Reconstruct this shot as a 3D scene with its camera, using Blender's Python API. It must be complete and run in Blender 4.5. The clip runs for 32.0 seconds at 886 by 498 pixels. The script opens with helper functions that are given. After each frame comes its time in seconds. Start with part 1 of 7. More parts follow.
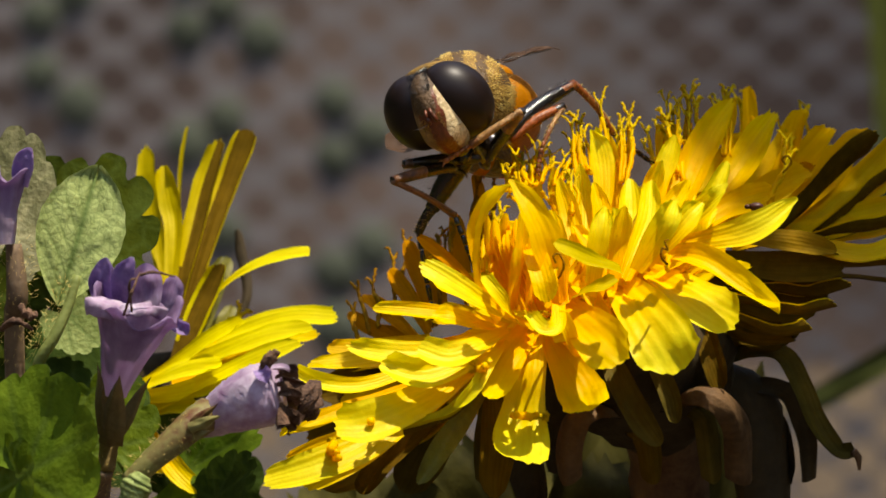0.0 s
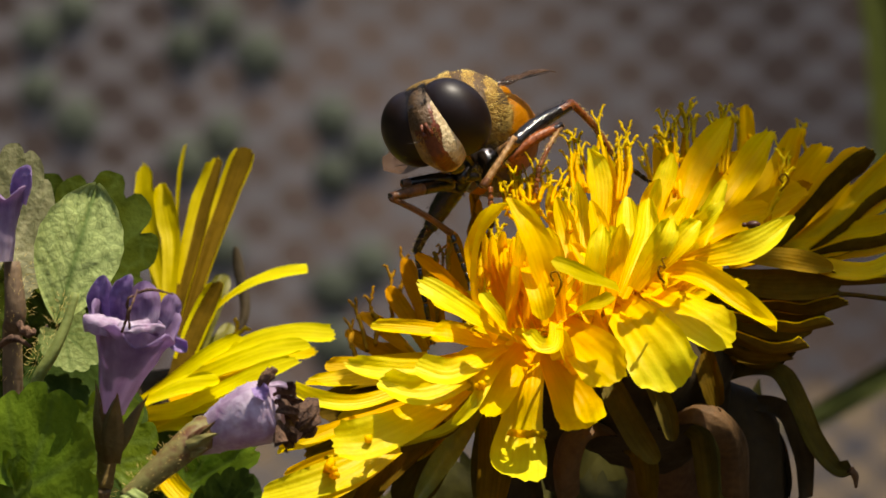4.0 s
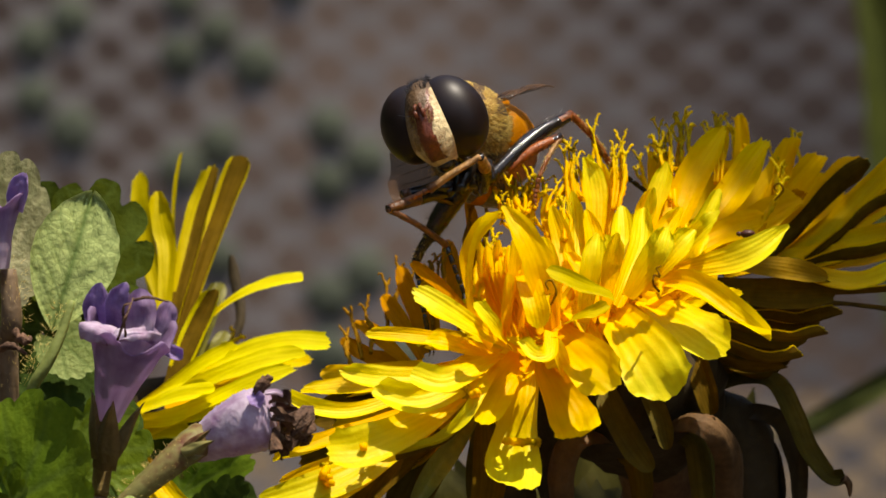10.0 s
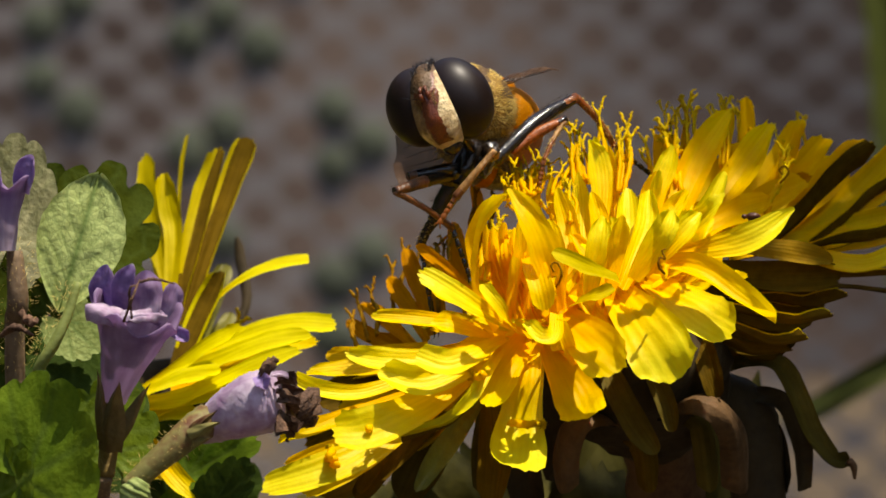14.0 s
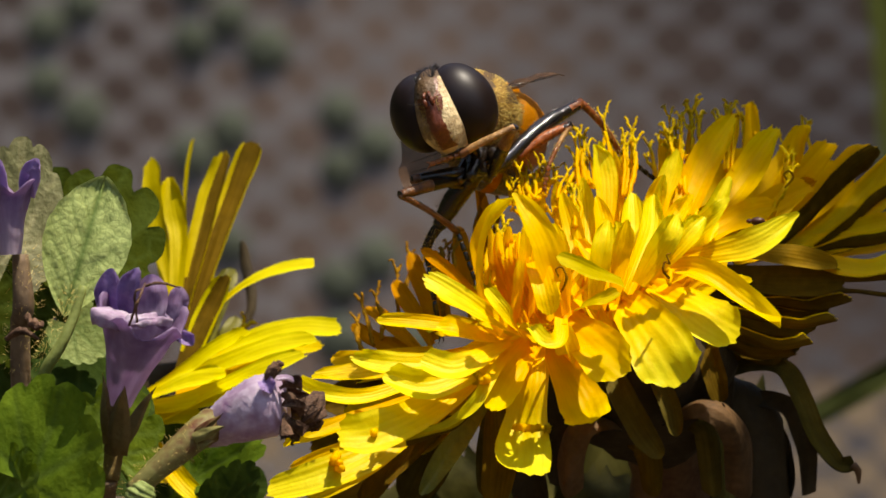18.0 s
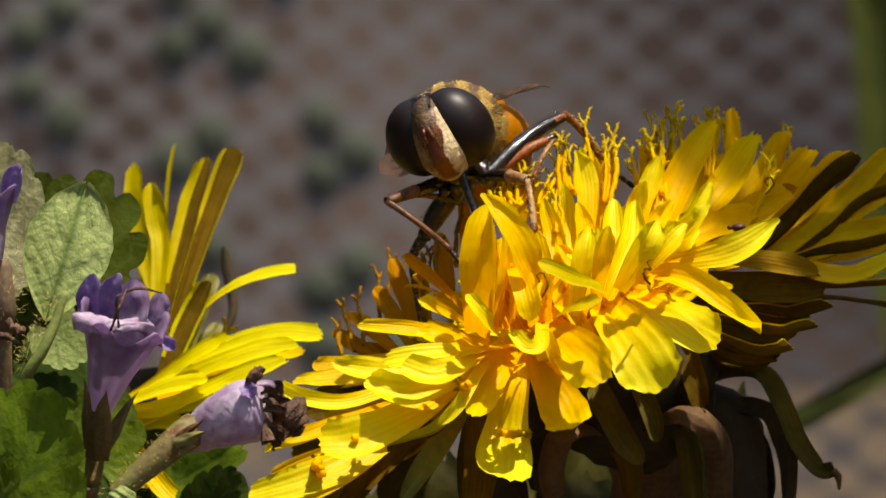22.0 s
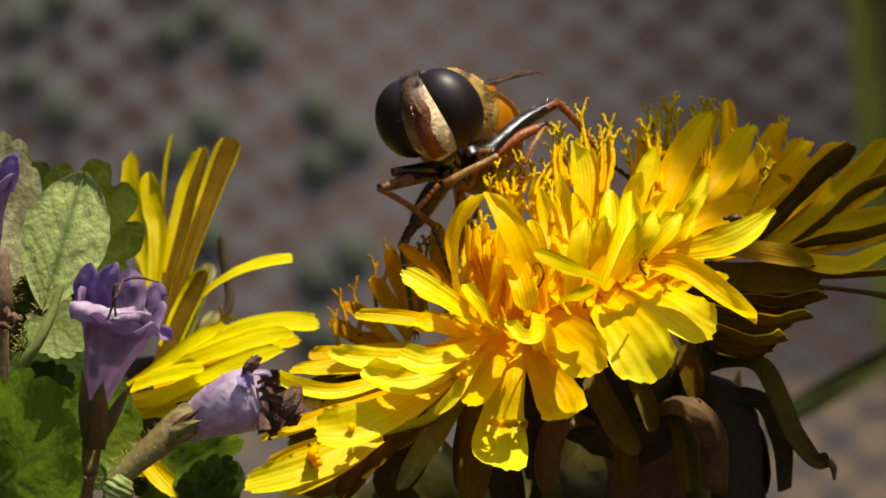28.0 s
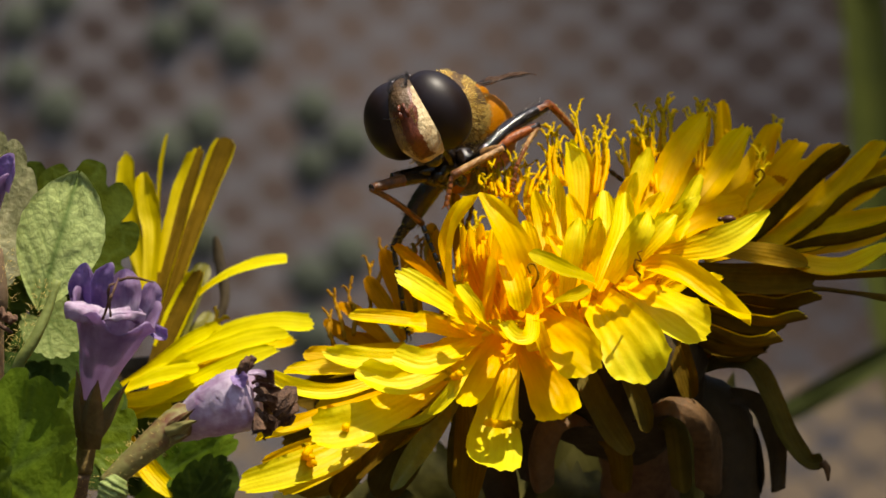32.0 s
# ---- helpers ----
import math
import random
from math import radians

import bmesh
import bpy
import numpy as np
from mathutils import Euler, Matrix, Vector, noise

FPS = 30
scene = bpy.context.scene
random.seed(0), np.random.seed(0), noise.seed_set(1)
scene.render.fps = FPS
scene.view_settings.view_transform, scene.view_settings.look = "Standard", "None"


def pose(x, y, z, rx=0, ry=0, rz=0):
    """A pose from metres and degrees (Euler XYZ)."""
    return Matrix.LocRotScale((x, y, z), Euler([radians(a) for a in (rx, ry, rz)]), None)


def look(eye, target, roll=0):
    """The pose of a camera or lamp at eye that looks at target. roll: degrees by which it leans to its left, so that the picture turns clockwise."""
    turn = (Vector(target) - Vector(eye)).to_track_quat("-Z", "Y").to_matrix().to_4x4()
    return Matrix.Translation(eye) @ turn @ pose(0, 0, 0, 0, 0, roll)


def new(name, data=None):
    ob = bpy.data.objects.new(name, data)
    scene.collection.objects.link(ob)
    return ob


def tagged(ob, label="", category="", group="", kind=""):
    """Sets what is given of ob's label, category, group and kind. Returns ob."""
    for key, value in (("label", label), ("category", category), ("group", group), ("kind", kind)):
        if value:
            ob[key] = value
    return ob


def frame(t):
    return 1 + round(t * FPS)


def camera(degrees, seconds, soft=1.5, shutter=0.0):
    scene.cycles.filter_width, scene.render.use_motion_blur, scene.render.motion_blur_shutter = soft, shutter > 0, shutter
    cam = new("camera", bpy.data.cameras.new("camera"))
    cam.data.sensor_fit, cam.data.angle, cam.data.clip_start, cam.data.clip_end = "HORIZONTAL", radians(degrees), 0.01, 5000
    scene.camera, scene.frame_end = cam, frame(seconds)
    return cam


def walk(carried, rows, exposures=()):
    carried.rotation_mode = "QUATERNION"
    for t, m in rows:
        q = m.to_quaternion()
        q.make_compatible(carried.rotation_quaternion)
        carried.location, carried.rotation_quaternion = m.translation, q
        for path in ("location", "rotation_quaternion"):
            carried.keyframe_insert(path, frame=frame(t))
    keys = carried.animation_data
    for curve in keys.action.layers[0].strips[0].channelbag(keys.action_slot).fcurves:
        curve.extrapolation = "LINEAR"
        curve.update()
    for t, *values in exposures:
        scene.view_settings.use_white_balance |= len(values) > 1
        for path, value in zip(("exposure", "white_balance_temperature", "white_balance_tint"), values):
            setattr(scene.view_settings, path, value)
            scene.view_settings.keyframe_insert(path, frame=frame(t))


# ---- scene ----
# One macro shot: a hoverfly feeding on a dandelion beside ground ivy, before garden netting.
# All places below are in millimetres; MM turns them into metres.
MM = 0.001
cam = camera(9.6, 32.0, soft=1.6)
cam.data.dof.use_dof = True
cam.data.dof.focus_distance = 0.2485
cam.data.dof.aperture_fstop = 125
walk(cam, [
    (0.0, look((0, -0.24910, 0), (0.00003, 0, -0.00055), -0.257)),
    (0.5, look((0, -0.24915, 0), (0.00027, 0, -0.00017), -0.249)),
    (1.0, look((0, -0.24920, 0), (0.00037, 0, -0.00003), -0.241)),
    (1.5, look((0, -0.24925, 0), (0.00048, 0, 0.00016), -0.233)),
    (2.0, look((0, -0.24930, 0), (0.00028, 0, 0.00015), -0.224)),
    (2.5, look((0, -0.24935, 0), (0.00024, 0, 0.00032), -0.216)),
    (3.0, look((0, -0.24939, 0), (0.00032, 0, 0.00018), -0.208)),
    (3.5, look((0, -0.24944, 0), (0.00012, 0, 0.00028), -0.199)),
    (5.5, look((0, -0.24964, 0), (0.00036, 0, 0.00031), -0.165)),
    (6.0, look((0, -0.24969, 0), (0.00041, 0, 0.00056), -0.157)),
    (6.5, look((0, -0.24974, 0), (0.00041, 0, 0.00059), -0.148)),
    (7.0, look((0, -0.24978, 0), (0.00045, 0, 0.00072), -0.139)),
    (7.5, look((0, -0.24983, 0), (0.00048, 0, 0.00054), -0.130)),
    (8.0, look((0, -0.24988, 0), (0.00025, 0, 0.00050), -0.121)),
    (8.5, look((0, -0.24993, 0), (0.00044, 0, 0.00068), -0.113)),
    (9.0, look((0, -0.24998, 0), (0.00049, 0, 0.00081), -0.104)),
    (9.5, look((0, -0.25002, 0), (0.00042, 0, 0.00093), -0.095)),
    (10.0, look((0, -0.25007, 0), (0.00037, 0, 0.00069), -0.086)),
    (10.5, look((0, -0.25012, 0), (0.00031, 0, 0.00066), -0.076)),
    (11.0, look((0, -0.25016, 0), (0.00022, 0, 0.00061), -0.067)),
    (11.5, look((0, -0.25021, 0), (0.00030, 0, 0.00070), -0.058)),
    (12.0, look((0, -0.25026, 0), (0.00012, 0, 0.00078), -0.049)),
    (12.5, look((0, -0.25030, 0), (0.00016, 0, 0.00037), -0.040)),
    (13.0, look((0, -0.25035, 0), (0.00000, 0, -0.00000), -0.030)),
    (13.5, look((0, -0.25040, 0), (0.00019, 0, -0.00020), -0.021)),
    (14.0, look((0, -0.25044, 0), (0.00010, 0, -0.00015), -0.011)),
    (14.5, look((0, -0.25049, 0), (0.00008, 0, -0.00011), -0.002)),
    (16.5, look((0, -0.25067, 0), (0.00001, 0, -0.00003), 0.036)),
    (17.0, look((0, -0.25071, 0), (0.00007, 0, 0.00018), 0.046)),
    (17.5, look((0, -0.25076, 0), (-0.00007, 0, -0.00003), 0.056)),
    (18.0, look((0, -0.25080, 0), (-0.00014, 0, 0.00005), 0.066)),
    (18.5, look((0, -0.25085, 0), (0.00012, 0, 0.00004), 0.076)),
    (19.0, look((0, -0.25089, 0), (0.00009, 0, 0.00014), 0.086)),
    (19.5, look((0, -0.25094, 0), (0.00010, 0, 0.00017), 0.096)),
    (20.0, look((0, -0.25098, 0), (0.00024, 0, 0.00031), 0.106)),
    (20.5, look((0, -0.25103, 0), (0.00041, 0, 0.00036), 0.116)),
    (21.0, look((0, -0.25107, 0), (0.00062, 0, 0.00043), 0.126)),
    (21.5, look((0, -0.25111, 0), (0.00075, 0, 0.00054), 0.136)),
    (22.0, look((0, -0.25116, 0), (0.00075, 0, 0.00033), 0.146)),
    (22.5, look((0, -0.25120, 0), (0.00060, 0, 0.00032), 0.156)),
    (23.0, look((0, -0.25124, 0), (0.00060, 0, 0.00047), 0.167)),
    (23.5, look((0, -0.25129, 0), (0.00073, 0, 0.00034), 0.177)),
    (24.0, look((0, -0.25133, 0), (0.00054, 0, 0.00039), 0.188)),
    (24.5, look((0, -0.25137, 0), (0.00075, 0, 0.00044), 0.198)),
    (25.0, look((0, -0.25141, 0), (0.00077, 0, 0.00048), 0.209)),
    (25.5, look((0, -0.25146, 0), (0.00090, 0, 0.00051), 0.219)),
    (26.0, look((0, -0.25150, 0), (0.00095, 0, 0.00018), 0.230)),
    (26.5, look((0, -0.25154, 0), (0.00086, 0, -0.00020), 0.240)),
    (28.5, look((0, -0.25171, 0), (0.00091, 0, -0.00014), 0.284)),
    (29.0, look((0, -0.25175, 0), (0.00085, 0, -0.00015), 0.294)),
    (29.5, look((0, -0.25179, 0), (0.00090, 0, -0.00029), 0.305)),
    (30.0, look((0, -0.25183, 0), (0.00090, 0, -0.00019), 0.316)),
    (30.5, look((0, -0.25187, 0), (0.00083, 0, -0.00025), 0.328)),
    (31.0, look((0, -0.25191, 0), (0.00096, 0, -0.00029), 0.339)),
    (31.5, look((0, -0.25195, 0), (0.00107, 0, -0.00016), 0.350)),
    (32.0, look((0, -0.25199, 0), (0.00118, 0, -0.00012), 0.361)),
], exposures=[(0.0, 0.75, 7300, 10), (32.0, 0.75, 7300, 10)])

# ---- light ----
SUN_ELEV, SUN_AZ = radians(70), radians(132)
world = bpy.data.worlds.new("world")
scene.world = world
world.use_nodes = True
wn = world.node_tree.nodes
sky = wn.new("ShaderNodeTexSky")
sky.sky_type = "NISHITA"
sky.sun_disc = False
sky.sun_elevation, sky.sun_rotation = SUN_ELEV, SUN_AZ
world.node_tree.links.new(sky.outputs[0], wn["Background"].inputs[0])
wn["Background"].inputs[1].default_value = 0.15
sun = new("sun", bpy.data.lights.new("sun", "SUN"))
sun.data.energy, sun.data.angle, sun.data.color = 4.55, radians(0.55), (1.0, 0.95, 0.86)
to_sun = Vector((math.sin(SUN_AZ) * math.cos(SUN_ELEV), math.cos(SUN_AZ) * math.cos(SUN_ELEV), math.sin(SUN_ELEV)))
sun.matrix_world = look(to_sun, (0, 0, 0))


# ---- materials ----
def mat(name, dark, light, rough=0.6, scale=700, bump=0.3, fine=5, spec=0.3, glow_through=0.0, through_colour=None,
        along=None, veins=None, detail=6.0, coat=0.0, sheen=0.0, bands=0.0, alpha=1.0, metal=0.0, net=0.0, lo=0.3, hi=0.85):
    """Two-scale mottled surface; glow_through lets light pass as in a petal; along tints it from base to tip by its own length."""
    m = bpy.data.materials.new(name)
    m.use_nodes = True
    t = m.node_tree
    n, link = t.nodes, t.links.new
    p = n["Principled BSDF"]
    co = n.new("ShaderNodeTexCoord")
    big, small = n.new("ShaderNodeTexNoise"), n.new("ShaderNodeTexNoise")
    for tex, k in ((big, 1), (small, fine)):
        link(co.outputs["Object"], tex.inputs["Vector"])
        tex.inputs["Scale"].default_value = scale * k
        tex.inputs["Detail"].default_value = detail
    add = n.new("ShaderNodeMath")
    add.operation = "MULTIPLY_ADD"
    link(small.outputs[0], add.inputs[0])
    add.inputs[1].default_value = 0.5
    half = n.new("ShaderNodeMath")
    half.operation = "MULTIPLY_ADD"
    link(big.outputs[0], half.inputs[0])
    half.inputs[1].default_value, half.inputs[2].default_value = 0.9, -0.2
    link(half.outputs[0], add.inputs[2])
    info = n.new("ShaderNodeObjectInfo")
    vary = n.new("ShaderNodeMath")
    vary.operation = "MULTIPLY_ADD"
    link(info.outputs["Random"], vary.inputs[0])
    vary.inputs[1].default_value = 0.24
    link(add.outputs[0], vary.inputs[2])
    ramp = n.new("ShaderNodeValToRGB")
    ramp.color_ramp.elements[0].position, ramp.color_ramp.elements[1].position = lo, hi
    ramp.color_ramp.elements[0].color, ramp.color_ramp.elements[1].color = (*dark, 1), (*light, 1)
    link(vary.outputs[0], ramp.inputs[0])
    colour = ramp.outputs[0]
    height = small.outputs[0]

    def mix(a, b_colour, fac):
        x = n.new("ShaderNodeMix")
        x.data_type = "RGBA"
        link(a, x.inputs[6])
        x.inputs[7].default_value = (*b_colour, 1)
        link(fac, x.inputs[0])
        return x.outputs[2]

    if along or bands:
        uv = n.new("ShaderNodeUVMap")
        sep = n.new("ShaderNodeSeparateXYZ")
        link(uv.outputs[0], sep.inputs[0])
    if along:
        r = n.new("ShaderNodeMapRange")
        link(sep.outputs[0], r.inputs[0])
        r.inputs[1].default_value, r.inputs[2].default_value = along[1], along[2]
        r.inputs[3].default_value, r.inputs[4].default_value = along[3], along[4]
        colour = mix(colour, along[0], r.outputs[0])
    if bands:
        long_uv = n.new("ShaderNodeCombineXYZ")
        for out, stretch in ((0, 1.6), (1, 13.0)):
            k = n.new("ShaderNodeMath")
            k.operation = "MULTIPLY"
            link(sep.outputs[out], k.inputs[0])
            k.inputs[1].default_value = stretch
            link(k.outputs[0], long_uv.inputs[out])
        link(info.outputs["Random"], long_uv.inputs[2])
        streak = n.new("ShaderNodeTexNoise")
        link(long_uv.outputs[0], streak.inputs["Vector"])
        streak.inputs["Scale"].default_value, streak.inputs["Detail"].default_value = 1.3, 4.0
        r = n.new("ShaderNodeMapRange")
        link(streak.outputs[0], r.inputs[0])
        r.inputs[1].default_value, r.inputs[2].default_value = 0.42, 0.72
        r.inputs[3].default_value, r.inputs[4].default_value = 0.0, 0.40
        colour = mix(colour, tuple(v * f for v, f in zip(dark, (0.90, 0.76, 0.7))), r.outputs[0])
    if bands:
        w = n.new("ShaderNodeMath")
        w.operation = "SINE"
        k = n.new("ShaderNodeMath")
        k.operation = "MULTIPLY"
        link(sep.outputs[1], k.inputs[0])
        k.inputs[1].default_value = bands
        link(k.outputs[0], w.inputs[0])
        ht = n.new("ShaderNodeMath")
        ht.operation = "MULTIPLY_ADD"
        link(w.outputs[0], ht.inputs[0])
        ht.inputs[1].default_value = 0.08
        link(height, ht.inputs[2])
        height = ht.outputs[0]
    if veins:
        at = n.new("ShaderNodeAttribute")
        at.attribute_name = "vein"
        colour = mix(colour, veins, at.outputs["Fac"])
    if net:
        vor = n.new("ShaderNodeTexVoronoi")
        vor.feature = "DISTANCE_TO_EDGE"
        vor.inputs["Scale"].default_value = net
        link(co.outputs["Object"], vor.inputs["Vector"])
        line = n.new("ShaderNodeMapRange")
        link(vor.outputs["Distance"], line.inputs[0])
        line.inputs[1].default_value, line.inputs[2].default_value = 0.0, 0.10
        line.inputs[3].default_value, line.inputs[4].default_value = 0.42, 0.0
        colour = mix(colour, veins, line.outputs[0])
        ht = n.new("ShaderNodeMath")
        ht.operation = "MULTIPLY_ADD"
        link(vor.outputs["Distance"], ht.inputs[0])
        ht.inputs[1].default_value = 0.5
        link(height, ht.inputs[2])
        height = ht.outputs[0]
    b = n.new("ShaderNodeBump")
    b.inputs["Strength"].default_value, b.inputs["Distance"].default_value = bump, 0.00012
    link(height, b.inputs["Height"])
    link(b.outputs[0], p.inputs["Normal"])
    link(colour, p.inputs["Base Color"])
    p.inputs["Roughness"].default_value = rough
    p.inputs["Specular IOR Level"].default_value = spec
    p.inputs["Coat Weight"].default_value = coat
    p.inputs["Coat Roughness"].default_value = 0.04
    p.inputs["Sheen Weight"].default_value = sheen
    p.inputs["Metallic"].default_value = metal
    p.inputs["Alpha"].default_value = alpha
    if glow_through:
        tr = n.new("ShaderNodeBsdfTranslucent")
        if through_colour:
            tr.inputs[0].default_value = (*through_colour, 1)
        else:
            link(colour, tr.inputs[0])
        link(b.outputs[0], tr.inputs[1])
        ms = n.new("ShaderNodeMixShader")
        ms.inputs[0].default_value = glow_through
        link(p.outputs[0], ms.inputs[1])
        link(tr.outputs[0], ms.inputs[2])
        link(ms.outputs[0], n["Material Output"].inputs[0])
    return m


YELLOW = mat("petal_yellow", (0.82, 0.56, 0.001), (0.93, 0.76, 0.006), 0.48, 260, 0.5, 6, 0.12, 0.50,
             along=((0.96, 0.43, 0.0), 0.12, 0.9, 0.85, 0.0), bands=40)
LEMON = mat("petal_lemon", (0.70, 0.58, 0.004), (0.82, 0.73, 0.018), 0.45, 260, 0.5, 6, 0.14, 0.40,
            along=((0.95, 0.50, 0.0), 0.10, 0.72, 0.85, 0.0), bands=40)
PALE = mat("petal_pale_lemon", (0.62, 0.53, 0.004), (0.78, 0.70, 0.010), 0.5, 260, 0.35, 6, 0.08, 0.42,
           along=((0.85, 0.58, 0.0), 0.05, 0.4, 0.5, 0.0), bands=40)
# floret orange darkened to brown: the shade on it is painted in
SHADEBROWN = mat("petal_shade_brown", (0.17, 0.10, 0.003), (0.32, 0.185, 0.006), 0.65, 300, 0.4, 6, 0.06, 0.25, bands=40)
OLIVE = mat("bract_olive", (0.045, 0.035, 0.005), (0.125, 0.094, 0.014), 0.7, 300, 0.5, 6, 0.08, 0.15, bands=30)
# leaf colour lowered so that it paints the shade below the flower
ROSETTE = mat("rosette_leaf_shaded", (0.026, 0.024, 0.005), (0.075, 0.066, 0.012), 0.7, 300, 0.5, 6, 0.08, 0.15, bands=30)
ORANGE = mat("petal_orange", (0.80, 0.46, 0.0), (0.96, 0.66, 0.0), 0.55, 300, 0.3, 6, 0.1, 0.55, bands=40)
# deep orange, darkened further to hold the shade beside the fly
DEEPORANGE = mat("floret_deep_orange_shaded", (0.42, 0.16, 0.0), (0.66, 0.29, 0.0), 0.6, 300, 0.3, 6, 0.05, 0.5, bands=40)
# withered orange-brown, with the far stamens' shade put into the colour
STYLEBROWN = mat("style_withered_shaded", (0.18, 0.075, 0.003), (0.44, 0.22, 0.006), 0.8, 2500, 0.8, 3, 0.08, 0.35)
# greenish petals; on the far head this dull tone stands for shade
GREENSHADE = mat("petal_greenish_shaded", (0.42, 0.33, 0.002), (0.62, 0.49, 0.004), 0.55, 300, 0.3, 6, 0.1, 0.35, bands=40)
# brown floret backs; on upper faces this colour is painted shade
UNDER = mat("petal_underside_shade", (0.054, 0.033, 0.002), (0.155, 0.088, 0.005), 0.75, 300, 0.4, 6, 0.04, 0.12, bands=46)
STYLE = mat("style_pollen", (0.46, 0.29, 0.002), (0.88, 0.64, 0.008), 0.8, 2500, 0.8, 3, 0.1, 0.42)
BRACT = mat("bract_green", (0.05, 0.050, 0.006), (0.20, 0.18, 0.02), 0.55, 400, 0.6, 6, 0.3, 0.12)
# bract colour made near black: it holds the shade under the head
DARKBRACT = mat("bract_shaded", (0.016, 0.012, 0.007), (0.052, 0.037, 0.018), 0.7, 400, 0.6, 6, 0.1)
STEM = mat("stem_red_green", (0.06, 0.026, 0.014), (0.19, 0.11, 0.05), 0.6, 500, 0.6, 6, 0.15, 0.1)
IVYSTEM = mat("ivy_stem_pink", (0.085, 0.055, 0.032), (0.25, 0.17, 0.10), 0.6, 500, 0.4, 6, 0.2, 0.15)
# reddish brown, kept darker than STEM because shade is put into it
MAROON = mat("bract_maroon_shaded", (0.044, 0.025, 0.011), (0.140, 0.078, 0.034), 0.65, 500, 0.6, 6, 0.12, 0.1)
STEMGREEN = mat("stem_green", (0.13, 0.165, 0.04), (0.32, 0.36, 0.11), 0.55, 500, 0.5, 6, 0.2, 0.25)
LEAF = mat("leaf_green", (0.050, 0.088, 0.002), (0.15, 0.21, 0.010), 0.6, 350, 0.8, 7, 0.12, 0.4, veins=(0.15, 0.22, 0.04), net=600)
LEAFPALE = mat("leaf_pale_underside", (0.12, 0.16, 0.034), (0.34, 0.40, 0.14), 0.6, 600, 0.7, 5, 0.15, 0.25, veins=(0.10, 0.15, 0.035), net=2600)
LEAFMID = mat("leaf_mid_green", (0.048, 0.098, 0.004), (0.15, 0.225, 0.014), 0.65, 350, 0.6, 7, 0.1, 0.4, veins=(0.075, 0.12, 0.016))
SEPAL = mat("sepal_brown_green", (0.085, 0.050, 0.018), (0.21, 0.145, 0.05), 0.6, 500, 0.6, 6, 0.15, 0.15)
# dark copy of LEAF for ivy leaves whose shade is in the colour
LEAFDARK = mat("leaf_shaded", (0.012, 0.026, 0.004), (0.045, 0.076, 0.010), 0.75, 300, 0.8, 7, 0.08, 0.3, veins=(0.05, 0.08, 0.016))
LEAFBROWN = mat("leaf_brownish", (0.065, 0.058, 0.02), (0.20, 0.20, 0.08), 0.6, 400, 0.9, 7, 0.3, 0.2, veins=(0.24, 0.22, 0.10), net=900)
PURPLE = mat("corolla_violet", (0.185, 0.085, 0.24), (0.47, 0.35, 0.53), 0.5, 420, 0.5, 5, 0.3, 0.6, along=((0.78, 0.68, 0.74), 0.02, 0.42, 0.8, 0.0), bands=16)
MAUVE = mat("corolla_faded_mauve", (0.24, 0.10, 0.24), (0.62, 0.54, 0.64), 0.55, 520, 0.4, 5, 0.25, 0.3, bands=16)
LILAC = mat("corolla_lobe_violet", (0.14, 0.070, 0.28), (0.44, 0.32, 0.58), 0.45, 500, 0.7, 6, 0.35, 0.5)
WITHER = mat("withered_brown", (0.022, 0.012, 0.008), (0.15, 0.082, 0.050), 0.7, 1600, 1.0, 4, 0.15)
CALYX = mat("calyx_red_green", (0.12, 0.045, 0.022), (0.20, 0.18, 0.060), 0.55, 260, 0.5, 8, 0.2, 0.2, lo=0.42, hi=0.66)
EYE = mat("eye_black", (0.004, 0.0015, 0.0012), (0.010, 0.004, 0.003), 0.44, 1200, 0.02, 8, 0.28)
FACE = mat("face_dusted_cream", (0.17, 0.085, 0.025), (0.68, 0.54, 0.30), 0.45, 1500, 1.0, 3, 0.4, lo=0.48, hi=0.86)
# browner copy of FACE for the half turned from the sun
FACESHADED = mat("face_shaded_side", (0.050, 0.026, 0.010), (0.30, 0.19, 0.085), 0.5, 1500, 1.0, 3, 0.3, lo=0.4, hi=0.9)
FACEDARK = mat("face_stripe_brown", (0.026, 0.006, 0.002), (0.145, 0.033, 0.009), 0.32, 1300, 0.5, 4, 0.4)
FRONS = mat("frons_dark_brown", (0.015, 0.008, 0.004), (0.10, 0.055, 0.022), 0.5, 1200, 0.8, 5, 0.3)
GOLD = mat("thorax_gold_dust", (0.105, 0.055, 0.008), (0.33, 0.19, 0.032), 0.5, 1100, 1.0, 6, 0.3)
THORAXDARK = mat("thorax_dark_stripe", (0.02, 0.012, 0.005), (0.09, 0.055, 0.02), 0.5, 900, 0.8, 6, 0.4, sheen=0.4)
HAIR = mat("hair_golden", (0.40, 0.26, 0.05), (0.82, 0.62, 0.20), 0.45, 900, 0.2, 4, 0.3, 0.2)
AMBER = mat("abdomen_orange", (0.27, 0.085, 0.0), (0.50, 0.19, 0.002), 0.5, 600, 0.5, 6, 0.08, 0.2)
LEGDARK = mat("leg_black", (0.003, 0.002, 0.002), (0.018, 0.011, 0.006), 0.16, 1400, 0.4, 4, 0.55)
LEGRED = mat("leg_red_brown", (0.06, 0.014, 0.003), (0.32, 0.095, 0.016), 0.28, 1200, 0.6, 4, 0.5, 0.12)
LEGPALE = mat("leg_pale_orange", (0.09, 0.028, 0.007), (0.46, 0.24, 0.075), 0.45, 1500, 1.0, 3, 0.5, 0.12)
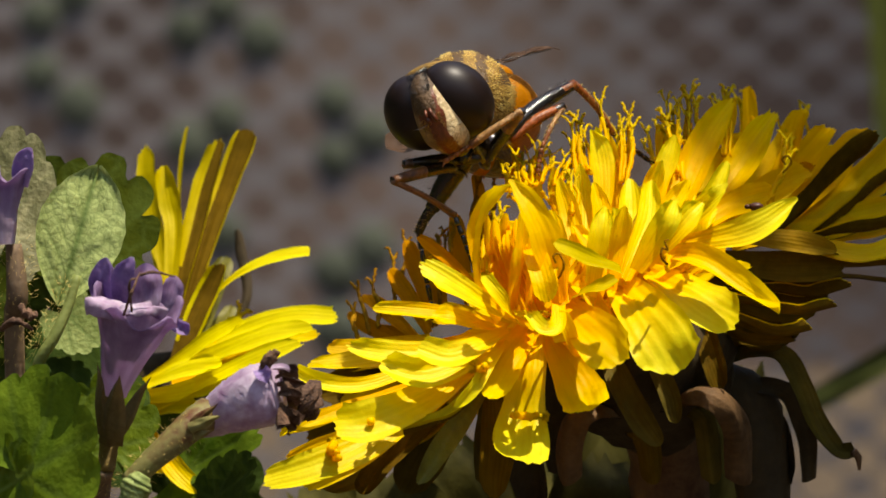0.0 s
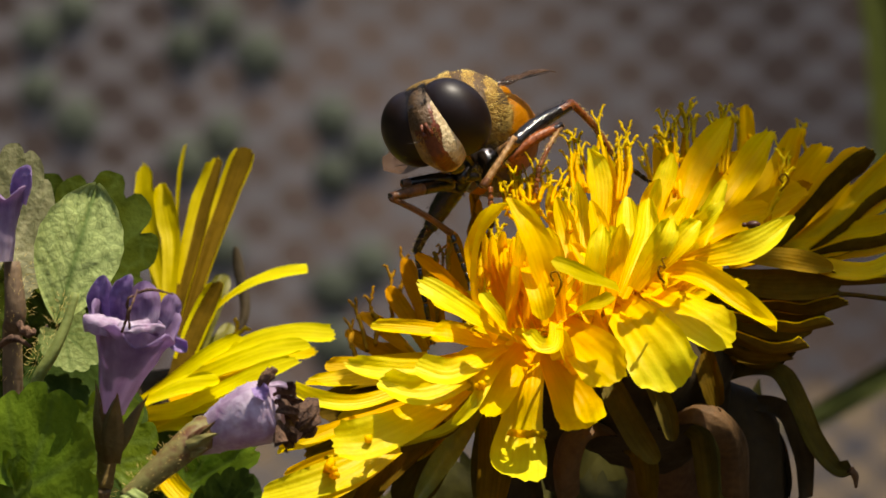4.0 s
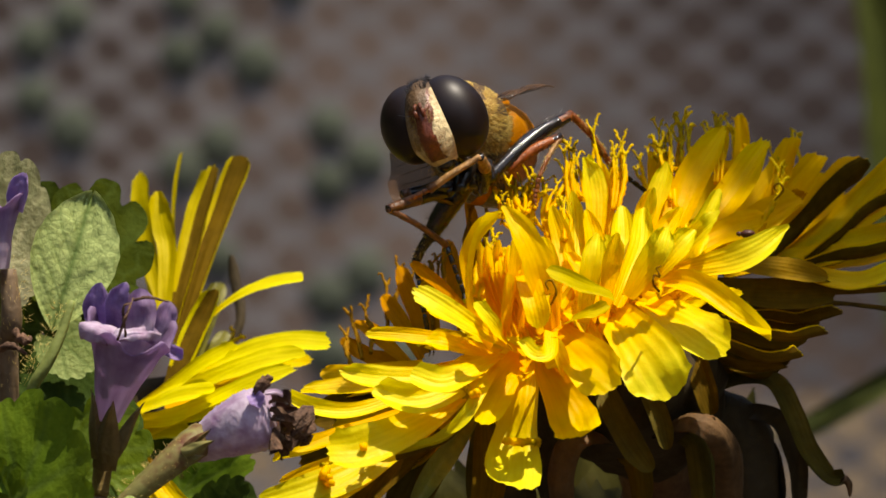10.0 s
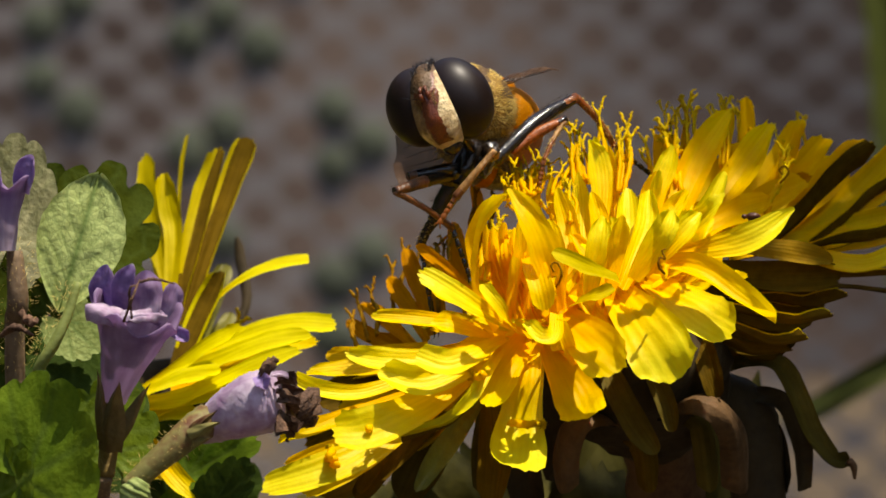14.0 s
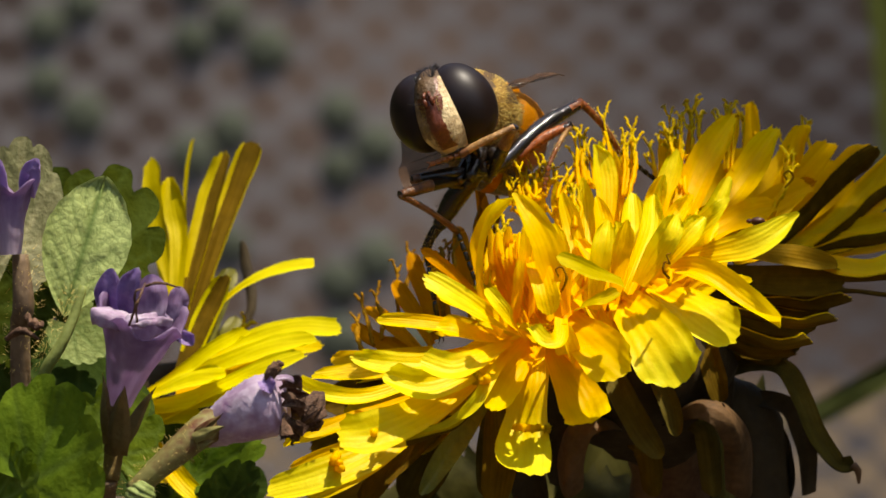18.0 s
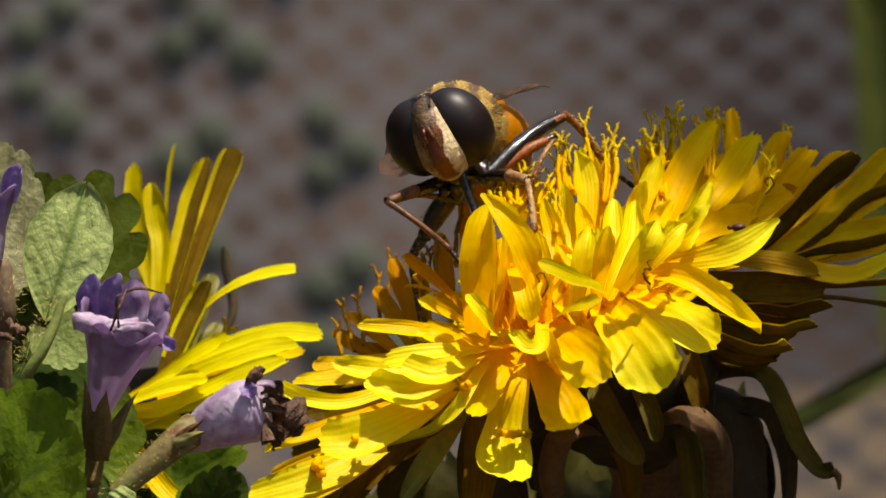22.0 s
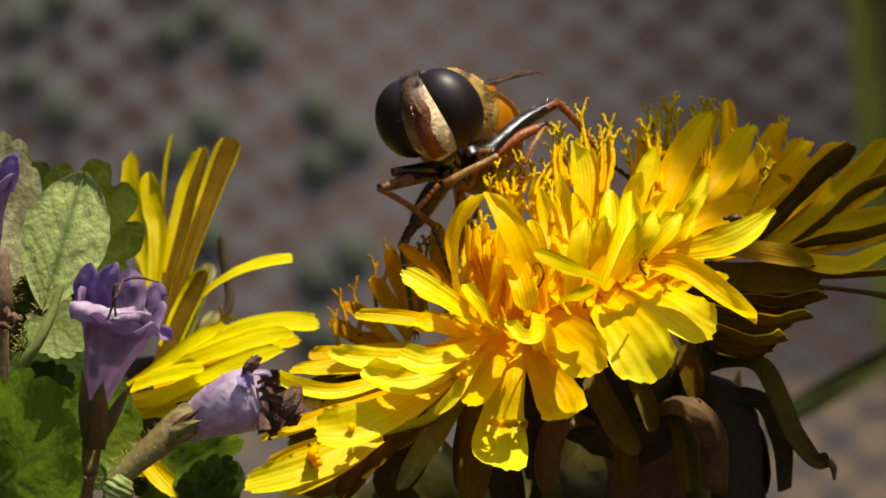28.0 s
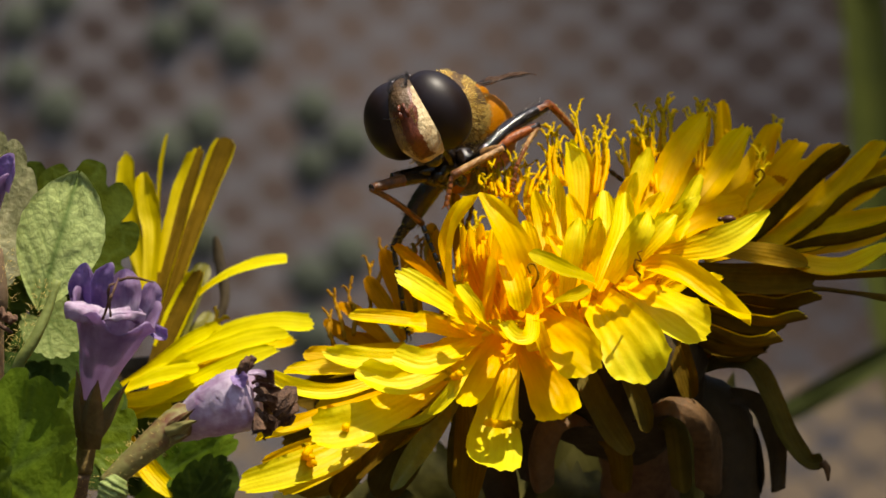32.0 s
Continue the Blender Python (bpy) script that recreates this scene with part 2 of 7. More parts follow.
WING = mat("wing_smoky", (0.035, 0.018, 0.010), (0.09, 0.05, 0.028), 0.45, 500, 0.5, 6, 0.06, alpha=0.82)
LEGORANGE = mat("leg_orange", (0.06, 0.013, 0.002), (0.28, 0.065, 0.006), 0.42, 1200, 0.5, 4, 0.35, 0.1)
LEGBROWN = mat("leg_brown", (0.03, 0.011, 0.004), (0.21, 0.078, 0.022), 0.35, 1300, 0.7, 4, 0.4, 0.1)
THORAXSTRIPE = mat("thorax_dark_stripe_dusted", (0.030, 0.015, 0.005), (0.120, 0.065, 0.018), 0.5, 1000, 1.0, 6, 0.3)
NET = mat("net_cord", (0.114, 0.103, 0.103), (0.174, 0.158, 0.159), 0.8, 120, 0.3, 6, 0.1)
EARTH = mat("earth_bank", (0.056, 0.040, 0.034), (0.106, 0.078, 0.068), 0.9, 9, 0.4, 6, 0.1)
GROUND = mat("ground_soil", (0.032, 0.023, 0.016), (0.085, 0.064, 0.044), 0.95, 60, 0.8, 6, 0.1)
MOSS = mat("moss_patch", (0.034, 0.040, 0.028), (0.075, 0.084, 0.062), 0.9, 60, 0.5, 6, 0.1)
# grass green lowered in tone to include the shade on the blades
GRASS = mat("grass_blade_shaded", (0.024, 0.033, 0.004), (0.060, 0.070, 0.010), 0.6, 200, 0.4, 6, 0.2, 0.2)
HEDGE = mat("hedge_dark_green", (0.012, 0.020, 0.008), (0.05, 0.07, 0.025), 0.8, 6, 0.5, 8, 0.2)
# olive green, darkened for the shade behind the pale leaf
LEAFOLIVE = mat("leaf_olive_shaded", (0.012, 0.020, 0.001), (0.040, 0.052, 0.003), 0.85, 350, 0.8, 7, 0.05, 0.35, veins=(0.06, 0.085, 0.014), net=600)
BEETLE = mat("beetle_dark_brown", (0.014, 0.005, 0.003), (0.06, 0.018, 0.008), 0.42, 900, 0.4, 5, 0.3)


# ---- building helpers ----
def part(name, bm, material, parent=None, label="", m=None, smooth=True):
    me = bpy.data.meshes.new(name)
    bm.to_mesh(me)
    bm.free()
    for x in material if isinstance(material, (list, tuple)) else [material]:
        me.materials.append(x)
    if smooth:
        me.polygons.foreach_set("use_smooth", [True] * len(me.polygons))
    ob = new(name, me)
    if parent:
        ob.parent = parent
    if m is not None:
        ob.matrix_basis = m
    if label:
        tagged(ob, label)
    return ob


def thing(name, place, label, category, group="", kind=""):
    ob = new(name)
    ob.empty_display_size = 0.002
    ob.location = Vector(place) * MM
    return tagged(ob, label, category, group, kind)


def sheet(rows, uvs=None, closed=False, caps=False, slots=None):
    """A bmesh from a grid of points in millimetres."""
    bm = bmesh.new()
    layer = bm.loops.layers.uv.new("UVMap")
    vs = [[bm.verts.new(Vector(p) * MM) for p in r] for r in rows]
    nv = len(vs[0])
    for i in range(len(vs) - 1):
        for j in range(nv if closed else nv - 1):
            k = (j + 1) % nv
            f = bm.faces.new((vs[i][j], vs[i + 1][j], vs[i + 1][k], vs[i][k]))
            for l, (a, b) in zip(f.loops, ((i, j), (i + 1, j), (i + 1, j + 1), (i, j + 1))):
                l[layer].uv = (a / (len(vs) - 1), b / nv if closed else b / (nv - 1))
            if slots:
                f.material_index = slots(i / (len(vs) - 1), (j + 0.5) / nv)
    if caps and closed:
        bm.faces.new(vs[0])
        bm.faces.new(list(reversed(vs[-1])))
    bmesh.ops.recalc_face_normals(bm, faces=bm.faces[:])
    return bm


def spline(points, count):
    """Points on a smooth line through the given ones."""
    pts = [Vector(p) for p in points]
    pts = [2 * pts[0] - pts[1]] + pts + [2 * pts[-1] - pts[-2]]
    out = []
    for i in range(count):
        u = i / (count - 1) * (len(pts) - 3)
        k = min(int(u), len(pts) - 4)
        f = u - k
        a, b, c, d = pts[k:k + 4]
        out.append(0.5 * (2 * b + (c - a) * f + (2 * a - 5 * b + 4 * c - d) * f * f + (3 * b - a - 3 * c + d) * f ** 3))
    return out


def tube(points, radii, sides=8, count=12, rough=0.0, seed=0, slots=None):
    """A round limb along a smooth line, its radius running through radii, in millimetres."""
    line = spline(points, count)
    rs = [Vector((r, 0, 0)) for r in radii]
    rs = [v.x for v in spline(rs, count)] if len(rs) > 1 else [radii[0]] * count
    rows, side = [], None
    for i, p in enumerate(line):
        way = (line[min(i + 1, count - 1)] - line[max(i - 1, 0)]).normalized()
        side = (side - way * side.dot(way)).normalized() if side else way.orthogonal().normalized()
        up = way.cross(side)
        row = []
        for j in range(sides):
            a = j * math.tau / sides
            d = side * math.cos(a) + up * math.sin(a)
            r = max(rs[i], 0.004) * (1 + rough * noise.noise((p + d * rs[i]) * (3.2 / max(rs[i], 0.12) if rough > 1.2 else 6) + Vector((seed * 7.3, 0, 0))))
            row.append(p + d * r)
        rows.append(row)
    return sheet(rows, closed=True, caps=True, slots=slots)


def ball(radii, centre=(0, 0, 0), rings=16, sides=24, warp=None):
    rows = []
    for i in range(rings + 1):
        a = math.pi * (0.02 + 0.96 * i / rings)
        row = []
        for j in range(sides):
            b = math.tau * j / sides
            p = Vector((math.sin(a) * math.cos(b), math.sin(a) * math.sin(b), math.cos(a)))
            if warp:
                p = warp(p)
            row.append(Vector((p.x * radii[0], p.y * radii[1], p.z * radii[2])) + Vector(centre))
        rows.append(row)
    return sheet(rows, closed=True, caps=True)


def join(*meshes):
    bm = meshes[0]
    for i, other in enumerate(meshes[1:]):
        me = bpy.data.meshes.new("joined")
        other.to_mesh(me)
        other.free()
        bm.from_mesh(me)
        bpy.data.meshes.remove(me)
    return bm


def aim(a, b, normal=(0, -1, 0.4)):
    """The pose at a (millimetres) whose x axis points to b and whose z axis leans to normal."""
    a, b = Vector(a) * MM, Vector(b) * MM
    x = (b - a).normalized()
    z = Vector(normal) - x * x.dot(Vector(normal))
    z = z.normalized() if z.length > 1e-4 else x.orthogonal().normalized()
    y = z.cross(x)
    m = Matrix((x, y, z)).transposed().to_4x4()
    m.translation = a
    return m


def strap(length, width, bow=0.08, cup=0.1, curl=0.0, fold=0.0, teeth=0.035, seed=0, two=False, narrow=0.4, nu=20, nv=13, point=0.0, lift=0.0, taper=0.3, blunt=0.22):
    """A strap-shaped ray floret: narrow at its base, ribbed, five small teeth at its tip. Along x."""
    rows = []
    for layer in ((0, 1) if two else (0,)):
        grid = []
        for i in range(nu):
            s = i / (nu - 1)
            w = width * 0.5 * (narrow + (1 - narrow) * math.sin(min(s * 1.35, 1) * math.pi / 2)) * (1 - (taper + point) * max(0, (s - 0.55 + 0.35 * point) / (0.45 + 0.35 * point)) ** (2 - point))
            wave = 0.07 * length * s * noise.noise(Vector((s * 1.7, seed * 3.7, 0)))
            roll = 0.5 * noise.noise(Vector((s * 1.3, seed * 2.9, 5)))
            row = []
            for j in range(nv):
                v = 2 * j / (nv - 1) - 1
                x = length * s
                if s > 0.9:
                    x += length * teeth * (s - 0.9) * 10 * (abs(math.cos(v * math.pi * 2.5)) - 0.5 - 0.7 * v * v)
                x -= blunt * width * v * v * s ** 5
                y = w * v + wave
                z = bow * length * math.sin(math.pi * s) + cup * width * (v * v - 0.3) * (0.4 + s) + curl * length * s ** 3
                z += fold * width * abs(v) * s
                z += 0.008 * width * math.cos(v * math.pi * 4) * min(1, 3 * s) + roll * width * v * 0.5 * s + lift * length * noise.noise(Vector((s * 2.1, seed * 4.3, 2))) * s
                z += 0.16 * width * noise.noise(Vector((s * 3.1, v * 1.3, seed * 1.7 + 9)))
                if layer:
                    z -= 0.07
                row.append((x, y, z))
            grid.append(row)
        rows.append(grid)
    bm = sheet(rows[0])
    if two:
        other = sheet(rows[1])
        for k, f in enumerate(other.faces):
            f.material_index = 0 if k % (nv - 1) in (0, nv - 2) and k > 4 * nv else 1
        bm = join(bm, other)
    return bm


def ribbon(spine, width, n0, n1, cup=0.1, taper=0.3, narrow=0.5, blunt=0.22, teeth=0.03, ridge=0.012, lift=0.0, rims=(1, 1), grow=1.3, seed=0, two=False, nu=22, nv=15):
    """A ray floret that follows a bent spine (millimetres from its base): ribbed lengthwise, five small teeth at its tip, its edges uneven.
    Its upper face turns from n0 at the base to n1 at the tip. rims: columns at either edge whose back shows the upper colour."""
    line = spline(spine, nu)
    n0, n1 = Vector(n0).normalized(), Vector(n1).normalized()
    length = sum((q - p).length for p, q in zip(line, line[1:]))
    grids = []
    for layer in ((0, 1) if two else (0,)):
        grid = []
        for i, p in enumerate(line):
            s = i / (nu - 1)
            way = (line[min(i + 1, nu - 1)] - line[max(i - 1, 0)]).normalized()
            up = n0.lerp(n1, s)
            up = (up - way * up.dot(way)).normalized()
            side = up.cross(way)
            roll = 0.30 * noise.noise(Vector((s * 1.4, seed * 2.9, 5))) * s
            side, up = side * math.cos(roll) + up * math.sin(roll), up * math.cos(roll) - side * math.sin(roll)
            w = width * 0.5 * (narrow + (1 - narrow) * math.sin(min(s * grow, 1) * math.pi / 2) ** (1.3 / grow) ** 2) * (1 - taper * max(0, (s - 0.5) / 0.5) ** 2.2)
            row = []
            for j in range(nv):
                v = 2 * j / (nv - 1) - 1
                edge = 1 + 0.10 * noise.noise(Vector((s * 4.5, 3 if v > 0 else 8, seed * 1.3))) * abs(v) ** 3
                along = -blunt * width * v * v * s ** 6
                if s > 0.88:
                    along += length * teeth * (s - 0.88) / 0.12 * (abs(math.cos(v * math.pi * 2.5 + seed)) * (0.3 + 0.7 * abs(noise.noise(Vector((v * 2.2, seed, 4))) * 2)) - 0.4 - 0.6 * v * v)
                z = cup * width * (v * v - 0.3) * (0.4 + s) + ridge * width * abs(math.sin(v * math.pi * 2.5)) * min(1, 3 * s)
                z += 0.10 * width * noise.noise(Vector((s * 3.1, v * 1.3, seed * 1.7 + 9)))
                z += 0.10 * width * noise.noise(Vector((s * 6.5, 2 if v > 0 else 6, seed * 2.1))) * abs(v) ** 4 * s
                z += lift * length * noise.noise(Vector((s * 2.1, seed * 4.3, 2))) * s - 0.07 * layer
                row.append(p + side * (w * v * edge) + up * z + way * along)
            grid.append(row)
        grids.append(grid)
    bm = sheet(grids[0])
    if two:
        other = sheet(grids[1])
        for k, f in enumerate(other.faces):
            c = k % (nv - 1)
            f.material_index = 0 if (c < rims[0] or c >= nv - 1 - rims[1]) and k > 4 * nv else 1
        bm = join(bm, other)
    return bm


def floret(parent, base, tip, width, normal=(0, -1, 0.4), material=None, seed=0, label="", **shape):
    """One ray floret of a flower head, from base to tip (millimetres in the place)."""
    origin = Vector(parent.location)
    m = aim(base, tip, normal)
    m.translation = m.translation - origin
    length = (Vector(tip) - Vector(base)).length
    two = isinstance(material, (list, tuple))
    return part("petal", strap(length, width, seed=seed, two=two, **shape), material or YELLOW, parent, label, m)


def stamen(parent, base, tip, seed=0, radius=0.11, fork=0.9, material=None, spread=1.0):
    """An anther tube with its pollen-covered style, forked into two curling branches."""
    rnd = random.Random(seed)
    o = Vector(parent.location) / MM
    b, t = Vector(base) - o, Vector(tip) - o
    way = (t - b).normalized()
    side = way.cross(Vector((rnd.uniform(-0.6, 0.6), -1, rnd.uniform(-0.3, 0.3)))).normalized()
    mid = b.lerp(t, 0.5) + side * rnd.uniform(-0.25, 0.25)
    sheath = tube((b, mid, b.lerp(t, 0.8) + side * rnd.uniform(-0.1, 0.1)), (radius * 1.3, radius * 1.6, radius * 1.1), 8, 20, 0.7, seed)
    main = tube((mid, b.lerp(t, 0.75), t), (radius * 0.8, radius * 0.9, radius * 0.85), 7, 24, 1.8, seed)
    arms = []
    for sgn in (-1, 1):
        f = fork * rnd.uniform(0.5, 1.2)
        a = t + way * f * 0.55 + side * sgn * f * 0.30 * spread
        c = t + way * f * rnd.uniform(0.7, 1.1) + side * sgn * f * rnd.uniform(0.25, 0.6) * spread
        e = c + side * sgn * f * rnd.uniform(0.05, 0.3) * spread - way * f * rnd.uniform(-0.2, 0.3)
        arms.append(tube((t - way * 0.15, a, c, e), (radius * 0.8, radius * 0.8, radius * 0.7, radius * 0.45), 7, 18, 1.9, seed + 5))
    main = mark_all(main, 1)
    arms = [mark_all(a, 1) for a in arms]
    return part("stamen", join(sheath, main, *arms), (material or ORANGE, material or STYLE), parent)


def mark_all(bm, slot):
    for f in bm.faces:
        f.material_index = slot
    return bm


def leaf(name, parent, base, tip, width, normal, material, seed=0, cup=0.12, lobes=7, notch=0.12, label="", round_base=0.55):
    """A kidney-shaped leaf with scalloped edge and sunken veins that radiate from its stalk. Along x."""
    length = (Vector(tip) - Vector(base)).length
    bm = bmesh.new()
    uv = bm.loops.layers.uv.new("UVMap")
    store = bm.verts.layers.float.new("vein")
    na, nr = 84, 14
    spread = 2.55
    vs = []
    for i in range(nr + 1):
        row = []
        for j in range(na + 1):
            a = (2 * j / na - 1) * spread
            edge = (0.5 + 0.5 * math.cos(a)) ** 0.55 * 0.62 + 0.38 * round_base / 0.55
            sc = 1 - notch * (1 - abs(math.sin(lobes * a * 0.5 + 1.2))) ** 2.2
            r = i / nr
            q = r * edge * (1 + (sc - 1) * max(0, r - 0.7) / 0.3)
            x, y = length * q * math.cos(a), width * 0.62 * q * math.sin(a) * 1.25
            near = min(abs(a - k * 0.72) for k in (-3, -2, -1, 0, 1, 2, 3))
            branch = abs(math.sin(a * 9 + r * 7))
            vein = max(0, 1 - near * r * 16) * (0.35 + 0.65 * (1 - r)) + 0.35 * max(0, 1 - branch * 7) * r
            z = cup * length * (r * r) * (0.6 + 0.4 * math.cos(2 * a)) + 0.05 * length * noise.noise(Vector((x * 0.6, y * 0.6, seed * 5.1)))
            z += 0.02 * length * (1 - vein) * r + 0.018 * length * noise.noise(Vector((x * 2.6, y * 2.6, seed))) * r
            w = bm.verts.new(Vector((x, y, z)) * MM)
            w[store] = min(1.0, vein)
            row.append(w)
        vs.append(row)
    for i in range(nr):
        for j in range(na):
            f = bm.faces.new((vs[i][j], vs[i + 1][j], vs[i + 1][j + 1], vs[i][j + 1]))
            for l in f.loops:
                l[uv].uv = (i / nr, j / na)
    bmesh.ops.remove_doubles(bm, verts=bm.verts[:], dist=1e-6)
    bmesh.ops.recalc_face_normals(bm, faces=bm.faces[:])
    m = aim(base, tip, normal)
    m.translation = m.translation - Vector(parent.location)
    return part(name, bm, material, parent, label, m)


def corolla(length, r0, r1, flare=0.5, seed=0, squash=0.8):
    """A two-lipped tubular flower along x: a widening tube with five rounded lobes at its mouth."""
    rows, n = [], 40
    for i in range(18):
        s = i / 17
        row = []
        for j in range(n):
            a = math.tau * j / n
            lobe = 0.5 + 0.5 * math.cos(5 * a)
            out = max(0, s - 0.78) / 0.22
            r = r0 + (r1 - r0) * (s ** 1.25) * (1 + 0.05 * math.sin(9 * a)) + flare * r1 * out ** 1.4 * (0.25 + 0.75 * lobe)
            x = length * s + out * length * 0.10 * lobe - out ** 2 * 0.10 * length * (1 - lobe)
            r *= 1 + 0.10 * noise.noise(Vector((s * 4, math.cos(a) * 1.5, math.sin(a) * 1.5 + seed)))
            row.append((x, r * math.cos(a) * squash, r * math.sin(a)))
        rows.append(row)
    inner = [[(p[0], p[1] * 0.94, p[2] * 0.94) for p in r] for r in rows]
    return sheet(rows + inner[::-1], closed=True)


def ovate_leaf(name, parent, base, tip, width, normal, material, seed=0, fold=0.18, label=""):
    """An egg-shaped leaf, pointed at its stalk, folded a little along the midrib, with feathered veins. Along x."""
    length = (Vector(tip) - Vector(base)).length
    bm = bmesh.new()
    uv = bm.loops.layers.uv.new("UVMap")
    store = bm.verts.layers.float.new("vein")
    nu, nv = 44, 37
    vs = []
    for i in range(nu):
        s = i / (nu - 1)
        half = width * 0.5 * math.sin(math.pi * min(1.0, s ** 1.05 * 0.985 + 0.012)) ** 0.72
        row = []
        for j in range(nv):
            v = 2 * j / (nv - 1) - 1
            tooth = 1 + 0.05 * math.sin(s * 46) * max(0, s - 0.3) * abs(v) ** 6
            side = abs(((s - 0.34 * abs(v)) * 6.5 + seed * 0.3 + (0.4 if v > 0 else 0)) % 1 - 0.5) * 2
            vein = max(math.exp(-(v * 11) ** 2), 0.8 * math.exp(-((1 - side) * 5.5) ** 2) * (1 - 0.5 * abs(v)))
            y = half * v * tooth
            z = fold * width * abs(v) ** 1.3 + 0.10 * length * math.sin(s * 2.6) + 0.035 * width * noise.noise(Vector((s * 5, v * 3, seed)))
            z += 0.022 * width * (1 - vein) + 0.010 * width * noise.noise(Vector((s * 14, v * 9, seed)))
            p = bm.verts.new(Vector((s * length, y, z)) * MM)
            p[store] = min(1.0, vein)
            row.append(p)
        vs.append(row)
    for i in range(nu - 1):
        for j in range(nv - 1):
            f = bm.faces.new((vs[i][j], vs[i + 1][j], vs[i + 1][j + 1], vs[i][j + 1]))
            for l in f.loops:
                l[uv].uv = (i / nu, j / nv)
    m = aim(base, tip, normal)
    m.translation = m.translation - Vector(parent.location)
    return part(name, bm, material, parent, label, m)


# ---- setting: soil, the bank behind, and the net before it ----
def build_setting():
    rows = []
    for i in range(41):
        row = []
        for j in range(41):
            x, y = (j - 20) / 20, (i - 20) / 20
            x, y = x * abs(x) ** 3 * 400000, y * abs(y) ** 3 * 400000
            near = math.exp(-(x * x + y * y) / 4e5)
            row.append((x, y, -62 + 3 * near * noise.noise(Vector((x * 0.03, y * 0.03, 0)))))
        rows.append(row)
    tagged(part("ground", sheet(rows), GROUND), "dark damp soil reaching to the horizon", "ground", kind="structure")

    rows = []
    for i in range(36):
        row = []
        for j in range(61):
            x, z = (j - 30) * 50, -70 + i * 46
            row.append((x, 2150 + 60 * noise.noise(Vector((x * 0.004, z * 0.004, 3))), z))
        rows.append(row)
    back = [[(p[0], p[1] + 60, p[2]) for p in r] for r in rows]
    bank = join(sheet(rows), sheet(back))
    tagged(part("backdrop", bank, EARTH), "dim brown earth bank behind the net", "backdrop", kind="structure")


CELL_W, CELL_H, NET_Y = 13.23, 10.17, 700.0


def net_place(x, z):
    """The net hangs nearly flat and bows forward at its right side."""
    return Vector((x, NET_Y - 0.0031 * max(0.0, x + 10) ** 2, z - 0.10 * (min(x, 5.0) + 39)))


def build_net():
    """Plastic garden netting with rounded diamond meshes, stretched upright behind the flowers."""
    verts, faces = [], []
    rnd = random.Random(4)
    x0, z0 = (-39.07, 700.00, 41.82)[0], (-39.07, 700.00, 41.82)[2]
    sides = 16
    for j in range(-36, 26):
        for i in range(-18, 26):
            cx, cz = x0 + (i + 0.5 * (j % 2)) * CELL_W, z0 + j * CELL_H * 0.5
            grow = rnd.uniform(0.86, 1.12) * (1 + 0.12 * max(0.0, min(1.0, (cx - 20) / 50)))
            sx, sz = rnd.uniform(-0.4, 0.4), rnd.uniform(-0.4, 0.4)
            for layer in (0.0, 0.9):
                n = len(verts)
                for k in range(sides):
                    a = math.tau * k / sides
                    c, d = math.cos(a), math.sin(a)
                    out = 1 / (abs(c) / (CELL_W * 0.5) + abs(d) / (CELL_H * 0.5))
                    hole = min(out * 0.93, grow * ((abs(c) / 3.8) ** 1.7 + (abs(d) / 3.4) ** 1.7) ** (-1 / 1.7))
                    verts.append((net_place(cx + out * c, cz + out * d) + Vector((0, layer, 0))) * MM)
                    verts.append((net_place(cx + hole * c + sx, cz + hole * d + sz) + Vector((0, layer, 0))) * MM)
                for k in range(sides):
                    m = (k + 1) % sides
                    faces.append((n + 2 * k, n + 2 * m, n + 2 * m + 1, n + 2 * k + 1))
    net = thing("netting", (0, 0, 0), "pale grey diamond netting hung before an earth bank", "netting")
    me = bpy.data.meshes.new("mesh")
    me.from_pydata(verts, [], faces)
    bm = bmesh.new()
    bm.from_mesh(me)
    tagged(part("mesh", bm, NET, net, smooth=False), kind="stuff")
    # moss that fills some of the meshes
    for k, (i, j) in enumerate(((0, 0), (0, -1), (1, -3), (0, -4), (2, -4), (1, -5), (2, -8), (1, -9), (-1, -1), (-2, 0), (-3, -1), (-2, -4), (-1, -5), (0, -8),
                                (-4, 0), (2, -11), (1, -11), (-1, 1), (1, 2), (-3, -3), (3, -9))):
        x = x0 + (i + 0.5 * (j % 2)) * CELL_W
        z = z0 + j * CELL_H * 0.5
        r = rnd.uniform(3.5, 4.5)
        part("moss_tuft", ball((r, 1.2, r * 0.95), (0, 0, 0), 8, 12, lambda p: p * (1 + 0.3 * noise.noise(p * 2 + Vector((k, 0, 0))))),
             MOSS, net, "dark green moss showing in a mesh", Matrix.Translation((net_place(x, z) + Vector((0, -0.3, 0))) * MM))


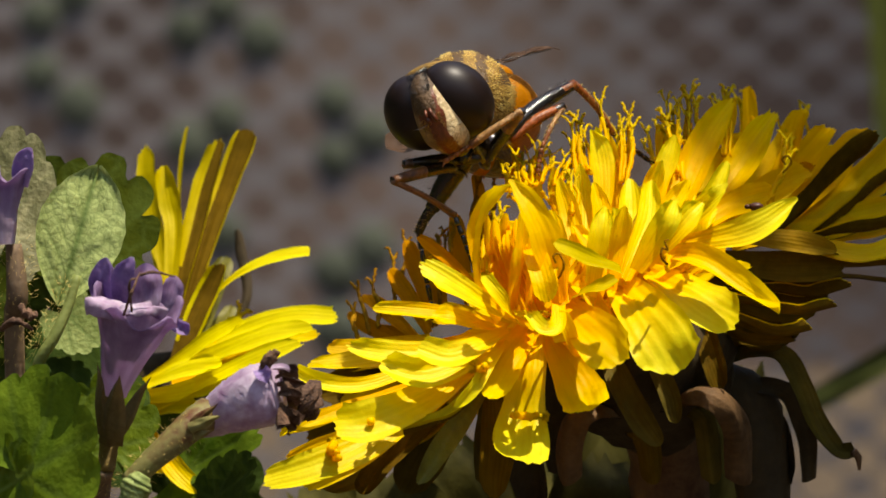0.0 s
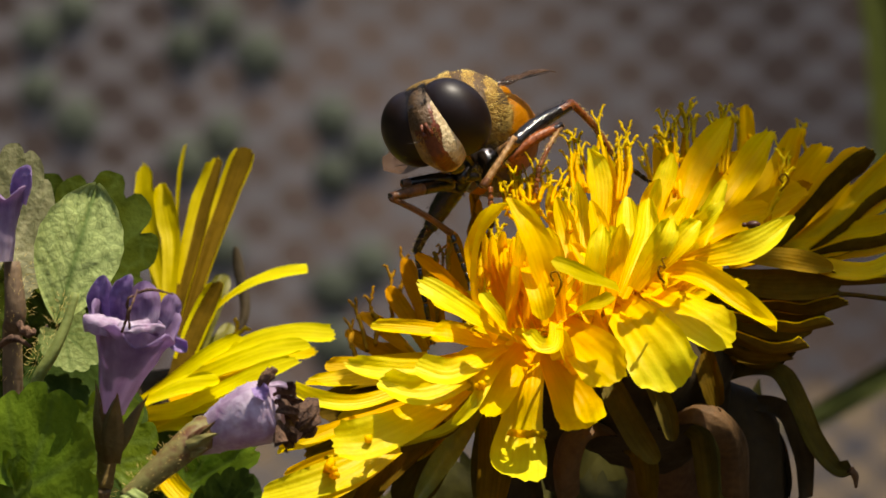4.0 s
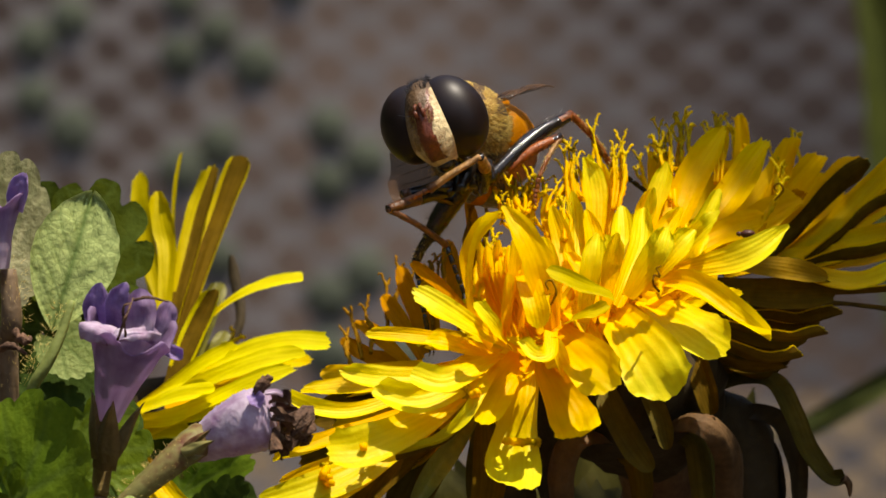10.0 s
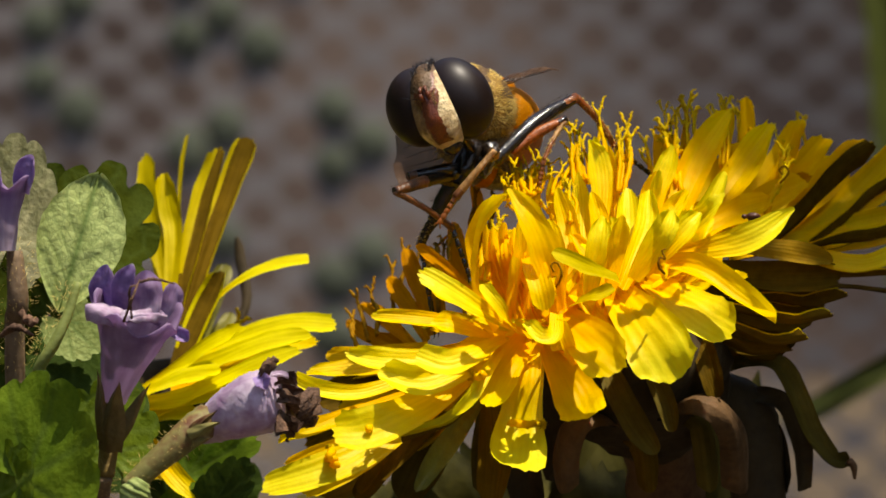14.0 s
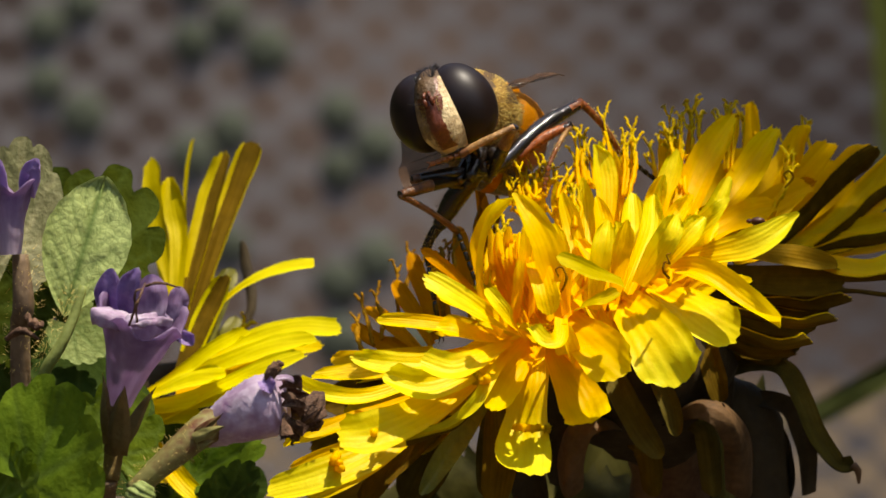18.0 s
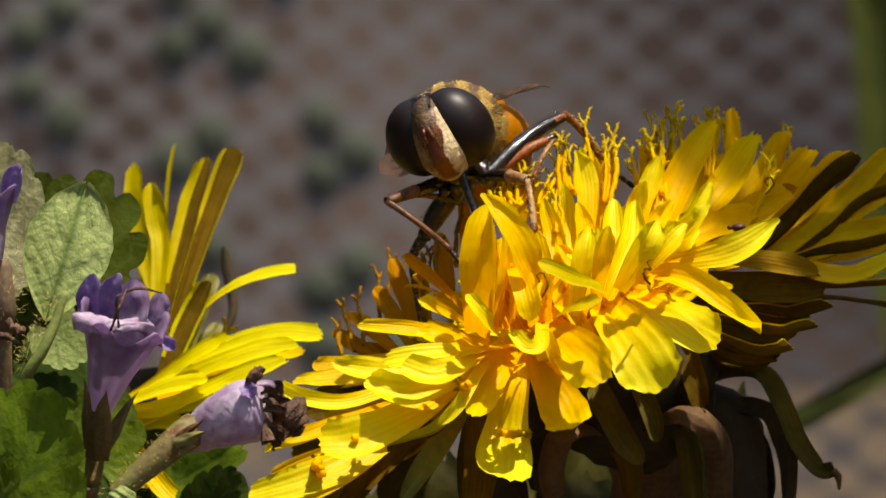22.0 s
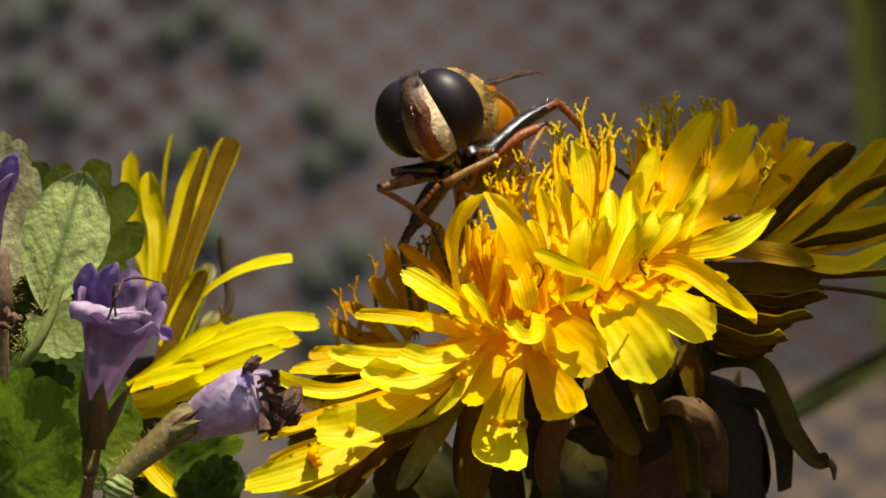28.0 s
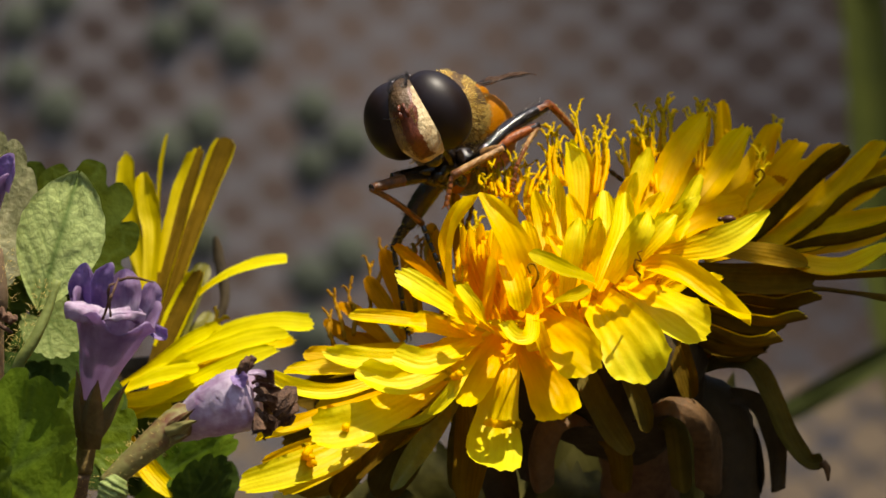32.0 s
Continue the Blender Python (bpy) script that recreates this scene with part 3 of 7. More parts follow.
def build_hedges():
    """Added unseen dark hedges round the flowers that limit sky light and reflections; open above."""
    for name, (x, y), turn, tall in (("wall_south", (1100, -2200), 0, 32), ("wall_east", (3900, 450), 90, 290), ("wall_west", (-1700, 450), 90, 105), ("wall_north", (1100, 2600), 0, 105)):
        rows = []
        for i in range(17):
            row = []
            for j in range(33):
                u, w = (j - 16) * (152 if turn else 175), -62 + i * tall
                row.append((u, 60 * noise.noise(Vector((u * 0.004, w * 0.004, x))), w + 30 * noise.noise(Vector((u * 0.003, x, 1)))))
            rows.append(row)
        back = [[(p[0], p[1] + 500, p[2]) for p in r] for r in rows]
        lid = [rows[-1], back[-1]]
        ob = part(name, join(sheet(rows), sheet(back), sheet(lid)), HEDGE, None, "", Matrix.Translation(Vector((x, y, 0)) * MM) @ pose(0, 0, 0, 0, 0, turn))
        tagged(ob, "added unseen dark hedge that bounds the sky", "hedge", kind="structure")


build_setting()
build_hedges()
build_net()

# ---- the dandelion on which the fly feeds ----
dandelion = thing("dandelion", (9.28, 8.00, -5.50), "open yellow dandelion head with spread florets, visited by a hoverfly", "flower", "dandelions")
SEED = [0]
pressed = []


def pet(base, tip, width, normal=(0, -1, 0.4), material=None, **k):
    SEED[0] += 1
    k.setdefault("curl", 0.07 * math.sin(SEED[0] * 2.7))
    return floret(dandelion, base, tip, width, normal, material, SEED[0], **k)


def blade(spine, width, material, n0=(0, -1, 0.4), n1=None, **k):
    """A floret of this head along a bent spine, from its base to its tip (millimetres in the place)."""
    SEED[0] += 1
    base = Vector(spine[0])
    bm = ribbon([Vector(p) - base for p in spine], width, n0, n1 or n0, seed=SEED[0], two=isinstance(material, tuple), **k)
    return part("petal", bm, material, dandelion, "", Matrix.Translation(base * MM - Vector(dandelion.location)))


def dandelion_florets():
    # front row, hanging over the rim
    blade(((4.23, -1.0, -4.14), (4.11, -3.0, -5.83), (3.76, -3.5, -7.93), (3.61, -4.5, -9.16), (3.50, -6.6, -10.28)), 2.80, LEMON, (0, -1, 0.4), n1=(0.1, -0.8, 0.6), cup=0.06, taper=0.0, narrow=0.42, grow=1.0, blunt=0.1, ridge=0.015)
    # dark sheet that fills the gap behind the hanging florets as shade
    blade(((4.79, 5.0, -5.06), (5.20, 5.0, -6.84), (5.63, 6.0, -9.06), (5.84, 7.0, -11.57)), 2.08, (DARKBRACT, DARKBRACT), (0, -1, 0.1), cup=0.15, taper=0.2, teeth=0.0)
    blade(((7.63, 2.0, 1.08), (7.71, 2.6, 2.70), (7.56, 3.0, 4.07), (7.12, 3.0, 5.15)), 1.24, LEMON, (0.1, -1, 0.4), cup=0.15, taper=0.6, narrow=0.6, blunt=0.3)
    blade(((10.05, 3.0, 1.08), (10.51, 3.6, 2.71), (10.91, 4.0, 3.81), (11.19, 4.2, 4.90)), 1.09, LEMON, (-0.1, -1, 0.4), cup=0.15, taper=0.5, narrow=0.6, blunt=0.3)
    blade(((4.07, -1.0, -4.22), (3.31, -3.8, -5.23), (2.63, -5.0, -6.25), (2.04, -6.8, -7.30)), 1.69, YELLOW, (0.3, -1, 0.4), n1=(0.35, -0.9, 0.4), cup=0.22, taper=0.12, blunt=0.15)
    blade(((4.96, -1.5, -4.53), (5.56, -3.2, -5.56), (6.21, -3.8, -6.73), (6.54, -4.4, -7.43), (6.73, -5.8, -8.01)), 2.32, YELLOW, (-0.1, -1, 0.4), n1=(-0.2, -0.8, 0.6), cup=0.08, taper=0.05, narrow=0.3, blunt=0.06)
    blade(((5.59, -2.0, -3.06), (6.58, -5.0, -4.07), (7.45, -6.5, -4.96), (8.29, -7.0, -5.74)), 2.52, YELLOW, (-0.2, -1, 0.8), n1=(-0.3, -1, 0.25), cup=0.14, taper=0.15, narrow=0.45, blunt=0.2)
    blade(((8.15, -1.0, -2.01), (9.22, -4.5, -3.43), (10.21, -6.0, -4.85), (10.98, -6.2, -6.23)), 3.21, LEMON, (-0.2, -0.9, 0.9), n1=(-0.25, -1, 0.2), cup=0.07, taper=0.1, narrow=0.35, blunt=0.24, ridge=0.032)
    blade(((9.66, 0.0, -1.61), (11.00, -3.0, -2.39), (12.38, -4.5, -3.30), (13.70, -4.5, -4.01)), 2.54, LEMON, (-0.1, -0.8, 1), n1=(-0.1, -1, 0.5), cup=0.12, taper=0.16, narrow=0.4, blunt=0.2, ridge=0.015)
    blade(((9.80, -2.0, -1.02), (11.09, -4.0, -0.85), (12.49, -5.0, -1.27), (13.96, -5.4, -2.37), (15.64, -5.4, -3.50)), 1.47, YELLOW, (0.1, -1, 0.55), n1=(0.35, -1, 0.7), cup=0.36, taper=0.9, narrow=0.55, teeth=0.0, ridge=0.0)
    blade(((11.14, 0.0, -0.33), (13.08, -1.2, -0.06), (14.93, -1.6, 0.52), (16.73, -1.0, 1.80)), 1.55, LEMON, (-0.2, -1, 0.55), n1=(-0.1, -1, 0.3), cup=0.12, taper=0.72, narrow=0.4, blunt=0.3, teeth=0.0, ridge=0.015)
    blade(((5.38, -5.5, -3.15), (5.22, -7.0, -4.12), (4.56, -7.4, -4.21), (3.87, -6.8, -3.49)), 0.89, LEMON, (0, -1, 0.5), n1=(0.3, -1, 0.5), cup=0.3, taper=0.15, narrow=0.7, nu=16)
    blade(((5.57, -3.0, -4.90), (6.05, -5.0, -5.31), (5.76, -6.0, -4.45), (5.37, -6.0, -3.40)), 0.79, YELLOW, (0.5, -1, 0.3), n1=(0.2, -1, 0.3), cup=0.3, taper=0.2, narrow=0.7, nu=14)
    blade(((6.17, -5.5, -2.68), (6.80, -6.6, -2.40), (7.44, -7.0, -2.22), (8.03, -7.0, -1.91)), 0.78, GREENSHADE, (0, -1, 0.8), cup=0.25, narrow=0.9, taper=0.1, nu=12)
    blade(((4.10, -4.0, -0.26), (4.33, -6.0, -0.92), (4.62, -7.0, -1.96), (4.83, -7.0, -3.00)), 1.20, YELLOW, (-0.1, -1, 0.5), n1=(-0.1, -1, 0.0), cup=0.15, taper=0.2, narrow=0.7, nu=14)
    blade(((8.20, -7.5, -1.56), (7.14, -10.0, -1.14), (6.08, -11.0, -0.75), (5.02, -11.5, -0.31)), 0.93, GREENSHADE, (0.2, -1, 0.5), cup=0.12, taper=0.1, narrow=0.75, nu=14)
    blade(((3.48, -5.0, -3.89), (3.01, -6.5, -3.26), (2.41, -7.0, -2.47), (1.83, -7.0, -1.77)), 0.78, LEMON, (0.2, -1, 0.6), cup=0.15, taper=0.1, narrow=0.75, nu=14)
    blade(((4.41, -1.0, -4.01), (4.26, -2.0, -5.05), (4.12, -2.5, -6.10), (3.99, -2.0, -7.05)), 1.12, ORANGE, (0, -1, 0.3), cup=0.3, taper=0.3)
    # the fan that spreads to the left
    blade(((1.08, 1.0, -6.19), (-1.06, -2.0, -7.84), (-3.42, -4.0, -9.54), (-5.91, -5.0, -10.58), (-8.35, -5.0, -11.28)), 1.80, LEMON, (0.1, -0.9, 0.7), n1=(0.1, -1, 0.6), cup=0.07, taper=0.25, narrow=0.3, blunt=0.18, ridge=0.015)
    blade(((0.55, 2.0, -7.02), (-2.14, 0.0, -8.84), (-4.26, -1.5, -10.25), (-6.64, -2.0, -11.56)), 1.55, YELLOW, (0, -1, 0.2), cup=0.1, taper=0.2)
    blade(((1.88, -1.0, -5.60), (0.01, -4.0, -6.99), (-2.09, -6.0, -7.97), (-3.65, -6.5, -8.53), (-5.01, -6.5, -8.61)), 2.05, LEMON, (0.1, -0.95, 0.6), n1=(0.35, -1, 0.5), cup=0.12, taper=0.05, narrow=0.3, blunt=0.1, rims=(0, 0))
    blade(((-1.61, 1.0, -7.13), (-3.73, -1.0, -7.87), (-5.84, -2.0, -8.63), (-7.69, -2.4, -9.15)), 1.17, YELLOW, (0, -0.7, 1), n1=(0, -0.8, 0.9), cup=0.25, taper=0.4, narrow=0.5)
    blade(((-2.43, 2.0, -8.37), (-4.29, 0.5, -9.18), (-5.89, 0.0, -9.80), (-7.42, 0.0, -10.34)), 0.70, ORANGE, (0, -1, 0.3), cup=0.2, taper=0.5)
    blade(((1.62, 0.0, -5.41), (-1.06, -1.5, -6.12), (-3.71, -2.5, -6.95), (-5.82, -2.8, -6.80), (-7.21, -2.4, -6.10)), 1.06, LEMON, (0, -0.8, 0.8), n1=(0.1, -0.9, 0.7), cup=0.28, taper=0.45, narrow=0.45, teeth=0.02)
    blade(((1.09, 3.0, -4.88), (-1.61, 1.5, -5.52), (-4.29, 0.8, -5.91), (-6.44, 0.6, -6.01)), 1.29, YELLOW, (0, -0.8, 0.8), cup=0.18, taper=0.5)
    blade(((-0.54, 6.0, -4.94), (-2.73, 5.0, -5.24), (-4.36, 4.6, -5.40), (-5.59, 4.5, -5.31)), 1.20, ORANGE, (0, -0.9, 0.6), cup=0.15, taper=0.3)
    blade(((2.94, -1.0, -4.54), (0.54, -3.2, -5.24), (-2.10, -4.0, -5.40), (-4.45, -4.0, -5.06)), 1.43, LEMON, (0, -0.8, 0.9), n1=(0.1, -1, 0.5), cup=0.16, taper=0.4, narrow=0.4, blunt=0.3)
    blade(((2.80, -2.0, -4.79), (0.93, -5.0, -5.78), (-1.04, -6.0, -6.33), (-2.92, -6.0, -5.80)), 1.58, LEMON, (0.05, -0.9, 0.8), n1=(0.2, -1, 0.3), cup=0.28, taper=0.25, narrow=0.45, blunt=0.2)
    blade(((3.05, -3.5, -4.36), (1.58, -6.0, -5.02), (0.27, -6.8, -5.47), (-1.17, -6.8, -5.05)), 1.46, LEMON, (0.05, -0.9, 0.8), n1=(0.2, -1, 0.5), cup=0.2, taper=0.12, narrow=0.35, blunt=0.12)
    blade(((3.05, -3.0, -4.90), (1.85, -5.0, -6.43), (0.53, -6.0, -7.98), (-0.65, -6.0, -8.52), (-1.88, -5.6, -8.96)), 0.89, (GREENSHADE, UNDER), (-0.4, -0.35, 1), n1=(-0.1, -0.3, 1), cup=0.3, taper=0.5, narrow=0.5, teeth=0.0)
    blade(((2.91, -4.0, -4.75), (2.15, -6.0, -5.75), (1.44, -6.8, -6.91), (0.53, -6.8, -7.82)), 0.68, LEMON, (0.5, -1, 0.3), cup=0.2, taper=0.4, narrow=0.6)
    blade(((3.37, 1.0, -4.31), (1.08, -1.0, -3.79), (-1.05, -2.0, -3.45), (-3.31, -2.0, -3.29)), 0.91, YELLOW, (0, -0.8, 1), n1=(0, -1, 0.5), cup=0.18, taper=0.35, narrow=0.6, blunt=0.25)
    pressed.append(blade(((4.13, -2.0, -4.20), (2.24, -5.0, -3.20), (0.53, -6.0, -2.14), (-0.98, -6.0, -1.25)), 1.31, LEMON, (0.1, -0.95, 0.8), cup=0.1, taper=0.2, narrow=0.5, blunt=0.15, ridge=0.022))
    blade(((1.90, 2.0, -2.70), (0.68, 0.5, -1.47), (-0.26, 0.0, -0.67), (-1.20, 0.0, 0.05)), 0.70, DEEPORANGE, (0, -1, 0.6), cup=0.2, taper=0.35)
    blade(((2.71, 2.0, -3.78), (1.35, 0.0, -2.95), (0.28, -1.0, -2.40), (-0.39, -1.0, -2.00)), 0.91, YELLOW, (0, -1, 0.7), cup=0.2, taper=0.2)
    blade(((3.22, 0.0, -4.56), (1.86, -3.0, -4.10), (0.54, -4.0, -3.74), (-0.52, -4.0, -3.58)), 1.32, YELLOW, (0, -0.9, 0.9), cup=0.15, taper=0.2)
    # broad florets round the middle
    blade(((6.39, -2.0, -2.93), (6.37, -1.0, -0.80), (6.04, 0.0, 1.07), (5.52, 0.5, 2.79)), 1.08, YELLOW, (-0.1, -1, 0.25), n1=(-0.2, -1, 0.3), cup=0.14, taper=0.5, narrow=0.5, blunt=0.3, lift=0.00)
    blade(((7.19, -2.0, -2.66), (7.57, 0.0, -0.54), (7.55, 1.0, 1.07), (7.19, 1.5, 2.64)), 1.03, YELLOW, (0.25, -1, 0.25), n1=(0.1, -1, 0.4), cup=0.19, taper=0.5, narrow=0.5, blunt=0.3, lift=0.03)
    blade(((7.99, -2.0, -2.40), (8.55, -1.0, -0.54), (8.91, 0.0, 1.07), (8.90, 1.0, 2.90)), 1.30, LEMON, (-0.1, -1, 0.25), n1=(0.1, -1, 0.4), cup=0.24, taper=0.5, narrow=0.5, blunt=0.3, lift=0.06)
    blade(((8.48, -3.0, -1.99), (9.19, -2.0, -0.40), (9.76, -1.0, 1.06), (9.88, 0.0, 2.73)), 1.16, LEMON, (0.25, -1, 0.25), n1=(-0.2, -1, 0.3), cup=0.29, taper=0.5, narrow=0.5, blunt=0.3, lift=0.00)
    blade(((8.79, -2.0, -1.87), (9.93, 0.0, -0.01), (10.91, 1.0, 1.61), (11.75, 1.5, 2.69)), 0.99, YELLOW, (-0.1, -1, 0.25), n1=(0.1, -1, 0.4), cup=0.14, taper=0.5, narrow=0.5, blunt=0.3, lift=0.03)
    blade(((8.98, -4.0, -1.59), (9.73, -5.0, -0.27), (10.37, -5.5, 0.78), (10.78, -5.0, 1.70)), 1.33, LEMON, (0.25, -1, 0.25), n1=(0.1, -1, 0.4), cup=0.19, taper=0.5, narrow=0.5, blunt=0.3, lift=0.06)
    blade(((9.54, -3.0, -1.33), (10.69, -4.0, -0.01), (11.49, -4.0, 0.92), (12.17, -3.5, 1.63)), 1.15, LEMON, (-0.1, -1, 0.25), n1=(-0.2, -1, 0.3), cup=0.24, taper=0.5, narrow=0.5, blunt=0.3, lift=0.00)
    blade(((10.47, 0.0, -0.54), (11.63, -1.0, 0.79), (12.54, -1.5, 1.72), (13.47, -1.0, 3.57)), 1.03, LEMON, (0.25, -1, 0.25), n1=(0.1, -1, 0.4), cup=0.29, taper=0.5, narrow=0.5, blunt=0.3, lift=0.03)
    blade(((10.96, -1.0, 0.26), (11.98, -2.0, 1.32), (12.70, -2.5, 1.90), (13.34, -2.5, 2.51)), 0.76, LEMON, (-0.1, -1, 0.25), n1=(0.1, -1, 0.4), cup=0.14, taper=0.5, narrow=0.5, blunt=0.3, lift=0.06)
    blade(((6.87, -4.0, -2.77), (7.12, -4.5, -1.06), (7.38, -4.5, 0.26), (7.56, -4.0, 1.45)), 1.15, LEMON, (0.25, -1, 0.25), n1=(-0.2, -1, 0.3), cup=0.19, taper=0.5, narrow=0.5, blunt=0.3, lift=0.00)
    blade(((5.57, -3.0, -3.05), (5.42, -4.0, -1.32), (5.23, -4.0, -0.00), (4.98, -3.5, 1.32)), 1.11, YELLOW, (-0.1, -1, 0.25), n1=(0.1, -1, 0.4), cup=0.24, taper=0.5, narrow=0.5, blunt=0.3, lift=0.03)
    blade(((7.82, -3.0, -2.52), (8.04, -4.5, -0.79), (8.29, -5.0, 0.39), (8.47, -5.0, 1.44)), 0.97, YELLOW, (0.25, -1, 0.25), n1=(0.1, -1, 0.4), cup=0.29, taper=0.5, narrow=0.5, blunt=0.3, lift=0.06)
    blade(((6.98, 0.0, -2.42), (6.77, 2.0, -0.00), (6.74, 3.0, 1.90), (6.58, 3.0, 3.52)), 1.00, LEMON, (-0.1, -1, 0.25), n1=(-0.2, -1, 0.3), cup=0.14, taper=0.5, narrow=0.5, blunt=0.3, lift=0.00)
    blade(((8.39, 2.0, -1.36), (8.32, 4.0, 1.09), (8.15, 4.5, 3.00), (7.98, 4.5, 5.04)), 0.96, YELLOW, (0.25, -1, 0.25), n1=(0.1, -1, 0.4), cup=0.19, taper=0.5, narrow=0.5, blunt=0.3, lift=0.03)
    blade(((8.15, 3.0, -0.28), (7.86, 4.0, 1.90), (7.59, 4.0, 3.54), (7.42, 3.8, 5.30)), 0.82, LEMON, (-0.1, -1, 0.25), n1=(0.1, -1, 0.4), cup=0.24, taper=0.5, narrow=0.5, blunt=0.3, lift=0.06)
    blade(((9.20, 2.0, -0.82), (9.64, 3.0, 1.08), (10.07, 3.5, 2.44), (10.48, 3.5, 3.66)), 1.00, YELLOW, (0.25, -1, 0.25), n1=(-0.2, -1, 0.3), cup=0.29, taper=0.5, narrow=0.5, blunt=0.3, lift=0.00)
    blade(((9.47, 2.0, -0.01), (10.03, 2.5, 1.62), (10.30, 2.5, 2.70), (10.46, 2.3, 3.65)), 0.59, LEMON, (-0.1, -1, 0.25), n1=(0.1, -1, 0.4), cup=0.14, taper=0.5, narrow=0.5, blunt=0.3, lift=0.03)
    blade(((10.09, 4.0, -0.28), (10.44, 6.0, 1.92), (10.82, 7.0, 3.58), (10.51, 7.5, 5.52)), 0.97, ORANGE, (0.25, -1, 0.25), n1=(0.1, -1, 0.4), cup=0.19, taper=0.5, narrow=0.5, blunt=0.3, lift=0.06)
    blade(((6.22, 2.0, -2.43), (6.00, 4.0, -0.00), (5.62, 5.0, 1.91), (5.35, 5.0, 3.42)), 1.05, YELLOW, (-0.1, -1, 0.25), n1=(-0.2, -1, 0.3), cup=0.24, taper=0.5, narrow=0.5, blunt=0.3, lift=0.00)
    blade(((4.89, 3.0, -2.44), (4.52, 5.0, -0.00), (4.41, 6.0, 1.92), (4.54, 6.0, 3.84)), 0.92, ORANGE, (0.25, -1, 0.25), n1=(0.1, -1, 0.4), cup=0.29, taper=0.5, narrow=0.5, blunt=0.3, lift=0.03)
    # narrow orange florets in the hollow where the fly feeds
    blade(((3.08, -1.0, -3.47), (2.62, -2.0, -1.99), (2.20, -2.6, -0.53), (2.10, -1.8, -0.14)), 0.50, YELLOW, (0.4, -1, 0.2), cup=0.3, taper=0.35, nu=14, nv=9)
    blade(((3.25, -1.0, -3.47), (2.72, -2.0, -1.99), (2.21, -2.7, -0.53), (2.10, -3.5, 0.99)), 0.44, ORANGE, (-0.04, -1, 0.2), cup=0.3, taper=0.35, nu=14, nv=9)
    blade(((3.43, -1.0, -3.47), (2.96, -2.0, -1.99), (2.53, -2.4, -0.53), (2.41, -3.6, 0.83)), 0.60, ORANGE, (0.06, -1, 0.2), cup=0.3, taper=0.35, nu=14, nv=9)
    blade(((3.60, -1.0, -3.47), (3.06, -2.0, -1.99), (2.55, -2.2, -0.53), (2.44, -2.7, 0.52)), 0.50, YELLOW, (-0.34, -1, 0.2), cup=0.3, taper=0.35, nu=14, nv=9)
    blade(((3.77, -1.0, -3.47), (3.26, -2.0, -1.99), (2.78, -3.2, -0.53), (2.68, -2.8, -0.30)), 0.51, ORANGE, (0.44, -1, 0.2), cup=0.3, taper=0.35, nu=14, nv=9)
    blade(((3.95, -1.0, -3.47), (3.49, -2.0, -1.99), (3.08, -1.9, -0.53), (2.96, -2.8, 1.11)), 0.66, ORANGE, (-0.41, -1, 0.2), cup=0.3, taper=0.35, nu=14, nv=9)
    blade(((4.12, -1.0, -3.47), (3.60, -2.0, -1.99), (3.10, -3.1, -0.53), (3.00, -2.8, 0.20)), 0.52, YELLOW, (-0.03, -1, 0.2), cup=0.3, taper=0.35, nu=14, nv=9)
    blade(((4.29, -1.0, -3.47), (3.70, -2.0, -1.99), (3.14, -1.9, -0.53), (3.03, -2.4, 0.80)), 0.55, ORANGE, (-0.22, -1, 0.2), cup=0.3, taper=0.35, nu=14, nv=9)
    blade(((4.47, -1.0, -3.47), (3.86, -2.0, -1.99), (3.28, -3.2, -0.53), (3.18, -2.6, 0.43)), 0.48, ORANGE, (-0.41, -1, 0.2), cup=0.3, taper=0.35, nu=14, nv=9)
    blade(((4.64, -1.0, -3.47), (4.05, -2.0, -1.99), (3.50, -2.1, -0.53), (3.39, -2.2, 0.64)), 0.61, YELLOW, (0.19, -1, 0.2), cup=0.3, taper=0.35, nu=14, nv=9)
    blade(((4.81, -1.0, -3.47), (4.19, -2.0, -2.00), (3.61, -2.5, -0.53), (3.49, -2.9, -0.05)), 0.52, ORANGE, (-0.05, -1, 0.2), cup=0.3, taper=0.35, nu=14, nv=9)
    blade(((4.99, -1.0, -3.47), (4.30, -2.0, -2.00), (3.64, -3.1, -0.53), (3.55, -2.2, 0.91)), 0.68, ORANGE, (0.15, -1, 0.2), cup=0.3, taper=0.35, nu=14, nv=9)
    blade(((5.16, -1.0, -3.47), (4.57, -2.0, -2.00), (3.99, -3.5, -0.53), (3.89, -3.5, 0.39)), 0.58, YELLOW, (-0.3, -1, 0.2), cup=0.3, taper=0.35, nu=14, nv=9)
    blade(((5.34, -1.0, -3.47), (4.63, -2.0, -2.00), (3.97, -2.5, -0.53), (3.86, -3.2, 1.23)), 0.46, ORANGE, (0.45, -1, 0.2), cup=0.3, taper=0.35, nu=14, nv=9)
    blade(((5.51, -1.0, -3.47), (4.88, -2.0, -2.00), (4.28, -3.1, -0.53), (4.20, -1.7, 0.24)), 0.61, ORANGE, (0.34, -1, 0.2), cup=0.3, taper=0.35, nu=14, nv=9)
    blade(((3.31, -4.0, -3.17), (3.48, -5.0, -1.31), (3.64, -5.0, -0.00), (3.69, -5.0, 1.18)), 0.53, YELLOW, (0.2, -1, 0.2), cup=0.3, taper=0.15, nu=14, nv=9)
    blade(((3.17, -4.0, -3.43), (3.24, -5.0, -2.36), (3.32, -5.4, -1.44), (3.42, -5.4, -0.47)), 0.52, YELLOW, (0.2, -1, 0.2), cup=0.3, taper=0.15, nu=14, nv=9)
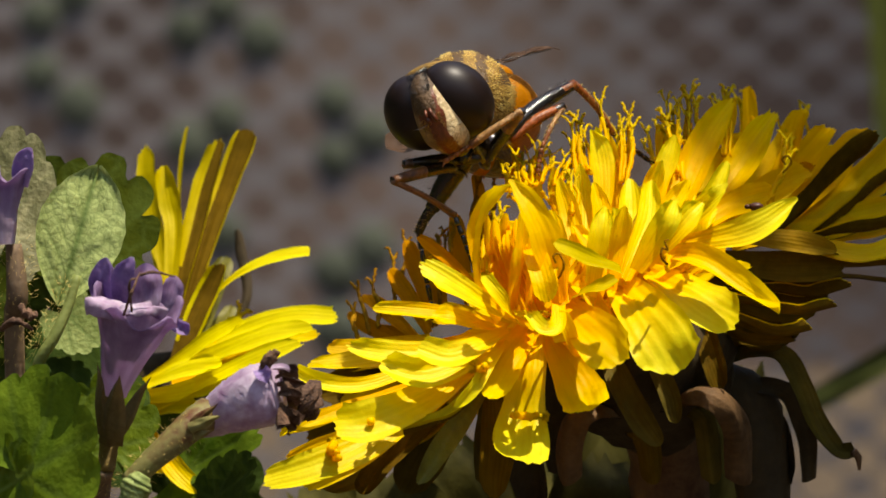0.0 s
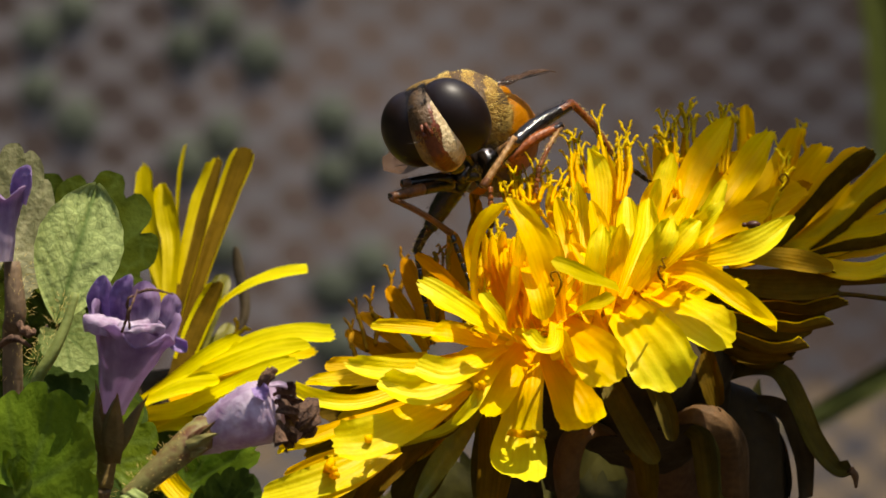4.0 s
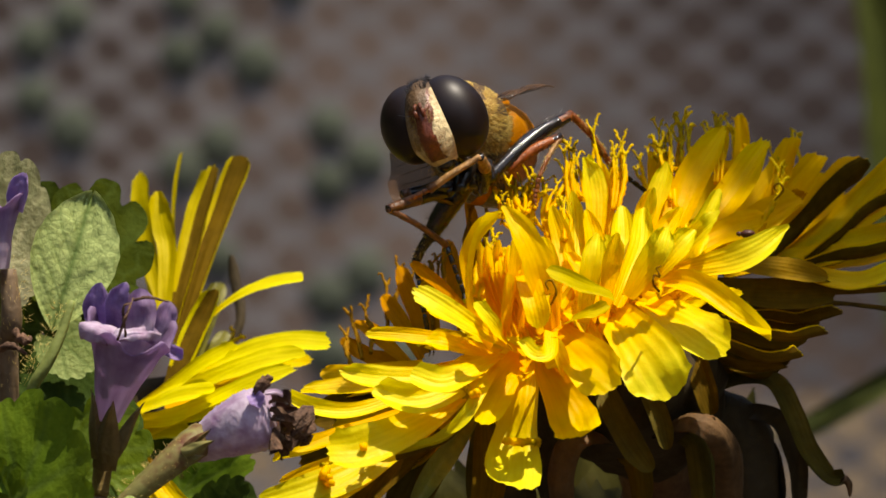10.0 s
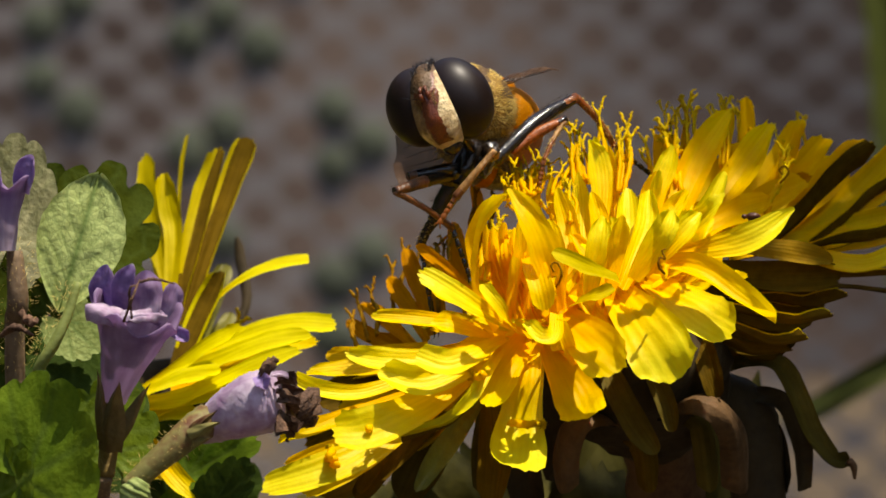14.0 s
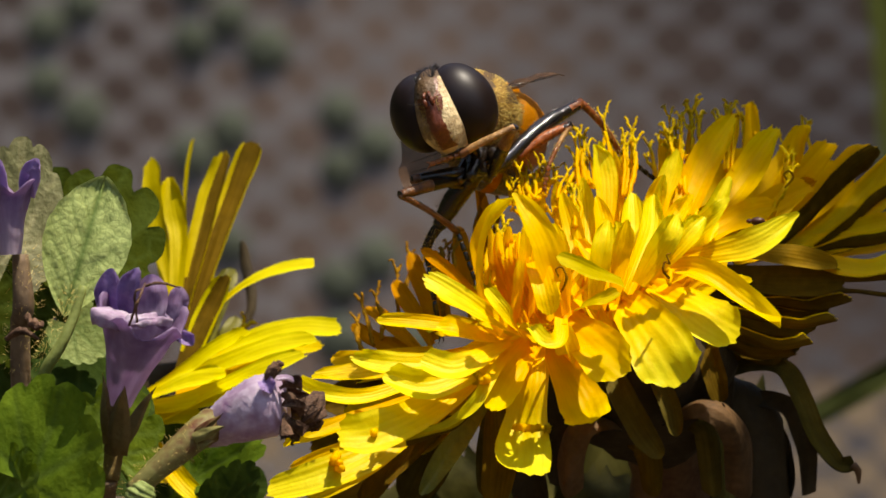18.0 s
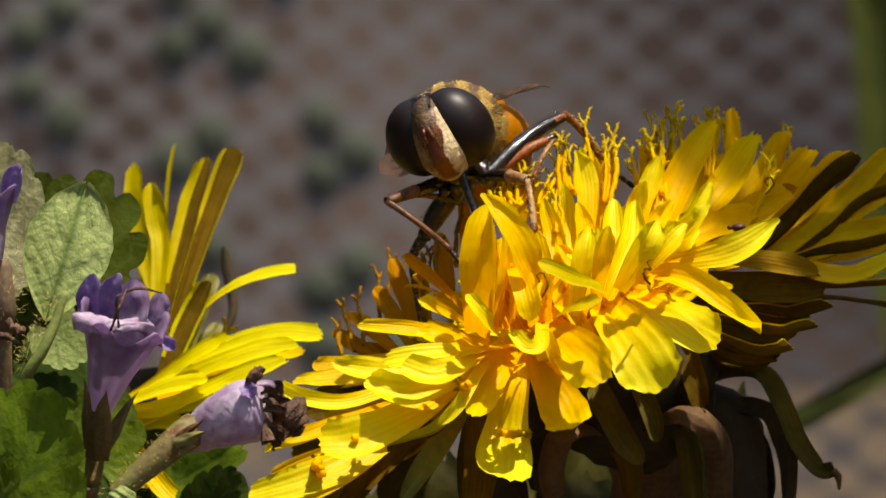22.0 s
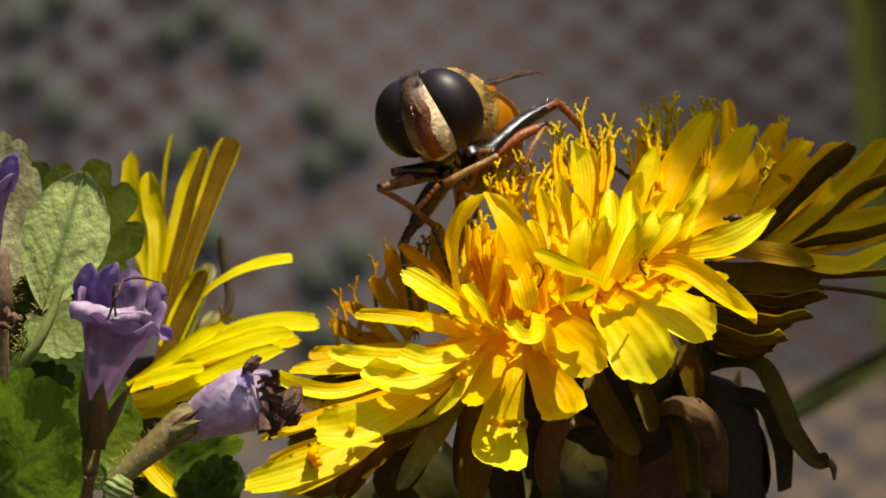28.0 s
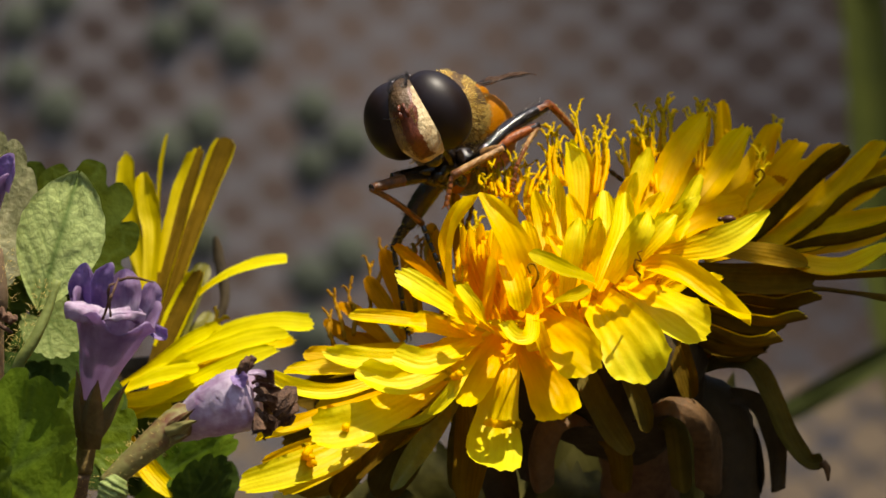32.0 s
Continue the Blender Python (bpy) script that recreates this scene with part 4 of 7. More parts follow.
    blade(((3.97, -3.5, -3.17), (4.09, -4.5, -1.58), (4.22, -4.8, -0.26), (4.35, -4.8, 0.79)), 0.53, YELLOW, (0.2, -1, 0.2), cup=0.3, taper=0.15, nu=14, nv=9)
    # right and behind, standing; below them the shaded outer rows, partly darkened by colour
    blade(((10.50, 2.0, -0.28), (11.51, 4.0, 1.90), (12.67, 5.5, 4.38), (14.07, 6.0, 6.63)), 1.74, YELLOW, (-0.3, -1, 0.3), n1=(-0.2, -1, 0.4), cup=0.24, taper=0.5, narrow=0.6, blunt=0.2, teeth=0.045)
    blade(((11.86, 4.0, -0.01), (13.41, 6.0, 1.91), (14.98, 7.5, 3.99), (16.34, 8.0, 6.08)), 1.76, YELLOW, (-0.5, -1, 0.2), n1=(-0.35, -1, 0.3), cup=0.24, taper=0.5, narrow=0.55, blunt=0.2, teeth=0.045)
    blade(((11.31, 7.0, 0.54), (13.04, 8.5, 2.76), (14.18, 9.0, 3.88), (14.99, 9.5, 5.14)), 1.55, ORANGE, (-0.75, -1, 0.1), cup=0.2, taper=0.4)
    blade(((13.01, 8.0, 0.54), (15.35, 10.0, 2.50), (16.95, 11.0, 4.47), (18.02, 11.5, 6.30)), 1.39, ORANGE, (-0.75, -1, 0.1), cup=0.25, taper=0.3)
    blade(((14.12, 8.0, 0.54), (15.87, 9.5, 1.94), (17.67, 10.5, 3.48), (19.27, 11.0, 5.42)), 1.67, ORANGE, (-0.7, -1, 0.15), cup=0.22, taper=0.3, blunt=0.15, teeth=0.045)
    blade(((13.93, 7.0, 0.82), (15.64, 8.0, 1.65), (17.21, 8.6, 2.71), (18.34, 9.0, 3.46)), 1.22, DEEPORANGE, (-0.6, -1, 0.3), cup=0.22, taper=0.4)
    blade(((15.29, 9.0, 1.38), (16.52, 10.0, 3.06), (17.28, 10.6, 4.46), (17.82, 11.0, 6.14)), 0.95, ORANGE, (-0.6, -1, 0.2), cup=0.25, taper=0.3)
    blade(((12.64, 6.0, 0.27), (14.34, 7.0, 1.09), (16.03, 7.6, 2.20), (18.00, 8.0, 3.17)), 1.76, ORANGE, (-0.6, -1, 0.3), cup=0.2, taper=0.35)
    blade(((11.81, 3.0, -0.01), (13.35, 3.8, 1.08), (14.72, 4.0, 1.76), (16.08, 4.0, 2.17)), 1.47, ORANGE, (-0.5, -1, 0.4), cup=0.2, taper=0.35)
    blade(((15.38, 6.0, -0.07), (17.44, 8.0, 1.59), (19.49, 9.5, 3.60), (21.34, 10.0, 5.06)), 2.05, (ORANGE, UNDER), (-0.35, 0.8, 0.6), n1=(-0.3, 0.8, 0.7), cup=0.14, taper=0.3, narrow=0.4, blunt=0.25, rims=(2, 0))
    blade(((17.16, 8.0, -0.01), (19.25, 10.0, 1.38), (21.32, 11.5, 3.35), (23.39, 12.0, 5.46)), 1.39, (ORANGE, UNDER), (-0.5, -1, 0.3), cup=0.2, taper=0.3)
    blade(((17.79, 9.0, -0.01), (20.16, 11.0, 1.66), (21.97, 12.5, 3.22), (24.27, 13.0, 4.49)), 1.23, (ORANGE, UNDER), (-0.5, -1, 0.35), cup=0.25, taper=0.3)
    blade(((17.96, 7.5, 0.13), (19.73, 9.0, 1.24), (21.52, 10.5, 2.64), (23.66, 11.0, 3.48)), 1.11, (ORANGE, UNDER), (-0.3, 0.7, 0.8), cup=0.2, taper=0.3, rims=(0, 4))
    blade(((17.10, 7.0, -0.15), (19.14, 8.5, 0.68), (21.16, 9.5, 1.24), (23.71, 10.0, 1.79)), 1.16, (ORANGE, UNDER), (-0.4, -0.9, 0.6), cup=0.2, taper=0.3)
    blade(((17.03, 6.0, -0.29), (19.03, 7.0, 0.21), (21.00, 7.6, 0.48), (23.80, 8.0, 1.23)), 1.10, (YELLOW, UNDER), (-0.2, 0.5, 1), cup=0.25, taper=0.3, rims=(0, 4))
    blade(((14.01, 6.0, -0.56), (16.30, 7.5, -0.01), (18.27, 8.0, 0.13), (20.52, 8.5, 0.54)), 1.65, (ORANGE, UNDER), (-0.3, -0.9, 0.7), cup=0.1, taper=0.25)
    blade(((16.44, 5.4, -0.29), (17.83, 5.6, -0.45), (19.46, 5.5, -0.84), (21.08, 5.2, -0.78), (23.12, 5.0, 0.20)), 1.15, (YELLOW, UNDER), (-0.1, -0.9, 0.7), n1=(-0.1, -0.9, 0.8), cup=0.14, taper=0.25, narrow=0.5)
    blade(((13.90, 4.0, -0.01), (15.57, 4.6, -0.12), (17.51, 5.0, -0.39), (19.01, 5.0, -0.72)), 1.20, SHADEBROWN, (0, -0.9, 0.3), cup=0.14, taper=0.5, teeth=0.0)
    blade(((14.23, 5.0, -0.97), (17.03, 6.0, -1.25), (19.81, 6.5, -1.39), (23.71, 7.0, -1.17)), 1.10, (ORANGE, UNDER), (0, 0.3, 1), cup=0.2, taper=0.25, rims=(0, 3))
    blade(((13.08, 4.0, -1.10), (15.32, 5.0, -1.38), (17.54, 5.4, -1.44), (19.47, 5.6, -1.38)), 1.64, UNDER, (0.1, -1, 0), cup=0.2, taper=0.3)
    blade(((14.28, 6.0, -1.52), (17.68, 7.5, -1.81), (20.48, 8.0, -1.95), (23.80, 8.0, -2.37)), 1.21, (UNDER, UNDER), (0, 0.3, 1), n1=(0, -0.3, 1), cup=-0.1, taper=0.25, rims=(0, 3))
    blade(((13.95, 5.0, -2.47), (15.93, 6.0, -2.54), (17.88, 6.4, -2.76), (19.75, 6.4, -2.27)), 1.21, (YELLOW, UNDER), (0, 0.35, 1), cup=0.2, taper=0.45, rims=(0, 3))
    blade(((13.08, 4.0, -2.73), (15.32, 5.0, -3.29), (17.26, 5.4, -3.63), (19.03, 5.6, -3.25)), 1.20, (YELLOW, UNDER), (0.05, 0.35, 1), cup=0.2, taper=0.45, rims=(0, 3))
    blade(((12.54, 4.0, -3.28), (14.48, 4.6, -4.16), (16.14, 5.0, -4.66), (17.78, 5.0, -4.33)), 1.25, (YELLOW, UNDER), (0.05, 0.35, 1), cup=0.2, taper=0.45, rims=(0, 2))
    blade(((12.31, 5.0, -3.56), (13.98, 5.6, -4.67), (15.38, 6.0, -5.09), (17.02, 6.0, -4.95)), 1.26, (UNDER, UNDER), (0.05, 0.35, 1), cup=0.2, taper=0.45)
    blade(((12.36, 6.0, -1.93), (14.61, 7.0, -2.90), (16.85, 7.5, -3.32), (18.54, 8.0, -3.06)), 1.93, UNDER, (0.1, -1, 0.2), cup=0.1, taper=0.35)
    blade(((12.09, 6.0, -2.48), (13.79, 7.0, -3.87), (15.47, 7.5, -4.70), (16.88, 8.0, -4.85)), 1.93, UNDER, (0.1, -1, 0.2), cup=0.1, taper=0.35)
    blade(((14.96, 13.0, 1.96), (15.22, 13.5, 3.95), (15.35, 13.8, 5.65), (15.25, 14.0, 7.49)), 0.85, ORANGE, (0, -1, 0.3), cup=0.3, taper=0.3)
    blade(((13.90, 9.0, 3.88), (14.00, 9.3, 5.00), (14.13, 9.6, 6.11), (14.14, 9.8, 6.82)), 0.72, ORANGE, (0, -1, 0.3), cup=0.3, taper=0.3)
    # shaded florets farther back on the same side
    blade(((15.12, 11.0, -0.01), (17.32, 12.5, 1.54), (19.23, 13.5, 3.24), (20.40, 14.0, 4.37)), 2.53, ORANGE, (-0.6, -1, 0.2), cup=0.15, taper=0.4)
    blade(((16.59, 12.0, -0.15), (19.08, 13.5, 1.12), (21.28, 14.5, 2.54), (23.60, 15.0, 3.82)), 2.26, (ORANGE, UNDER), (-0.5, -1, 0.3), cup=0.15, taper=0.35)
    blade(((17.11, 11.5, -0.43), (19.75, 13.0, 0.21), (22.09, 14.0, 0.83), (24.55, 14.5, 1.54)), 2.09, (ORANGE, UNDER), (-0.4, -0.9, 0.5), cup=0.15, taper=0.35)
    # broad dark backing that imitates shade between the outer rows
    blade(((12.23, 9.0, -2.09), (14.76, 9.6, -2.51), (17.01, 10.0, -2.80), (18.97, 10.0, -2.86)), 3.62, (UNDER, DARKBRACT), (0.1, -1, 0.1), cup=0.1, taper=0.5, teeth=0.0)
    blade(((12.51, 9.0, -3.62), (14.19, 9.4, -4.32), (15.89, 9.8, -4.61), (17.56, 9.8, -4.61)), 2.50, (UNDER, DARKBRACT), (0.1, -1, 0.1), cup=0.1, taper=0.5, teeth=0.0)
    # shaded florets under the left fan
    for k, (bx, by, tx, ty, d, w) in enumerate(((850, 660, 690, 712, 4, 70), (850, 670, 650, 742, 5, 70), (830, 640, 640, 684, 6, 64), (850, 690, 720, 800, 5, 60), (800, 700, 600, 730, 3, 60),
                                                (880, 660, 790, 780, 4, 56), (900, 650, 860, 770, 4, 50), (770, 650, 590, 660, 6, 50))):
        pet(*far_pair(bx, by, tx, ty, d), w * 0.0268, (0.1, -1, 0.5), (YELLOW, UNDER) if k % 2 else (ORANGE, UNDER), taper=0.2, bow=0.05, cup=0.2)
    # dark backs and bracts that close the gaps below the fan with painted shade
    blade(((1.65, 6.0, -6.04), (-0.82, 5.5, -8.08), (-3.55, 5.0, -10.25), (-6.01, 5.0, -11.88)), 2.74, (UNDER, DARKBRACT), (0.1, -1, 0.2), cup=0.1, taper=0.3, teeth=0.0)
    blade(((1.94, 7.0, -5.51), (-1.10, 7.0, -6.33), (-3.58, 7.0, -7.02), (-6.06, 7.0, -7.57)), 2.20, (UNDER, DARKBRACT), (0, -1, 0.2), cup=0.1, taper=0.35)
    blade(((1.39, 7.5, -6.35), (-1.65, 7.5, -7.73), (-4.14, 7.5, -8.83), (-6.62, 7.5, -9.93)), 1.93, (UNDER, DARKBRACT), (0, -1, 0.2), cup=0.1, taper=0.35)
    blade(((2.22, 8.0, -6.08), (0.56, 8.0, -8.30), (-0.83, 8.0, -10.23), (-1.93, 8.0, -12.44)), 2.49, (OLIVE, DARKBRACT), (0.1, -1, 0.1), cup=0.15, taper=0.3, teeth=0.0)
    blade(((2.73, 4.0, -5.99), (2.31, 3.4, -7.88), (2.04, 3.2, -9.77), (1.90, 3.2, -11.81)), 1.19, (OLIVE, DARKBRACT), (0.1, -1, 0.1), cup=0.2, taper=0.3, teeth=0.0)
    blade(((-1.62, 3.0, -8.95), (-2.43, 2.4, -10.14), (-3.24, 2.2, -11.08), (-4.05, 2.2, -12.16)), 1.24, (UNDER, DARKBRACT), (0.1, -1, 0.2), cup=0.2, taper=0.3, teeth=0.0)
    # behind on the far side, towards the fly
    for k, (bx, by, tx, ty, w) in enumerate(((760, 610, 690, 492, 34), (770, 600, 724, 450, 36), (740, 620, 640, 540, 32), (730, 640, 618, 580, 30),
                                             (790, 590, 760, 440, 34), (830, 560, 800, 400, 34), (860, 520, 850, 330, 26), (760, 640, 655, 600, 36))):
        pet(*far_pair(bx, by, tx, ty, 8), w * 0.0268, (0, -1, 0.3), DEEPORANGE, bow=0.06)
    # the dense middle: short florets radiating from the disc
    rnd = random.Random(11)
    axis = Vector((-0.28, -0.42, 0.86)).normalized()
    side = axis.cross(Vector((0, 1, 0))).normalized()
    up = axis.cross(side)
    centre = Vector((7.78, 4.00, -3.65))
    for k in range(70):
        a = k * 2.399963
        lean = 0.10 + 1.05 * math.sqrt(k / 70)
        d = axis * math.cos(lean) + (side * math.cos(a) + up * math.sin(a)) * math.sin(lean)
        b = centre + (side * math.cos(a) + up * math.sin(a)) * (0.6 + 2.8 * math.sqrt(k / 70))
        length = rnd.uniform(3.8, 5.6)
        pet(b, b + d * length, rnd.uniform(1.2, 1.9), axis * 0.9 - d + Vector((rnd.gauss(0.5, 0.3), rnd.gauss(-0.6, 0.3), 0.4)), (YELLOW, LEMON, YELLOW, ORANGE)[k % 4], bow=rnd.uniform(0.0, 0.1), cup=rnd.uniform(0.05, 0.3), lift=0.15, blunt=0.35)

    # narrow young florets between the others
    for k in range(24):
        bx, tx = rnd.uniform(950, 1135), rnd.uniform(925, 1190)
        b, t = far_pair(bx, rnd.uniform(530, 600), bx + (tx - bx) * 0.55, rnd.uniform(395, 520), rnd.uniform(-4, 0))
        pet(b, t, rnd.uniform(0.55, 0.95), (rnd.gauss(0.3, 0.35), -1, rnd.gauss(0.3, 0.2)), (LEMON, YELLOW, YELLOW, ORANGE)[k % 4], bow=rnd.uniform(0.0, 0.12), cup=0.3, curl=rnd.gauss(0, 0.12), blunt=0.3)


def far_pair(bx, by, tx, ty, d):
    """Two places on the far side of the head, d behind the middle."""
    k = 0.00010711
    return (((bx - 784) * k * (250 + d), d, (441 - by) * k * (250 + d)), ((tx - 784) * k * (252 + d), d + 2, (441 - ty) * k * (252 + d)))


def dandelion_stamens():
    rnd = random.Random(5)
    # tufts of anther tubes and styles: middle, foot, top, how many, how deep, how wide, slant
    tufts = [(1098, 345, 212, 6, 4, 13, 4), (1090, 330, 198, 3, 3.5, 12, -14), (1212, 345, 193, 9, 5, 24, -6), (1226, 345, 176, 4, 5.5, 8, -2),
             (1196, 330, 228, 6, 4.5, 14, -14), (1288, 300, 176, 6, 8, 12, 0), (1326, 310, 188, 4, 13, 12, -4), (1412, 300, 203, 3, 13, 8, 0),
             (1388, 330, 243, 3, 9, 8, 4), (1163, 320, 233, 3, 9, 8, -10), (1030, 345, 228, 4, 3.5, 12, -8), (1045, 330, 253, 3, 4, 6, -10)]
    tufts += [(980, 350, 276, 6, 3, 14, 18), (938, 350, 288, 7, 2, 18, -6), (955, 345, 273, 6, 3, 16, 10), (1018, 400, 318, 4, 0, 8, -2),
              (905, 360, 306, 4, 3, 12, -4)]
    for c, (x, foot, top, n, d, wide, slant) in enumerate(tufts):
        for k in range(n):
            bx = x + rnd.uniform(-wide, wide)
            tx = x + (bx - x) * 1.15 + slant + rnd.gauss(0, 5)
            stamen(dandelion, *far_pair(bx, foot, tx, top + rnd.uniform(0, 46) * (n > 1), d + rnd.uniform(-0.6, 0.6)), 400 + c * 10 + k, radius=rnd.uniform(0.055, 0.085), fork=rnd.uniform(0.4, 0.9))
    for k, (bx, by, tx, ty, d) in enumerate((
            (880, 480, 890, 395, 0), (870, 500, 880, 410, -3), (855, 500, 866, 420, -2),
            (985, 530, 985, 480, -7), (1180, 500, 1172, 465, -5), (1350, 440, 1396, 300, 3), (1300, 440, 1340, 390, 2), (1210, 420, 1230, 380, -2))):
        stamen(dandelion, *far_pair(bx, by, tx, ty, d), 40 + k, radius=0.10, fork=0.55)
    for k, (bx, by, tx, ty, d) in enumerate((
            (700, 590, 698, 478, 9), (720, 570, 722, 450, 9), (670, 600, 660, 520, 8), (655, 610, 634, 530, 8), (640, 630, 626, 566, 7), (780, 560, 790, 440, 8),
            (750, 560, 742, 462, 10), (835, 460, 846, 345, 7), (865, 420, 878, 330, 8), (800, 470, 806, 420, 4), (770, 470, 778, 440, 5))):
        stamen(dandelion, *far_pair(bx, by, tx, ty, d), 70 + k, radius=0.075, fork=0.6, material=STYLEBROWN)
    for k, (bx, by, tx, ty, d) in enumerate(((596, 818, 575, 822, -5.5), (600, 828, 588, 836, -5.5), (585, 815, 592, 800, -5.6), (905, 755, 962, 757, -6.4), (858, 668, 842, 676, -7), (850, 672, 838, 660, -7), (655, 766, 672, 756, -6.7))):
        stamen(dandelion, *far_pair(bx, by, tx, ty, d), 90 + k, radius=0.12, fork=0.5)
    axis = Vector((-0.28, -0.42, 0.86)).normalized()
    side = axis.cross(Vector((0, 1, 0))).normalized()
    up = axis.cross(side)
    for k in range(7):
        a, lean = k * 2.399963 + 0.4, 0.08 + 0.85 * math.sqrt(k / 7)
        d = axis * math.cos(lean) + (side * math.cos(a) + up * math.sin(a)) * math.sin(lean)
        b = Vector((7.78, 4.00, -3.65)) + (side * math.cos(a) + up * math.sin(a)) * (0.4 + 2.4 * math.sqrt(k / 7))
        stamen(dandelion, b + d * 2.5, b + d * rnd.uniform(5.4, 7.2), 120 + k, radius=0.09, fork=0.6, material=ORANGE)
    # two withered styles that have curled into hooks
    o = Vector(dandelion.location) / MM
    for pts in (((10.35, -6.00, -1.28), (10.05, -7.00, -0.96), (10.10, -7.00, -0.55), (10.36, -7.00, -0.62), (10.20, -7.00, -0.23), (10.41, -7.00, -0.13)),
                ((5.25, -6.00, -2.06), (5.57, -7.00, -1.41), (5.41, -7.00, -0.81), (5.10, -7.00, -0.86), (5.21, -7.00, -1.22)),
                ((16.35, 4.00, 3.02), (16.76, 4.00, 3.51), (16.60, 4.00, 3.84), (16.32, 4.00, 3.67), (16.49, 4.00, 3.40))):
        part("curled_style", tube([Vector(p) - o for p in pts], (0.060, 0.055, 0.045), 6, 20, 0.5, 3), STYLEBROWN, dandelion, "brownish curled style")


def dandelion_base():
    o = Vector(dandelion.location) / MM

    def rel(p):
        return Vector(p) - o

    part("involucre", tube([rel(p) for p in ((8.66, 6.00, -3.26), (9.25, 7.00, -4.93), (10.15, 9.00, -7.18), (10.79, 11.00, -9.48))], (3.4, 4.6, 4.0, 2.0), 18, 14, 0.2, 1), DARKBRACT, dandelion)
    part("stem", tube([rel(p) for p in ((10.65, 11.00, -8.92), (11.30, 13.00, -12.93), (11.48, 14.00, -27.12), (11.57, 16.00, -46.70))], (2.0, 1.9, 1.9, 2.1), 14, 18, 0.15, 2), STEM, dandelion,
         "reddish-green hollow stem")

    def bract(base, tip, w, normal, material, **k):
        SEED[0] += 1
        m = aim(base, tip, normal)
        m.translation = m.translation - Vector(dandelion.location)
        part("bract", strap((Vector(tip) - Vector(base)).length, w, seed=SEED[0], two=True, teeth=0.02, **k), (material, DARKBRACT), dandelion, "", m)

    bract((1.90, -1.00, -7.20), (-1.15, -5.00, -11.30), 1.15, (0.3, -1, 0.2), BRACT, bow=0.06, cup=0.2)
    bract((2.32, 2.00, -6.99), (2.58, 1.00, -12.34), 1.71, (0.1, -1, 0.0), UNDER, bow=0.08, cup=0.2)
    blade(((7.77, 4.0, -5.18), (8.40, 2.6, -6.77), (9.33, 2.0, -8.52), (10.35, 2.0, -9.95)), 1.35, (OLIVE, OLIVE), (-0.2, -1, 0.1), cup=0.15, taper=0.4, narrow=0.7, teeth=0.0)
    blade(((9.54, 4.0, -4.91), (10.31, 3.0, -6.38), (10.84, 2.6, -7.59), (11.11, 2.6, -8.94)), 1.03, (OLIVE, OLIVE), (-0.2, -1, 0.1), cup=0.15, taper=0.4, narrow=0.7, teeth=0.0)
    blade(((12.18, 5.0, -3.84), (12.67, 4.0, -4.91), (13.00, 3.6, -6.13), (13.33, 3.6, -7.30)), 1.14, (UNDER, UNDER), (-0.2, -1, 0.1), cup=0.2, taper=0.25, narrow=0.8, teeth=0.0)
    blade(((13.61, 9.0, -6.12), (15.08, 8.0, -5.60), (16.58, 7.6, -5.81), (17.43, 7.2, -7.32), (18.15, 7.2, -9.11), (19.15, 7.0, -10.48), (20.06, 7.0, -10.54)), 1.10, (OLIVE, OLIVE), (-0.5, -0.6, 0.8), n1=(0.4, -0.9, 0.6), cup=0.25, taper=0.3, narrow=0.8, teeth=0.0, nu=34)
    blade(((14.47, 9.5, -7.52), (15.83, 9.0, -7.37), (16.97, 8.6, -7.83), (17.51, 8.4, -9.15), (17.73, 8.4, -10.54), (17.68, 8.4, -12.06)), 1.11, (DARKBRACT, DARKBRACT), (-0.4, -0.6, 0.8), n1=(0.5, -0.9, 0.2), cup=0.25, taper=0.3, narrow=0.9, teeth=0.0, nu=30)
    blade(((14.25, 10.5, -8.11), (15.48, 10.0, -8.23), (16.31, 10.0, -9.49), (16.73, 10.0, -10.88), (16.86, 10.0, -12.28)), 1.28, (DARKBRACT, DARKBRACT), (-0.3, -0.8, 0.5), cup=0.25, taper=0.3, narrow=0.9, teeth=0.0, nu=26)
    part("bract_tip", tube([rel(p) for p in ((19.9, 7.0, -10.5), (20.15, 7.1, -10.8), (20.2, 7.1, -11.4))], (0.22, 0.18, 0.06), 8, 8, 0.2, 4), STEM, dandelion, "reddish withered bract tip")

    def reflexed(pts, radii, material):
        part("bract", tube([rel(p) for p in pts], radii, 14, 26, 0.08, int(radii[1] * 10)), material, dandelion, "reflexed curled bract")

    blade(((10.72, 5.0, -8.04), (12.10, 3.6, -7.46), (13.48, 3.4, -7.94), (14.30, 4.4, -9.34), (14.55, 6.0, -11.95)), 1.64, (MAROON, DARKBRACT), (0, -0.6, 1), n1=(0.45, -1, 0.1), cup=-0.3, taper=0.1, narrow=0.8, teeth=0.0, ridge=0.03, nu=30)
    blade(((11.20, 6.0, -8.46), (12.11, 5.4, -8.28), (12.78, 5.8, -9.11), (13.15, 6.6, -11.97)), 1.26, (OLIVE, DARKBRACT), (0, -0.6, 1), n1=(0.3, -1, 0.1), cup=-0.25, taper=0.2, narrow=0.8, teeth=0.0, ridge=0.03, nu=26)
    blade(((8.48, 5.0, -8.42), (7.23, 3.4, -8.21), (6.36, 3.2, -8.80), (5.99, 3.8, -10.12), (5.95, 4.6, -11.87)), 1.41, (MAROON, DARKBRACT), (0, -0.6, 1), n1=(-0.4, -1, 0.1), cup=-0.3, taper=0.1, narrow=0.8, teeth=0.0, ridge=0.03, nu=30)
